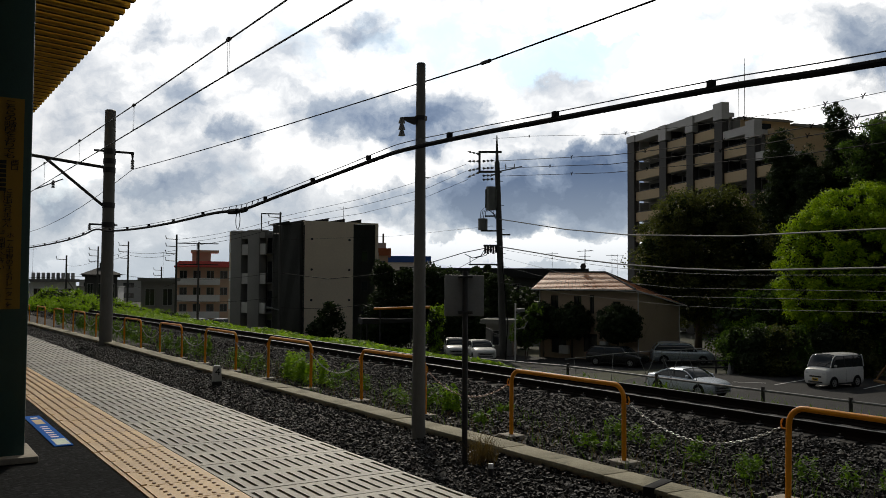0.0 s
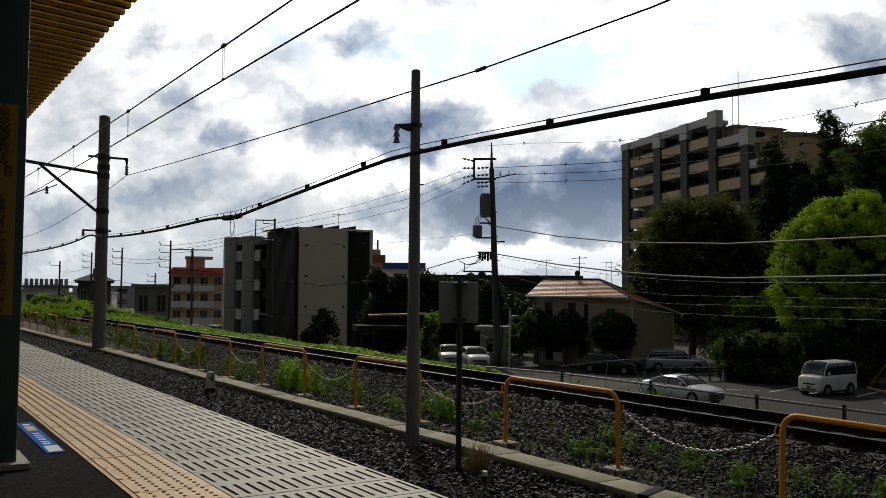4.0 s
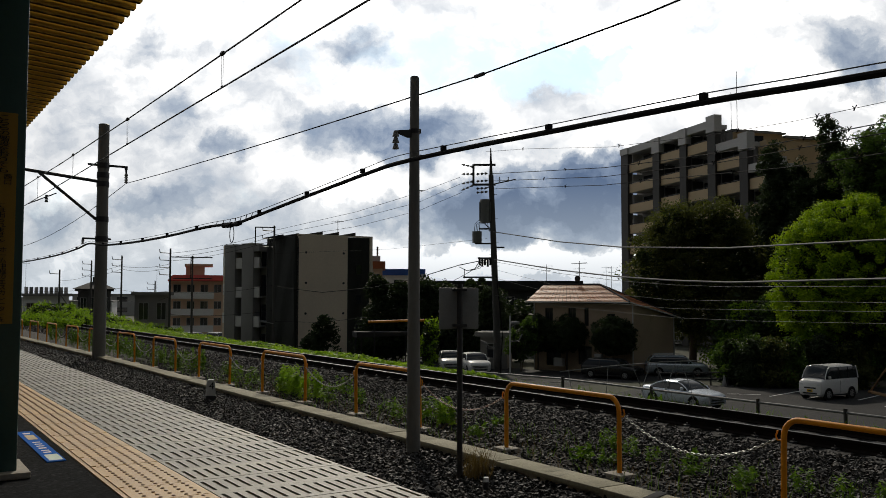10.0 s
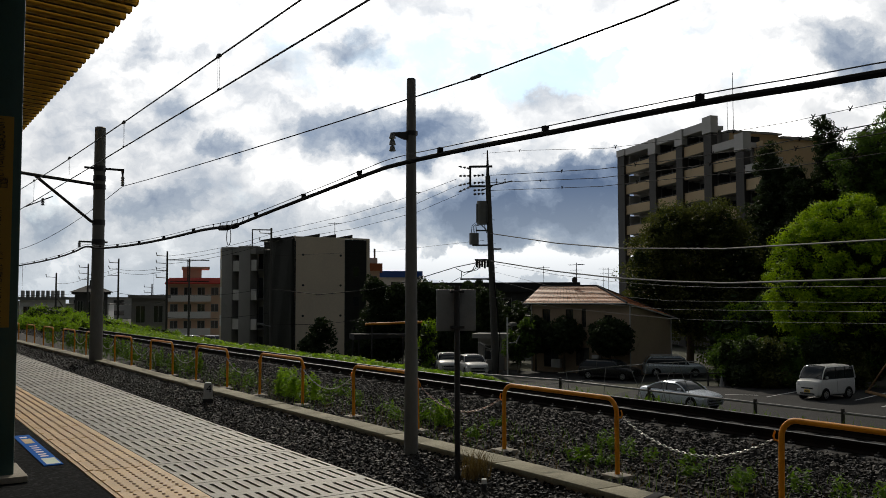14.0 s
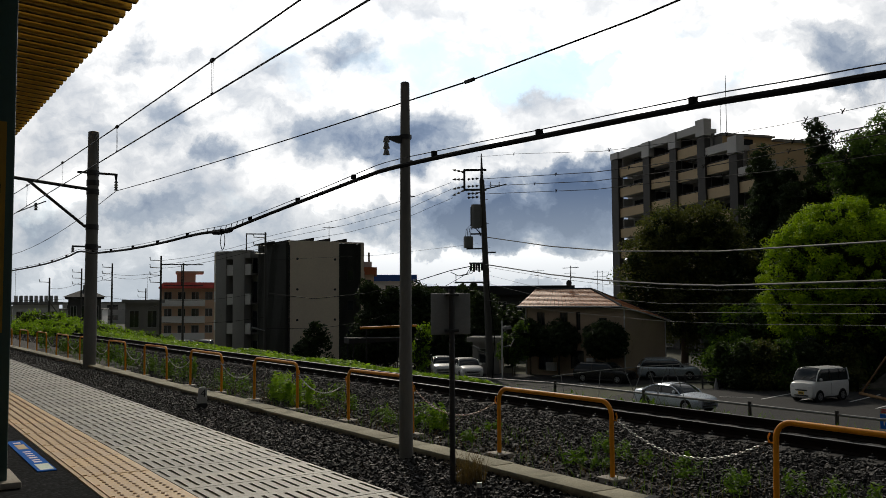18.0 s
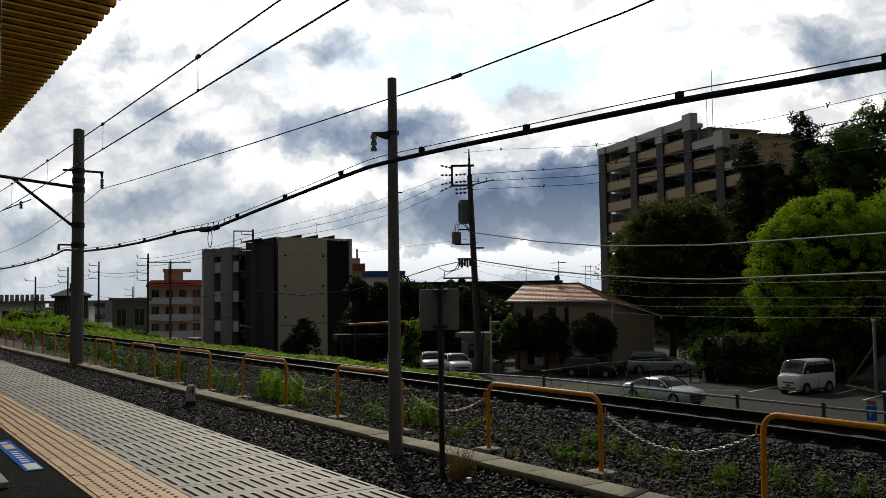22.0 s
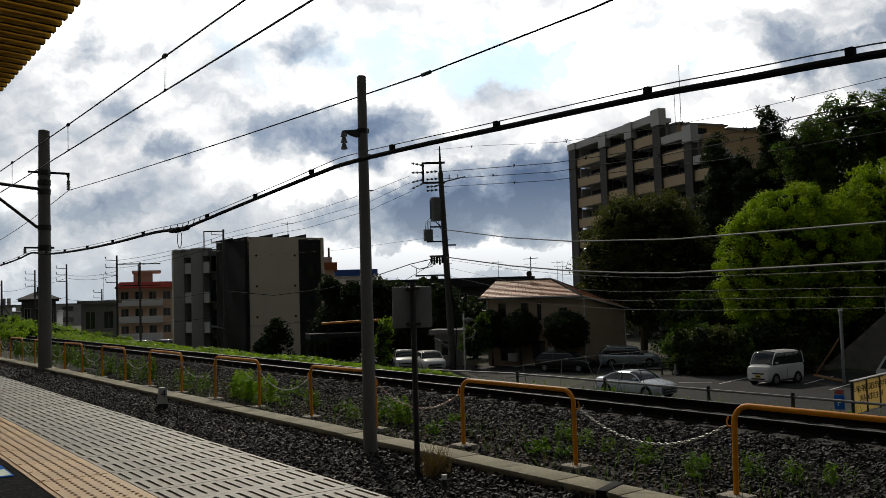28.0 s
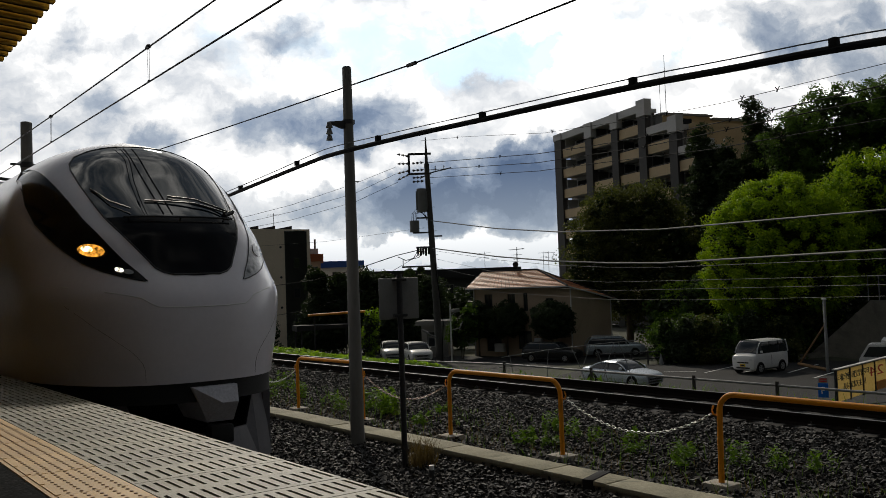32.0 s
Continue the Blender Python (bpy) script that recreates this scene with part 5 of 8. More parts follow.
# ---- parking lot ----
single("parking_lot", Mesh().put([(30, 20.0, -4.47), (56, 12.0, -4.47), (50.2, 33.0, -4.47), (40.0, 38.5, -4.47), (34, 36.0, -4.47), (30, 30, -4.47)], [tuple(range(6))]), LOT, "worn grey asphalt of the parking lot", "pavement", kind="structure")
single("lane", Mesh().put([(32, 40, -4.755), (54, 40.5, -4.755), (58, 50, -4.755), (44, 53, -4.755), (40, 76, -4.755), (31, 76, -4.755), (31, 48, -4.755)], [tuple(range(7))]), LOT, "worn asphalt lane before the houses", "pavement", kind="structure")
for i, (p, q) in enumerate((((41.3, 30.9), (46.0, 31.9)), ((42.2, 29.2), (44.6, 29.7)), ((40.4, 33.0), (41.6, 31.7)), ((43.8, 27.3), (48.6, 28.4)), ((42.2, 24.9), (47.0, 25.9)), ((41.0, 22.4), (45.8, 23.5)))):
    d = (Vector(q) - Vector(p)).normalized() * 0.06
    single("bay_line", Mesh().prism([(p[0] - d.y, p[1] + d.x), (p[0] + d.y, p[1] - d.x), (q[0] + d.y, q[1] - d.x), (q[0] - d.y, q[1] + d.x)][::-1], -4.468, -4.462), WHITE, "white painted line of a parking bay", "line", "parking bay lines", "structure")

CARPAINT = {}


def paint(name, colour, metal=0.0, rough=0.28):
    if name not in CARPAINT:
        CARPAINT[name] = surf("car_" + name, colour, tuple(c * 0.93 for c in colour), 2, rough, metal, fine=0.05, gloss=0.6, rough_vary=0.05)
    return CARPAINT[name]


LAMP_CLEAR = surf("lamp_clear", (0.75, 0.76, 0.78), (0.6, 0.61, 0.63), 12, 0.15)
LAMP_RED = surf("lamp_red", (0.45, 0.02, 0.02), (0.35, 0.015, 0.015), 12, 0.25)
PLATE = surf("plate_yellow", (0.75, 0.52, 0.04), (0.68, 0.46, 0.04), 10, 0.5)


def car(name, m, label, material, length, width, height, belt, nose, screen, roof0, roof1, tail, hood, deck, plate=None, wheel=0.30, rack=False, blunt=0.0):
    """A car, its front at +x: a rounded lower body and a bowed cabin lofted along x, roof skin, pillars, arches, wheels, lamps and bumpers.
    belt: height of the window line; nose, screen, roof0, roof1, tail: places along x as shares of the length from the front; blunt: how upright the nose is."""
    ob = thing(name, m, label, "car", "parked cars")
    L, w = length, width / 2
    X = lambda s: L / 2 - L * s

    def ring(x, zb, zt, hw):
        half = [(0.0, zb), (hw * 0.84, zb), (hw * 0.94, zb + 0.05), (hw * 0.985, zb + 0.16), (hw, zb + 0.32), (hw * 0.995, zt - 0.20), (hw * 0.965, zt - 0.08), (hw * 0.91, zt - 0.02), (hw * 0.80, zt + 0.005), (hw * 0.4, zt + 0.03)]
        return [(x, y, z) for y, z in half] + [(x, -y, z) for y, z in half[::-1][:-1]]

    g = 0.2
    keep = lambda a: a + (1 - a) * blunt
    stations = [(0.0, 0.30, hood * keep(0.70), w * keep(0.66)), (0.006, 0.26, hood * keep(0.78), w * keep(0.78)), (0.02, g + 0.03, hood * keep(0.86), w * keep(0.88)), (0.05, g, hood * keep(0.92), w * keep(0.95)), ((0.05 + nose) / 2 + 0.01, g, hood * keep(0.97), w * 0.985),
                (max(nose, 0.075), g, hood, w), ((nose + screen) / 2 + 0.02, g, (hood + belt) / 2 + 0.01, w), (screen + 0.03, g, belt, w), (0.5, g, belt + 0.02, w), (tail - 0.03, g, belt + 0.03, w),
                ((tail + 0.96) / 2 + 0.01, g, (belt + deck) / 2 + 0.02, w * 0.985), (0.975, g, deck, w * 0.96), (0.992, g + 0.06, deck * 0.95, w * 0.9), (1.0, 0.34, deck * 0.86, w * 0.82)]
    stations = sorted(stations)
    part("body", Mesh().loft([ring(X(a), b, c, d) for a, b, c, d in stations]), material, ob, smooth=50)
    wt, ww = w * (0.80 + 0.10 * blunt), w * (0.93 + 0.03 * blunt)

    def crown(s):
        """Height of the cabin over the window line, 0 to 1, along the car."""
        up = np.clip((s - screen) / (roof0 - screen), 0, 1)
        down = np.clip((tail - s) / (tail - roof1), 0, 1)
        return float(math.sin(up * math.pi / 2) ** 0.85 * math.sin(down * math.pi / 2) ** 0.8)

    def cabin(s, lift=0.0, low=0.0):
        k = crown(s)
        top = belt - 0.03 + (height - belt + 0.01) * k
        mid = (belt - 0.03) * (1 - 0.55) + top * 0.55
        tw = ww + (wt - ww) * k
        half = [(ww, belt - 0.03), ((ww + tw) / 2 + 0.012, mid), (tw + 0.01, top - 0.07 * k), (tw - 0.07 * k, top - 0.015 * k), (tw * 0.5, top + 0.012 * k)]
        if low:
            half = half[2:]
            half[0] = (half[0][0] + 0.004, half[0][1] - 0.01)
        half = [(y, z + lift) for y, z in half]
        return [(X(s), y, z) for y, z in half] + [(X(s), -y, z) for y, z in half[::-1]]

    stops = np.unique(np.concatenate([np.linspace(screen, roof0, 9), np.linspace(roof0, roof1, 5), np.linspace(roof1, tail, 8)]))
    part("glazing", Mesh().loft([cabin(s) for s in stops], closed=False), PANE, ob, "dark glazing", smooth=60)
    part("roof_panel", Mesh().loft([cabin(s, 0.008, 1) for s in np.linspace(roof0 - 0.012, roof1 + 0.012, 9)], closed=False), material, ob, smooth=60)
    mids = [0.5 * (roof0 + roof1) + 0.02] if roof1 - roof0 < 0.5 else [roof0 + 0.32 * (roof1 - roof0), roof0 + 0.68 * (roof1 - roof0)]
    side = lambda s, y: [Vector(p) for p in (cabin(s)[:4] if y > 0 else cabin(s)[::-1][:4])]
    for s in (-1, 1):
        for name, q0, q1, r in (("pillar", screen, roof0, 0.028), ("pillar", tail, roof1, 0.045)):
            part(name, Mesh().tube([side(q0 + (q1 - q0) * t, s)[2] for t in np.linspace(0, 1, 8)], r, 6), material, ob)
        for q in mids:
            part("pillar", Mesh().tube(side(q, s)[:3], 0.028, 6), BLACK, ob)
        part("wing_mirror", Mesh().box(X(screen) - 0.34, X(screen) - 0.22, s * (w + 0.06) - 0.06, s * (w + 0.06) + 0.06, belt + 0.02, belt + 0.14, 0.03), material, ob)
        part("headlight", Mesh().box(X(0.085), X(0.010 - 0.016 * blunt), s * w * 0.70 - 0.12, s * w * 0.70 + 0.12, hood * 0.70, hood * 0.84, 0.05), LAMP_CLEAR, ob, "clear headlight")
        part("tail_light", Mesh().box(X(0.997), X(0.955), s * w * 0.78 - 0.08, s * w * 0.78 + 0.08, deck * 0.72, deck * 0.92, 0.03), LAMP_RED, ob)
        part("door_gap", Mesh().box(X(0.5) - 0.006, X(0.5) + 0.006, s * w - 0.004, s * w + 0.004, 0.36, belt - 0.14), BLACK, ob)
        part("sill", Mesh().box(X(0.74), X(0.25), s * w - 0.03, s * w + 0.006, g + 0.01, g + 0.09, 0.01), BLACK, ob)
        for q in (0.18, 0.80):
            part("wheel_arch", Mesh().tube([(X(q), s * (w - 0.10), wheel + 0.01), (X(q), s * (w + 0.006), wheel + 0.01)], wheel + 0.045, 22), BLACK, ob)
            wl = part("wheel", Mesh().tube([(X(q), s * (w - 0.18), wheel), (X(q), s * (w - 0.16), wheel), (X(q), s * (w + 0.012), wheel), (X(q), s * (w + 0.02), wheel)], wheel, 22), RUBBER, ob)
            part("rim", Mesh().tube([(X(q), s * (w - 0.05), wheel), (X(q), s * (w + 0.027), wheel)], wheel * 0.64, 18), STEEL, wl)
            for k in range(5):
                a = 2 * math.pi * k / 5
                part("rim_gap", Mesh().tube([(X(q) + wheel * 0.42 * math.cos(a), s * (w + 0.02), wheel + wheel * 0.42 * math.sin(a)), (X(q) + wheel * 0.42 * math.cos(a), s * (w + 0.03), wheel + wheel * 0.42 * math.sin(a))], wheel * 0.13, 7), BLACK, wl)
    part("grille", Mesh().box(X(0.03), X(-0.003), -w * 0.5, w * 0.5, hood * 0.56, hood * 0.64, 0.02), BLACK, ob)
    part("intake", Mesh().box(X(0.03), X(-0.003), -w * 0.6, w * 0.6, 0.30, 0.38, 0.02), BLACK, ob)
    for q in (-0.35, 0.3):
        part("wiper", Mesh().tube([Vector(cabin(screen + 0.01)[0]) * 0 + Vector((X(screen) + 0.03, w * q, belt + 0.01)), Vector((X(screen + 0.25 * (roof0 - screen)) + 0.03, w * (q + 0.45), belt + (height - belt) * 0.36))], 0.012, 4), BLACK, ob)
    if plate:
        part("number_plate", Mesh().box(X(0.0), X(-0.008), -0.165, 0.165, 0.40, 0.56), plate, ob)
        part("plate_bar", Mesh().box(X(-0.007), X(-0.010), -0.12, 0.12, 0.44, 0.51), BLACK, ob)
    if rack:
        for s in (-1, 1):
            part("roof_rail", Mesh().tube([(X(roof0 + 0.02), s * wt * 0.9, height + 0.05), (X(roof1 - 0.02), s * wt * 0.9, height + 0.05)], 0.022, 6), STEEL, ob)
    return ob


def heading(x, y, z, dx, dy):
    return pose(x, y, z, 0, 0, math.degrees(math.atan2(dy, dx)))


car("parked_van", heading(43.4, 28.75, -4.47, -0.98, 0.03), "white boxy kei van parked in a marked bay", paint("white", (0.80, 0.80, 0.79)), 3.15, 1.45, 1.80, 1.12, 0.06, 0.10, 0.25, 0.95, 0.99, 1.04, 1.10, PLATE, blunt=0.72)
car("parked_coupe", heading(34.1, 30.55, -4.47, 0.02, -1.0), "silver low coupe parked at the edge of the lot", paint("pearl", (0.66, 0.72, 0.80), 0.25), 4.15, 1.72, 1.30, 0.88, 0.10, 0.27, 0.46, 0.62, 0.86, 0.78, 0.90)
car("parked_estate", heading(49.5, 45.0, -4.755, 0.62, -0.55), "silver estate car with roof rails on the lane", paint("silver_blue", (0.42, 0.47, 0.52), 0.4), 4.4, 1.78, 1.48, 0.93, 0.10, 0.26, 0.40, 0.88, 0.97, 0.92, 1.0, rack=True)
car("parked_hatchback", heading(44.0, 45.9, -4.755, 0.35, -0.9), "black hatchback parked behind the fence", paint("black", (0.010, 0.0105, 0.0115)), 4.2, 1.75, 1.38, 0.92, 0.10, 0.26, 0.40, 0.86, 0.97, 0.86, 0.96)
car("parked_saloon", heading(38.4, 58.2, -4.755, -0.50, -0.86), "white saloon with a bright roof on the lane", paint("white", (0.80, 0.80, 0.79)), 4.5, 1.75, 1.45, 0.95, 0.10, 0.28, 0.42, 0.72, 0.86, 0.9, 0.98)
car("parked_saloon", heading(38.65, 55.2, -4.755, -0.40, -0.92), "white saloon parked on the lane beside the pole", paint("white", (0.80, 0.80, 0.79)), 4.5, 1.75, 1.45, 0.95, 0.10, 0.28, 0.42, 0.72, 0.86, 0.9, 0.98)
for i, (x, y) in enumerate(((33.6, 118.0), (36.3, 116.6), (38.9, 115.0))):
    car("parked_car", heading(x, y, ground_z(x, y), 0.4, -0.9), "pale car parked before the red-roofed flats", paint("silver" if i else "white", (0.5, 0.53, 0.56)), 4.2, 1.7, 1.5, 0.95, 0.10, 0.28, 0.42, 0.80, 0.93, 0.9, 0.98)

# ---- the wooded slope and trees ----
tree("broad_tree", (56.5, 49.6, -4.8), (8.5, 0.35), 7, [(0, 0, 9.0, 3.2, 3.2, 4.2), (-2.2, 2.0, 7.4, 2.6, 2.6, 3.6), (2.0, -2.2, 8.0, 2.6, 2.6, 4.4), (0.5, -0.5, 5.0, 3.8, 3.8, 3.2), (-1.2, 0.6, 11.2, 2.3, 2.3, 2.4), (1.3, -1.6, 11.4, 2.2, 2.2, 2.3)], 44000, 0.11, LEAF_OLIVE, "dark broad-leaved tree with dense dull green crown", BARK, 0.4, puff=0.7, per=70, jitter=0.8)
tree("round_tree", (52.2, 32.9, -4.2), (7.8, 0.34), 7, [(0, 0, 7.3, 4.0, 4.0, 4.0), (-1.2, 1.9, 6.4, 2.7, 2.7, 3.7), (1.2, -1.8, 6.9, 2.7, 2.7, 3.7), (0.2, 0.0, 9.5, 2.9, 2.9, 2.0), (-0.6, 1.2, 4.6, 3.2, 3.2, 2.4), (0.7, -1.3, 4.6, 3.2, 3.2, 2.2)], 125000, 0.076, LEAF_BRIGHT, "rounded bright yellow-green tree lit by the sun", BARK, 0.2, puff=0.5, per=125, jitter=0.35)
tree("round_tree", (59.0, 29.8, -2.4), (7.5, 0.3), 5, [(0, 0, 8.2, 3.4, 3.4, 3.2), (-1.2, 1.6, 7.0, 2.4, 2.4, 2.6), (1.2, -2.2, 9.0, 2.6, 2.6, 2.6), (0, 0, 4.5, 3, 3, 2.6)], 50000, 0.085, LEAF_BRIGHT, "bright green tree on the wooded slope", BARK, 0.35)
tree("tall_tree", (66.8, 36.6, -1.0), (14, 0.45), 8, [(0, 0, 13.4, 4.0, 4.0, 3.4), (-1.8, 2.6, 11.6, 2.8, 2.8, 3.2), (1.8, -3.0, 13.5, 3.6, 3.6, 3.4), (3.8, -5.8, 13.0, 3.6, 3.6, 3.5), (0, 0, 8, 4.2, 4.2, 4.0), (3.0, -5.0, 8, 4.0, 4.0, 4.0)], 80000, 0.095, LEAF_MID, "tall dark evergreen tree on the wooded slope", BARK, 0.4, puff=0.6, per=110, jitter=0.6)
for x, y, z, h, r in ((63.0, 46.2, -4.7, 17.6, 3.3), (67.0, 43.6, -4.0, 19.0, 3.4), (61.6, 42.4, -3.6, 13.0, 3.2), (65.2, 45.2, -4.5, 16.0, 3.2), (70.0, 41.5, -3.0, 17.0, 2.5), (76, 53.5, -4.8, 17.0, 2.6)):
    lobes = [(0.25 * math.sin(3 * k), 0.25 * math.cos(2 * k), h * (0.30 + 0.66 * k / 6), r * (1.25 - 0.155 * k), r * (1.25 - 0.155 * k), h * 0.11) for k in range(7)]
    tree("conifer", (x, y, z), (h * 0.95, 0.3), 7, lobes, 54000, 0.085, LEAF_DARK, "dark ragged conifer on the wooded slope", BARK, 0.5, puff=0.42, per=90, jitter=0.8)


def shrub(name, x, y, z, lobes, n, size, material, label, category="shrub", group="", puff=0.45, shell=0.6, jitter=0.7):
    """A shrub: several stems and a mass of leaves."""
    ob = thing(name, (x, y, z), label, category, group)
    stems = Mesh()
    for k, l in enumerate(lobes):
        stems.tube([(0.1 * k, 0, -0.1), (l[0] * 0.5, l[1] * 0.5, l[2] * 0.5), (l[0], l[1], l[2])], 0.04, 5, r1=0.012)
    part("stem", stems, BARK, ob)
    crown = new("foliage", clumps("foliage", in_lobes(max(n // 40, 8), lobes, shell), puff, 40, size, material, jitter))
    crown.parent = ob
    # dark leaves within stand in for the shade inside the shrub
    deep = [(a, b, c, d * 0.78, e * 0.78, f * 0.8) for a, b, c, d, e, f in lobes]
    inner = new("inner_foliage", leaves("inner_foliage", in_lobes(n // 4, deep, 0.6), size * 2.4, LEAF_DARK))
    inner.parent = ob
    return ob


# clipped round shrubs before the house, shrubs by the block, thicket on the slope
for x, y, r in ((44.0, 54.2, 1.15), (44.7, 51.6, 1.5), (45.55, 47.5, 1.6)):
    shrub("clipped_shrub", x, y, -4.8, [(0, 0, 2.9, r, r, 1.35), (0.1, -0.1, 2.85, r * 0.97, r * 0.97, 1.3)], 9000, 0.085, LEAF_DARK, "dark clipped round garden tree by the house", "shrub", "clipped garden trees", 0.28, 0.12, 0.4)
shrub("bush", 33.2, 70.7, -5.0, [(0, 0, 2.2, 1.5, 1.5, 1.8), (0.4, 0, 3.4, 1.0, 1.0, 1.2), (-0.8, 0.5, 1.6, 1.2, 1.2, 1.4)], 1500, 0.14, LEAF_DARK, "sparse dark shrub before the apartment block")
shrub("bush", 36.6, 68.0, -5.0, [(0, 0, 1.6, 1.6, 1.6, 1.6), (1.2, 0, 1.4, 1.2, 1.2, 1.2)], 1500, 0.14, LEAF_DARK, "dark low shrub before the apartment block")
shrub("bush", 41.0, 65.0, -5.0, [(0, 0, 2.0, 2.0, 2.0, 2.2), (2.0, -1.0, 2.5, 1.8, 1.8, 2.2), (-1.5, 1.5, 3.4, 1.6, 1.6, 1.8), (1, 1, 5.2, 1.8, 1.8, 2.0)], 4200, 0.14, LEAF_DARK, "tangled dark thicket beside the lane")
for x, y, h, w in ((37.6, 68.6, 8.0, 1.5), (39.3, 67.6, 7.6, 1.5), (41.2, 66.6, 7.8, 1.4), (42.9, 65.4, 7.4, 1.3), (45.2, 62.0, 6.8, 1.6)):
    shrub("garden_tree", x, y, -5.0, [(0, 0, h * 0.82, w * 0.75, w * 0.75, h * 0.18), (0.3, -0.2, h * 0.55, w, w, h * 0.24), (-0.3, 0.3, h * 0.28, w * 1.1, w * 1.1, h * 0.26)], 6000, 0.13, LEAF_DARK, "tall dark garden tree behind the lane", "tree", "garden trees behind the lane", 0.5)
shrub("bush", 46.0, 66.0, -5.0, [(0, 0, 3.0, 2.6, 2.6, 3.0), (3.0, -2.0, 3.2, 2.6, 2.6, 3.2), (6.0, -4.0, 3.4, 2.6, 2.6, 3.2), (1.0, 1.0, 5.5, 2.0, 2.0, 2.2)], 6000, 0.2, LEAF_DARK, "dark garden trees behind the lane")
shrub("bush", 36.4, 58.2, -4.8, [(0, 0, 1.6, 0.9, 0.9, 1.4), (0.2, 0, 3.0, 0.7, 0.7, 1.1)], 1400, 0.11, LEAF_WEED, "young green tree beside the lane")
shrub("bush", 41.8, 53.6, -4.8, [(0, 0, 2.0, 1.1, 1.1, 1.6), (0.5, -0.4, 3.1, 0.8, 0.8, 1.0)], 1300, 0.12, LEAF_MID, "loose green bush behind the lamp post")
rnd = random.Random(11)
for k in range(15):
    t = k / 14
    x, y = 51.2 + 3.5 * rnd.random() - 4.6 * max(t - 0.55, 0) + 1.5 * (1 - t), 43.5 - 20 * t + rnd.uniform(-0.8, 0.8)
    r = rnd.uniform(1.6, 2.4)
    x += 8.0 if k > 8 else 0.0
    shrub("thicket", x, y, ground_z(x, y), [(0, 0, 1.8, r, r, 2.0), (rnd.uniform(-1, 1), rnd.uniform(-1, 1), 3.4, r * 0.8, r * 0.8, 1.6), (rnd.uniform(-1, 1), rnd.uniform(-1.5, 1.5), 0.9, r, r, 1.0)],
          4200, 0.12, (LEAF_MID, LEAF_WEED, LEAF_OLIVE)[k % 3], "dark tangled undergrowth on the wooded slope", "undergrowth", "undergrowth of the slope")
for k in range(5):
    t = k / 13
    x, y = 48.6 + 7.0 * t + rnd.uniform(0, 1.2), 36.4 - 17 * t + rnd.uniform(-0.6, 0.6)
    r = rnd.uniform(0.9, 1.4)
    shrub("thicket", x, y, ground_z(x, y), [(0, 0, 0.9, r, r, 1.1), (rnd.uniform(-0.6, 0.6), rnd.uniform(-0.6, 0.6), 1.6, r * 0.7, r * 0.7, 0.9)], 2600, 0.10, LEAF_DARK if k % 4 else LEAF_MID, "low dark undergrowth along the lot's edge", "undergrowth", "undergrowth of the slope")
for k, (x, y, r) in enumerate(((45.2, 36.8, 1.1), (44.9, 35.0, 1.0), (45.6, 34.0, 1.2), (46.9, 33.6, 1.3), (48.4, 32.6, 1.3), (49.2, 31.0, 1.2), (47.0, 36.0, 1.6))):
    shrub("lot_shrub", x, y, -4.55, [(0, 0, 0.8, r, r, 1.0), (0.3, 0.4, 1.6, r * 0.8, r * 0.8, 1.0), (-0.2, -0.3, 2.3, r * 0.5, r * 0.5, 0.8)], 3600, 0.09, (LEAF_MID, LEAF_DARK, LEAF_OLIVE)[k % 3], "dark unkempt shrub at the back of the parking lot", "shrub", "shrubs behind the parking lot")
hill = [(x, y, ground_z(x, y) + z) for x, y, z in zip(RNG.uniform(52, 92, 16000), RNG.uniform(8, 44, 16000), np.abs(RNG.normal(0, 2.2, 16000))) if y > 34 or x > 51.6 + 0.558 * (33.2 - y)]
tagged(new("hill_foliage", leaves("hill_foliage", np.array(hill), 0.34, LEAF_DARK)), "dense dark foliage covering the wooded slope", "foliage", kind="stuff")

# ---- utility poles and their wires ----
TANK = surf("grey_tank", (0.20, 0.21, 0.21), (0.15, 0.155, 0.155), 2, 0.5, fine=0.15, stain=(0.10, 0.09, 0.08), stain_at=0.62)
TOWNPOLE = surf("sooty_pole_concrete", (0.085, 0.083, 0.078), (0.055, 0.054, 0.05), 2.0, 0.85, bump=0.25, bump_scale=120, stretch=(1, 1, 0.3))
SPAN = surf("aged_cable", (0.20, 0.20, 0.20), (0.14, 0.14, 0.14), 2, 0.6)


def small_insulator(m, p, q, r=0.11):
    """A string of discs from p to q."""
    p, q = Vector(p), Vector(q)
    for i in range(3):
        a = p.lerp(q, (i + 0.15) / 3)
        b = p.lerp(q, (i + 0.75) / 3)
        m.tube([a, b], r, 7, r1=r * 0.45)
    return m.tube([p, q], 0.02, 5)


pole = thing("utility_pole", along((38.95, 53.3), (39.75, 52.71), -4.85), "tall grey utility pole carrying transformers and many wires", "utility pole")
part("post", Mesh().tube([(0.45, 0, -0.3), (0.15, 0, 8), (-0.1, 0, 15.0)], 0.29, 14, r1=0.19), TOWNPOLE, pole)
part("spire", Mesh().tube([(-0.1, 0, 15.0), (-0.12, 0, 17.0)], 0.13, 8, r1=0.04), TOWNPOLE, pole)
for z in (15.75, 14.25):
    part("cross_arm", Mesh().box(-1.45, 0.25, -0.06, 0.06, z - 0.08, z + 0.08, 0.01), IRON, pole)
part("cross_arm", Mesh().box(-1.5, -1.34, -0.06, 0.06, 14.2, 15.8, 0.01), IRON, pole)
part("cross_arm", Mesh().tube([(-0.6, 0, 13.9), (0.2, 0, 14.3), (1.75, 0.1, 14.65)], 0.05, 6), IRON, pole)
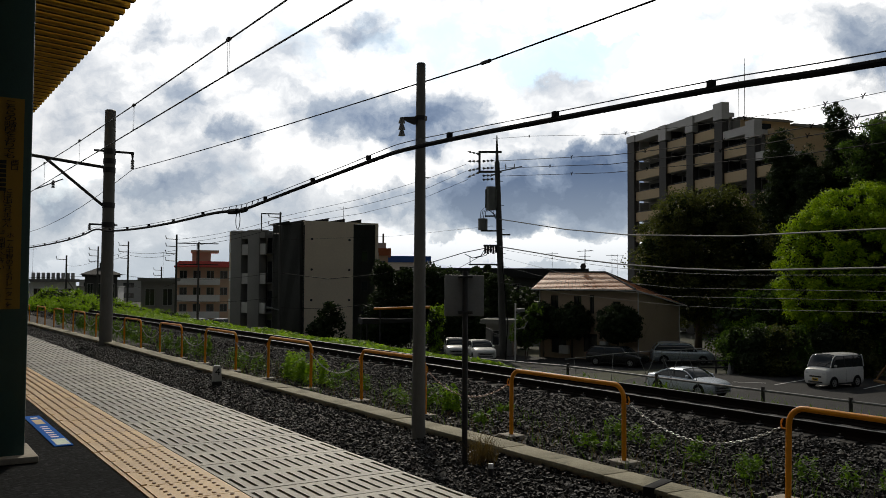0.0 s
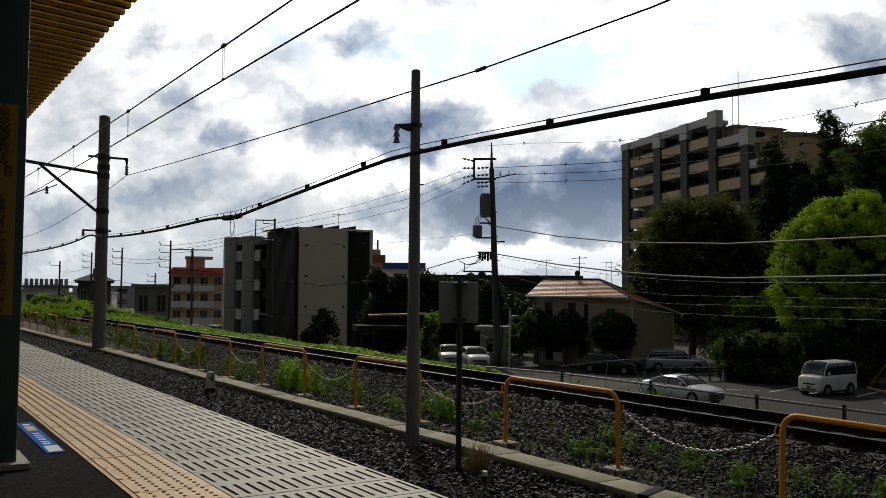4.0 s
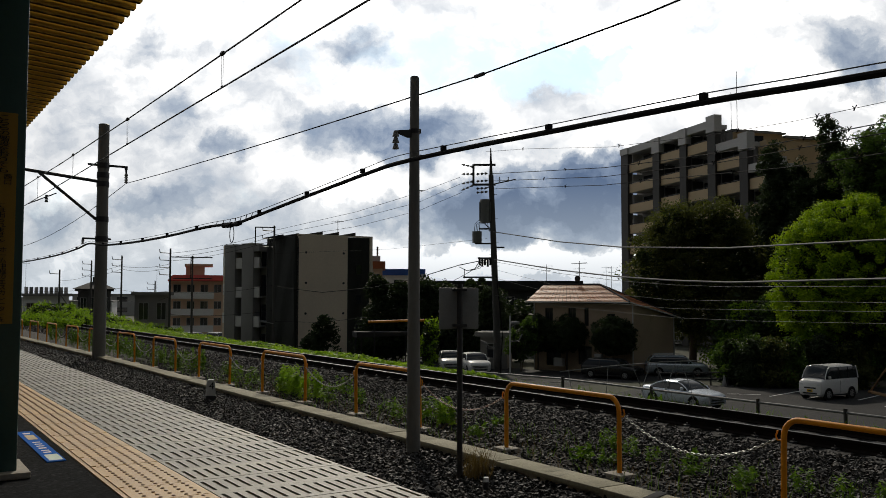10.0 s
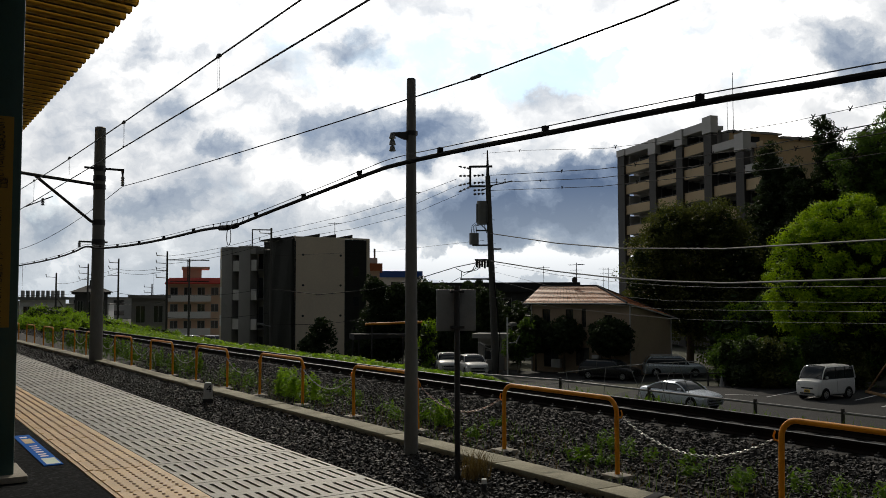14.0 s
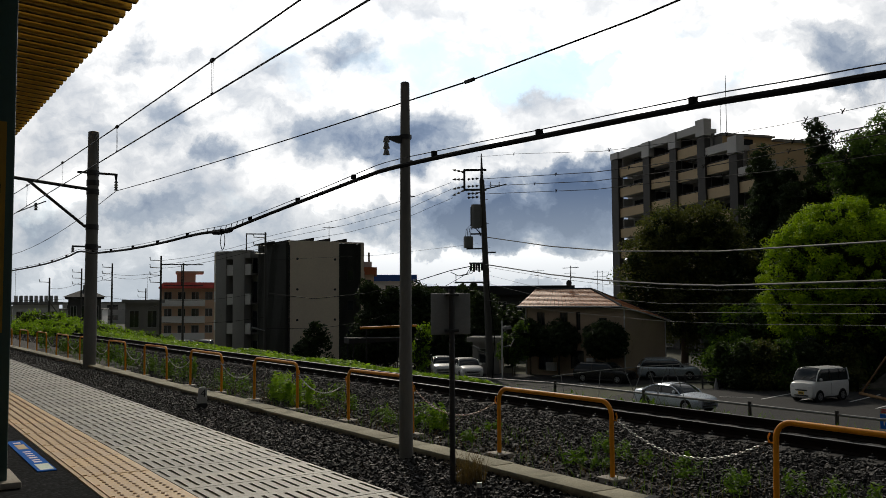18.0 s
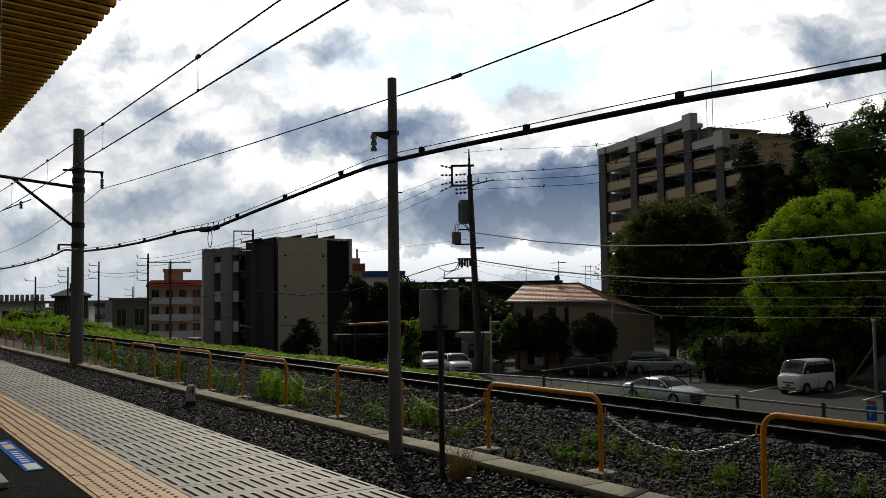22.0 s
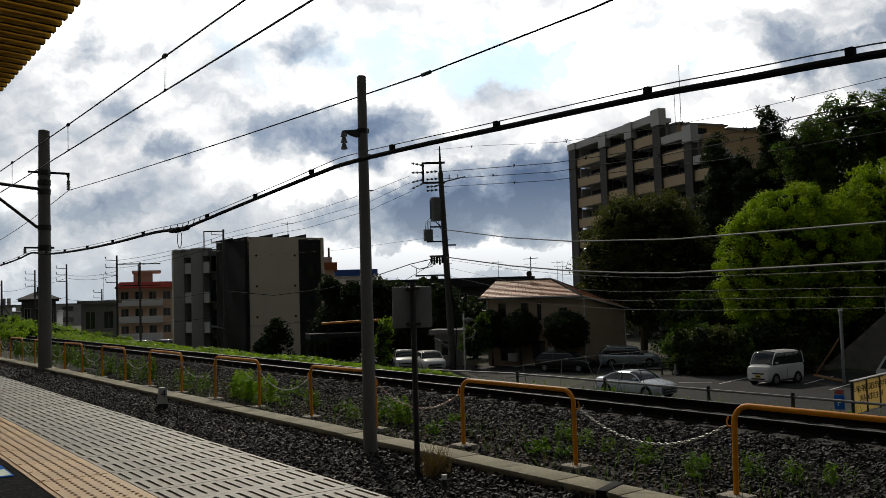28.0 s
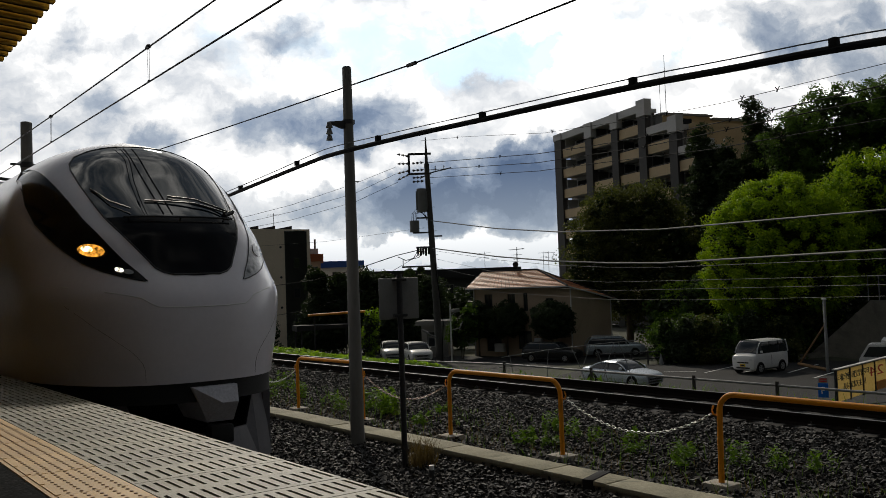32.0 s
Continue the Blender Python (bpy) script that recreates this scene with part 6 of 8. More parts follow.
for k, z in enumerate((15.6, 15.05, 14.5, 14.2)):
    part("insulator", small_insulator(Mesh(), (-1.45, 0, z), (-2.35, 0.3, z + 0.25 - 0.2 * k), 0.10), INSUL, pole)
    part("insulator", small_insulator(Mesh(), (-1.2, 0, z - 0.55), (-0.3, -0.05, z - 0.5)), IRON, pole)
for x in (0.55, 1.2):
    part("insulator", small_insulator(Mesh(), (x, 0.05, 14.45), (x, 0.05, 14.85), 0.06), INSUL, pole)
part("transformer", Mesh().tube([(-0.55, -0.1, 11.35), (-0.55, -0.1, 11.45), (-0.55, -0.1, 13.0), (-0.55, -0.1, 13.1)], 0.38, 18), TANK, pole, "grey cylindrical transformer tank")
part("tank_fin", Mesh().box(-0.98, -0.9, -0.3, 0.1, 11.5, 12.9).box(-0.2, -0.12, -0.3, 0.1, 11.5, 12.9), TANK, pole)
part("transformer", Mesh().tube([(-1.15, -0.1, 9.85), (-1.15, -0.1, 9.95), (-1.15, -0.1, 10.6), (-1.15, -0.1, 10.7)], 0.36, 18), TANK, pole, "smaller grey transformer tank")
for x0, x1, z in ((-1.3, 0.1, 9.74), (-1.0, 0.1, 10.85), (0.2, 0.9, 9.45)):
    part("bracket", Mesh().box(x0, x1, -0.06, 0.06, z, z + 0.11), IRON, pole)
for k in range(4):
    part("lead", Mesh().tube([(-1.35 + 0.12 * k, -0.1, 10.7), (-1.3 + 0.12 * k, -0.1, 11.25), (-1.0 + 0.2 * k, -0.1, 11.55 - 0.06 * k), (-0.2, 0, 11.0 - 0.1 * k)], 0.022, 5), RUBBER, pole)
part("cable_rack", Mesh().box(-1.1, 0.3, -0.06, 0.06, 8.62, 8.76), IRON, pole)
for k in range(5):
    part("cable_closure", Mesh().tube([(-0.95 + 0.2 * k, -0.1, 8.62), (-0.95 + 0.2 * k, -0.1, 8.15 - 0.1 * (k % 2))], 0.085, 8), RUBBER, pole)
part("lead", Mesh().tube([(-0.9, -0.1, 8.6), (-1.3, -0.1, 7.9), (-1.9, -0.1, 7.75), (-2.5, -0.1, 8.05)], 0.03, 5).tube([(-0.7, -0.1, 8.6), (-1.1, -0.1, 8.0), (-1.7, -0.1, 7.75)], 0.025, 5).tube([(-0.5, -0.1, 8.6), (-0.9, -0.1, 7.95), (-1.5, -0.1, 7.8)], 0.025, 5), RUBBER, pole)
part("cross_arm", Mesh().box(-2.2, 0.2, -0.06, 0.06, 7.2, 7.32).tube([(-2.1, 0, 7.2), (-2.1, 0, 7.85)], 0.03, 5), IRON, pole)
part("street_light", Mesh().tube([(0.2, -0.15, 2.0), (-0.25, -0.4, 2.15), (-0.5, -0.5, 2.35)], 0.04, 6).tube([(-0.45, -0.5, 2.32), (-0.85, -0.6, 2.55)], 0.10, 8, r1=0.07), SIGNGREY, pole)
for k in range(14):
    part("step_bolt", Mesh().tube([(0, 0, 0), (0.38 if k % 2 else -0.38, 0, 0)], 0.018, 5), IRON, pole, at=(0.42 - 0.035 * k, 0, 1.8 + 0.9 * k))
part("drop_cable", Mesh().tube([(0.3, -0.2, 7.4), (0.55, -0.25, 5.0), (0.75, -0.3, 3.0), (0.55, -0.28, -0.1)], 0.035, 5), RUBBER, pole)

for pts, r in (([(39.21, 54.47, 12.08), (37.2, 46.82, 11.03), (34.32, 35.8, 9.3), (31.86, 26.44, 8.3), (30.57, 21.48, 7.92), (29.5, 17.41, 7.74)], 0.012),
               ([(38.93, 53.42, 10.23), (34.51, 36.55, 8.24), (33.11, 31.19, 7.78), (31.18, 23.81, 7.25), (29.5, 17.42, 7.02)], 0.022),
               ([(38.93, 53.42, 9.68), (34.51, 36.55, 7.73), (31.87, 26.45, 6.99), (29.51, 17.43, 6.65)], 0.02),
               ([(38.93, 53.41, 9.08), (34.51, 36.55, 7.25), (33.04, 30.94, 6.84), (30.74, 22.14, 6.15), (29.51, 17.44, 5.95)], 0.018)):
    end = Vector(pts[-1]) + (Vector(pts[-1]) - Vector(pts[-2])) * 1.2
    ob = thing("power_line", (0, 0, 0), "dark bare power line with small spacers", "wire", "town wires")
    part("strand", Mesh().tube(pts + [end], r, 5), RUBBER, ob)
    for k, t in enumerate((0.18, 0.42, 0.66, 0.86, 0.95)):
        i = min(int(t * (len(pts) - 1)), len(pts) - 2)
        c = Vector(pts[i]).lerp(Vector(pts[i + 1]), t * (len(pts) - 1) - i)
        part("spacer", Mesh().tube([c + Vector((-0.02, -0.10, 0.10)), c, c + Vector((0.02, 0.10, 0.11))], 0.022, 5).tube([c + Vector((0, 0.04, -0.08)), c], 0.028, 5), RUBBER, ob)
for pts, r in (([(38.8, 52.94, 5.8), (35.98, 42.16, 4.39), (34.04, 34.74, 3.64), (31.67, 25.71, 3.1), (29.52, 17.5, 2.93)], 0.035),
               ([(38.77, 52.81, 3.73), (35.98, 42.16, 2.62), (34.2, 35.34, 2.06), (32.8, 30.01, 1.75), (31.68, 25.72, 1.58), (29.53, 17.52, 1.57)], 0.04),
               ([(38.77, 52.8, 3.56), (35.98, 42.16, 2.41), (34.2, 35.34, 1.84), (32.8, 30.01, 1.53), (31.68, 25.73, 1.38), (29.53, 17.52, 1.31)], 0.011),
               ([(38.74, 52.69, 2.97), (35.98, 42.16, 1.6), (34.2, 35.34, 1.07), (32.8, 30.02, 0.79), (29.53, 17.53, 0.74)], 0.009),
               ([(38.74, 52.68, 2.34), (35.98, 42.16, 1.07), (34.2, 35.35, 0.57), (32.8, 30.02, 0.37), (29.53, 17.54, 0.42)], 0.009),
               ([(38.74, 52.67, 1.08), (35.98, 42.16, 0.37), (32.8, 30.02, -0.07), (31.2, 23.9, -0.08), (29.54, 17.55, 0.01)], 0.008),
               ([(38.75, 53.71, 3.76), (37.87, 56.2, 3.38), (36.41, 60.27, 2.41), (34.89, 64.55, 1.7), (32.89, 70.15, 1.32), (30.93, 75.64, 1.83)], 0.035),
               ([(38.8, 53.57, 3.63), (36.42, 60.25, 0.51), (34.68, 65.11, -0.75), (32.9, 70.11, -1.29), (30.87, 75.8, -1.32)], 0.02),
               ([(37.91, 56.09, 10.2), (36.53, 59.94, 9.29), (34.21, 66.44, 8.13), (30.82, 75.95, 7.02)], 0.016),
               ([(37.91, 56.08, 9.67), (36.53, 59.93, 8.52), (34.21, 66.43, 7.55), (30.82, 75.95, 6.61)], 0.016),
               ([(37.96, 55.93, 9.0), (36.53, 59.93, 7.84), (34.22, 66.42, 6.88), (30.82, 75.94, 6.19)], 0.016),
               ([(38.75, 53.72, 5.33), (35.5, 62.82, 4.85), (34.23, 66.4, 4.86), (30.83, 75.91, 4.89)], 0.01)):
    strand("town_cable", pts + ([Vector(pts[-1]) + (Vector(pts[-1]) - Vector(pts[-2])) * 1.2] if pts[-1][1] < 20 else []), r, SPAN if pts[-1][1] < 20 else RUBBER, "slack cable strung between utility poles", "town wires", 5)
for a, b, sag in (((30.77, 76.1, 6.9), (25.67, 91.5, 5.4), 0.3), ((30.77, 76.1, 6.5), (25.67, 91.5, 5.0), 0.3), ((30.77, 76.1, 6.1), (25.67, 91.5, 4.6), 0.3), ((25.69, 91.5, 4.3), (24.54, 106.6, 4.44), 0.25), ((25.69, 91.5, 3.9), (24.55, 106.6, 4.1), 0.3),
                  ((24.5, 107, 4.7), (23.2, 117.6, 4.1), 0.2), ((24.5, 107, 4.2), (23.2, 117.6, 3.6), 0.2), ((23.2, 117.6, 3.8), (17.95, 108.5, 2.8), 0.3), ((24.5, 107, 1.9), (8, 110, 1.4), 0.2), ((25.7, 91.5, 1.5), (24.5, 107, 1.7), 0.2), ((25.7, 91.5, 0.9), (35, 150, 0.5), 0.6), ((30.8, 76, 2.0), (25.7, 91.5, 1.4), 0.35), ((30.8, 76, -0.3), (25.7, 91.5, -0.9), 0.3)):
    strand("town_cable", sagged(a, b, sag, 8), 0.018, RUBBER, "slack cable strung between utility poles", "town wires", 5)


def town_pole(x, y, top, arms, label="slim dark utility pole with short arms", side=-1):
    base = ground_z(x, y)
    ob = thing("utility_pole", along((x, y), (x + y / 100, y - x / 100), base), label, "utility pole")
    h = top - base
    part("post", Mesh().tube([(0, 0, -0.3), (0, 0, h)], 0.15, 10, r1=0.09), TOWNPOLE, ob)
    for k in range(arms):
        z = h - 0.5 - 0.75 * k
        part("cross_arm", Mesh().tube([(0, 0, z), (side * 1.0, 0, z + 0.05)], 0.04, 5), IRON, ob)
        part("insulator", small_insulator(Mesh(), (side * 1.0, 0, z), (side * 1.1, 0, z + 0.4), 0.07), INSUL, ob)
    return ob


P = town_pole(30.8, 76.0, 7.45, 3, "grey utility pole before the apartment block")
part("cross_arm", Mesh().box(-1.7, 0.1, -0.05, 0.05, 12.15, 12.25).box(-1.75, -1.65, -0.05, 0.05, 10.6, 12.25), IRON, P)
part("street_light", Mesh().tube([(0, -0.1, 3.4), (-0.9, -0.3, 3.6)], 0.05, 6).tube([(-0.6, -0.3, 3.55), (-1.15, -0.4, 3.65)], 0.1, 7), SIGNGREY, P)
P = town_pole(25.7, 91.4, 5.9, 4)
part("cross_arm", Mesh().box(0.1, 4.2, -0.05, 0.05, 10.1, 10.2).box(0.3, 4.2, -0.05, 0.05, 7.9, 8.0).box(2.0, 2.1, -0.05, 0.05, 8.0, 10.1), IRON, P)
town_pole(29.3, 95.6, 5.4, 0)
town_pole(24.5, 107.2, 5.75, 3)
town_pole(23.2, 117.7, 5.5, 3)
P = town_pole(17.95, 108.5, 4.0, 1)
part("stay", Mesh().tube([(0, 0, 6.0), (4.0, 0, 0)], 0.07, 6), POLE, P)
town_pole(21.0, 130.0, 1.9, 1)
town_pole(33.9, 128.0, 3.2, 2)
for x, y, z, h in ((12.6, 150, 2.2, 3.4), (20.2, 152, 2.2, 4.6), (44, 165, 1.6, 5), (63, 76, 2.7, 1.9), (66, 74, 2.7, 1.6), (69, 72, 2.2, 2.2), (72, 76, 2.2, 2.4), (76, 72, 2.2, 2.6), (79, 70, 2.2, 1.8)):
    ob = thing("roof_aerial", (x, y, z), "thin television aerial on a far roof", "aerial", "roof aerials")
    part("mast", Mesh().tube([(0, 0, -6), (0, 0, h)], 0.022, 5), IRON, ob)
    part("crossbars", Mesh().tube([(-0.7, 0.2, h - 0.2), (0.7, -0.2, h - 0.15)], 0.018, 4).tube([(-0.4, 0.1, h - 0.7), (0.5, -0.1, h - 0.65)], 0.018, 4), IRON, ob)

lamp = thing("lane_lamp", (39.9, 52.4, -4.8), "white post with two small lamps beside the lane", "lamp")
part("lamp_post", Mesh().tube([(0, 0, 0), (0, 0, 4.35)], 0.06, 8), WHITE, lamp)
part("lamp_head", Mesh().box(0.15, 0.65, -0.35, 0.1, 3.7, 3.95, 0.04).tube([(0, 0, 3.5), (0.5, -0.2, 3.75)], 0.03, 5), SIGNGREY, lamp)
part("lamp_head", Mesh().tube([(0, 0, 2.4), (0.6, -0.3, 2.5), (0.85, -0.4, 3.0)], 0.05, 6), SIGNGREY, lamp)

bar = thing("height_bar", (0, 0, 0), "yellow painted height bar over the lane's entry", "barrier")
part("bar", Mesh().tube([(32.9, 61.6, -1.05), (37.4, 60.4, -0.93)], 0.10, 8), ORANGE, bar)
for x, y in ((33.4, 61.47), (36.9, 60.53)):
    part("bar_post", Mesh().tube([(x, y, -4.9), (x, y, -1.0)], 0.06, 8), IRON, bar)
port = thing("carport", along((33.2, 63.6), (37.6, 62.2), -4.9), "low grey carport beside the lane", "carport")
part("port_roof", Mesh().slab([(-0.3, 2.55), (4.9, 2.75), (4.9, 2.95), (-0.3, 3.0)], -0.4, 2.0), DARKROOF, port)
for x in (0.1, 4.4):
    for y in (0.0, 2.8):
        part("port_post", Mesh().box(x, x + 0.1, y, y + 0.1, 0, 2.6), IRON, port)

# ---- fence on the bank, pipe frames below it ----
fence = thing("pipe_fence", (14.6, 0, 0), "low grey pipe fence along the top of the bank", "fence")
part("pipe_rail", Mesh().tube([(0, -6, -1.16), (0, 17.1, -1.15), (0, 21, -1.25), (0.3, 30, -1.6)], 0.024, 8), SPAN, fence)
for y in (2.5, 6.2, 9.35, 11.2, 14.0, 17.0, 20.3, 24.5):
    part("fence_post", Mesh().tube([(0, y, -2.2), (0, y, -1.08 if y < 20 else -1.3)], 0.035, 8), TIE, fence)
frame_thing = thing("clothes_rack", (0, 0, 0), "long pale pipe rack on slanting legs beside the lane", "rack")
part("top_pipe", Mesh().tube([(28.57, 33.47, -2.76), (30.3, 31.91, -2.45), (32.0, 30.2, -2.22), (33.4, 28.9, -2.1)], 0.024, 6), SIGNGREY, frame_thing)
for x, y, z, dx in ((28.9, 33.2, -2.7, 0.2), (30.3, 31.9, -2.46, -0.1), (31.1, 31.1, -2.35, 0.55), (31.75, 30.45, -2.26, -0.5), (31.9, 30.3, -2.25, 0.5), (32.6, 29.65, -2.18, -0.5), (32.75, 29.5, -2.18, 0.5)):
    part("leg", Mesh().tube([(x, y, z), (x + dx * 0.6, y - dx * 0.6, z - 1.15), (x + dx, y - dx, ground_z(x, y) - 0.05)], 0.017, 5), SIGNGREY, frame_thing)
part("rail_pipe", Mesh().tube([(28.2, 33.8, -3.3), (29.8, 32.3, -3.1)], 0.02, 6), SIGNGREY, frame_thing)

low_fence = thing("lot_fence", (0, 0, 0), "dark low rail fence at the back of the parking lot", "fence")
for z in (-3.7, -4.1):
    part("rail", Mesh().tube([(40.5, 38.2, z), (44.5, 36.3, z)], 0.05, 6), IRON, low_fence)
for k in range(5):
    t = k / 10
    part("post", Mesh().tube([(40.5 + 10 * t, 38.2 - 4.7 * t, -4.7), (40.5 + 10 * t, 38.2 - 4.7 * t, -3.6)], 0.06, 6), IRON, low_fence)
cone = thing("traffic_cone", (43.8, 36.0, -4.5), "small faded traffic cone in the lot", "cone")
part("cone_body", Mesh().tube([(0, 0, 0.0), (0, 0, 0.7)], 0.17, 10, r1=0.03), SIGNGREY, cone)
part("cone_base", Mesh().box(-0.2, 0.2, -0.2, 0.2, -0.02, 0.03), IRON, cone)

# the wall and steel post at the lot's end, the paid-parking signs
OLD_CONCRETE = surf("old_concrete", (0.25, 0.23, 0.19), (0.15, 0.14, 0.115), 1.1, 0.9, bump=0.35, bump_scale=40, fine=0.3, spread=0.1, stain=(0.08, 0.075, 0.06), stain_at=0.55)
wall = thing("retaining_wall", along((49.8, 33.2), (54.6, 24.6), -4.6), "stained concrete retaining wall rising with the slope", "wall", kind="structure")
part("wall_body", Mesh().slab([(-2, 0), (14, 0), (14, 3.7), (6.7, 3.7), (3.2, 0.5), (-2, 0.4)], 0.0, 0.4), OLD_CONCRETE, wall)
part("wall_fence", Mesh().tube([(6.6, 0.2, 3.7), (6.6, 0.2, 5.2), (14, 0.2, 5.2)], 0.04, 5).tube([(7.2, 0.2, 3.7), (7.2, 0.2, 5.2)], 0.04, 5), STEEL, wall)
TIMBER = surf("weathered_timber", (0.34, 0.20, 0.09), (0.24, 0.14, 0.065), 3, 0.8, fine=0.3, stretch=(1, 1, 4))
post = thing("steel_post", (45.24, 25.88, -4.5), "tall grey steel post with a slanting wooden brace", "post")
part("post_body", Mesh().tube([(0, 0, -0.1), (0, 0, 3.91)], 0.085, 10), STEEL, post)
part("post_cap", Mesh().tube([(0, 0, 3.91), (0, 0, 4.00)], 0.12, 10), WHITE, post)
part("brace", Mesh().tube([(0, 0, 2.62), (2.50, 3.20, 0.03)], 0.055, 6), TIMBER, post, "weathered wooden brace")
part("timber", Mesh().tube([(2.50, 3.20, 0.1), (0.25, 0.1, 0.1)], 0.10, 6), TIMBER, post, "pale timber lying on the ground")

board = thing("parking_board", along((29.65, 16.63), (34.87, 17.47), -4.09) @ Matrix.Diagonal((2.2, 1, 0.66, 1)), "yellow paid-parking board seen from behind with mirrored writing", "sign")
W_B = 2.43
part("board_frame", Mesh().box(-0.04, W_B, 0.02, 0.07, 2.28, 2.33).box(-0.04, 0.0, 0.02, 0.07, -1.0, 2.33).box(W_B - 0.04, W_B, 0.02, 0.07, -1.0, 2.33), IRON, board)
for k in range(4):
    part("board_panel", Mesh().box(0.02 + 0.6 * k, 0.59 + 0.6 * k, 0.03, 0.05, 0.62, 2.27), SIGNYELLOW, board)
    part("panel_bar", Mesh().box(-0.02 + 0.6 * k, 0.02 + 0.6 * k, 0.0, 0.06, 0.55, 2.28), BLACK, board)
part("lower_panel", Mesh().box(1.85, 2.4, -0.02, 0.02, 0.62, 1.1), surf("orange_board", (0.55, 0.22, 0.03), (0.45, 0.18, 0.03), 4, 0.6), board)
mirror = Matrix.Diagonal((-1, 1, 1, 1))


def mirrored(text, size, material):
    me = lettering(text, size, material)
    me.transform(mirror)
    me.flip_normals()
    return me


for text, size, x, z, ink in (("時", 0.42, 1.34, 1.85, BLACK), ("間", 0.42, 0.98, 1.85, BLACK), ("貸", 0.42, 0.66, 1.85, BLACK), ("有", 0.42, 0.38, 1.85, BLACK), ("料", 0.42, 0.12, 1.85, BLACK), ("24", 0.78, 1.9, 1.72, REDINK), ("駐", 0.42, 1.16, 1.3, BLACK), ("車", 0.42, 0.8, 1.3, BLACK), ("場", 0.42, 0.48, 1.3, BLACK)):
    part("lettering", mirrored(text, size, ink), None, board, at=(x, 0.027, z))
part("board_roof", Mesh().box(-0.03, 2.6, -0.02, 0.14, 2.335, 2.385), PALE, board)
psign = thing("parking_sign", along((28.6, 16.75), (28.85, 16.2), -4.35) @ Matrix.Diagonal((0.75, 1, 0.82, 1)), "small blue parking sign with a white letter P", "sign")
part("sign_post", Mesh().tube([(0.22, 0.05, -0.2), (0.22, 0.05, 1.75)], 0.03, 8), STEEL, psign)
part("sign_plate", Mesh().box(0.0, 0.44, 0.0, 0.03, 1.15, 1.75, 0.008), BLUE, psign)
part("sign_head", Mesh().box(0.02, 0.42, 0.0, 0.03, 1.77, 1.98, 0.005), SIGNGREY, psign)
part("letter", lettering("P", 0.42, WHITE), None, psign, "white letter", at=(0.22, -0.012, 1.43))
for k in range(2):
    part("writing_bar", Mesh().box(0.06, 0.38, -0.004, -0.001, 1.81 + 0.09 * k, 1.86 + 0.09 * k), REDINK, psign)
truck = thing("parked_truck", along((44.3, 23.6), (46.0, 19.7), -4.47) @ Matrix.Diagonal((0.88, 0.88, 0.86, 1)), "white light truck with a covered load", "truck")
part("cab", Mesh().slab([(0.0, 0.45), (1.75, 0.45), (1.75, 1.80), (1.65, 1.88), (0.62, 1.88), (0.45, 1.80), (0.06, 1.12), (0.0, 1.0)], 0, 1.6), paint("white", (0.8, 0.8, 0.79)), truck)
part("window", Mesh().slab([(0.22, 1.14), (1.55, 1.14), (1.55, 1.74), (0.56, 1.74)], -0.02, 1.62), PANE, truck)
part("windscreen", Mesh().put([(0.05, 0.1, 1.14), (0.05, 1.5, 1.14), (0.43, 1.45, 1.79), (0.43, 0.15, 1.79), (0.10, 0.1, 1.12), (0.10, 1.5, 1.12), (0.48, 1.45, 1.77), (0.48, 0.15, 1.77)], [(0, 1, 2, 3), (7, 6, 5, 4), (0, 4, 5, 1), (2, 6, 7, 3), (1, 5, 6, 2), (3, 7, 4, 0)]), PANE, truck)
part("bed", Mesh().box(1.8, 4.4, 0, 1.6, 0.7, 1.2, 0.03), paint("white", (0.8, 0.8, 0.79)), truck)
load = Mesh()
for k in range(7):
    rr = random.Random(k)
    bm = bmesh.new()
    bmesh.ops.create_icosphere(bm, subdivisions=2, radius=rr.uniform(0.26, 0.4))
    for v in bm.verts:
        v.co *= 1 + 0.25 * noise.noise(v.co * 3 + Vector((k, 0, 0)))
        v.co += Vector((1.5 + 0.35 * k, 0.5 + 0.5 * rr.random(), 1.7 + 0.25 * rr.random()))
    load.take(bm)
part("load", load, WHITE, truck, "white bundled cover", smooth=80)
for x in (0.75, 3.7):
    for y in (0.0, 1.45):
        part("wheel", Mesh().tube([(x, y, 0.3), (x, y + 0.15, 0.3)], 0.3, 14), RUBBER, truck)

# ---- weeds ----


def weed_mesh(name, stems, height, spread, leaf, per, seed, green):
    """Upright leafy stems in one clump."""
    rr = np.random.default_rng(seed)
    places = []
    for _ in range(stems):
        a, r = rr.uniform(0, 6.3), spread * rr.random() ** 0.6
        h = height * rr.uniform(0.55, 1.0)
        lean = rr.normal(0, 0.10, 2)
        t = np.linspace(0.12, 1, per)
        w = leaf * (1.25 - 0.7 * t)
        ang = rr.uniform(0, 6.3, per)
        places.append(np.stack([r * math.cos(a) + lean[0] * t * h + w * np.cos(ang), r * math.sin(a) + lean[1] * t * h + w * np.sin(ang), h * t], 1))
    return leaves(name, np.concatenate(places), leaf, green, 1.3, 2.4)


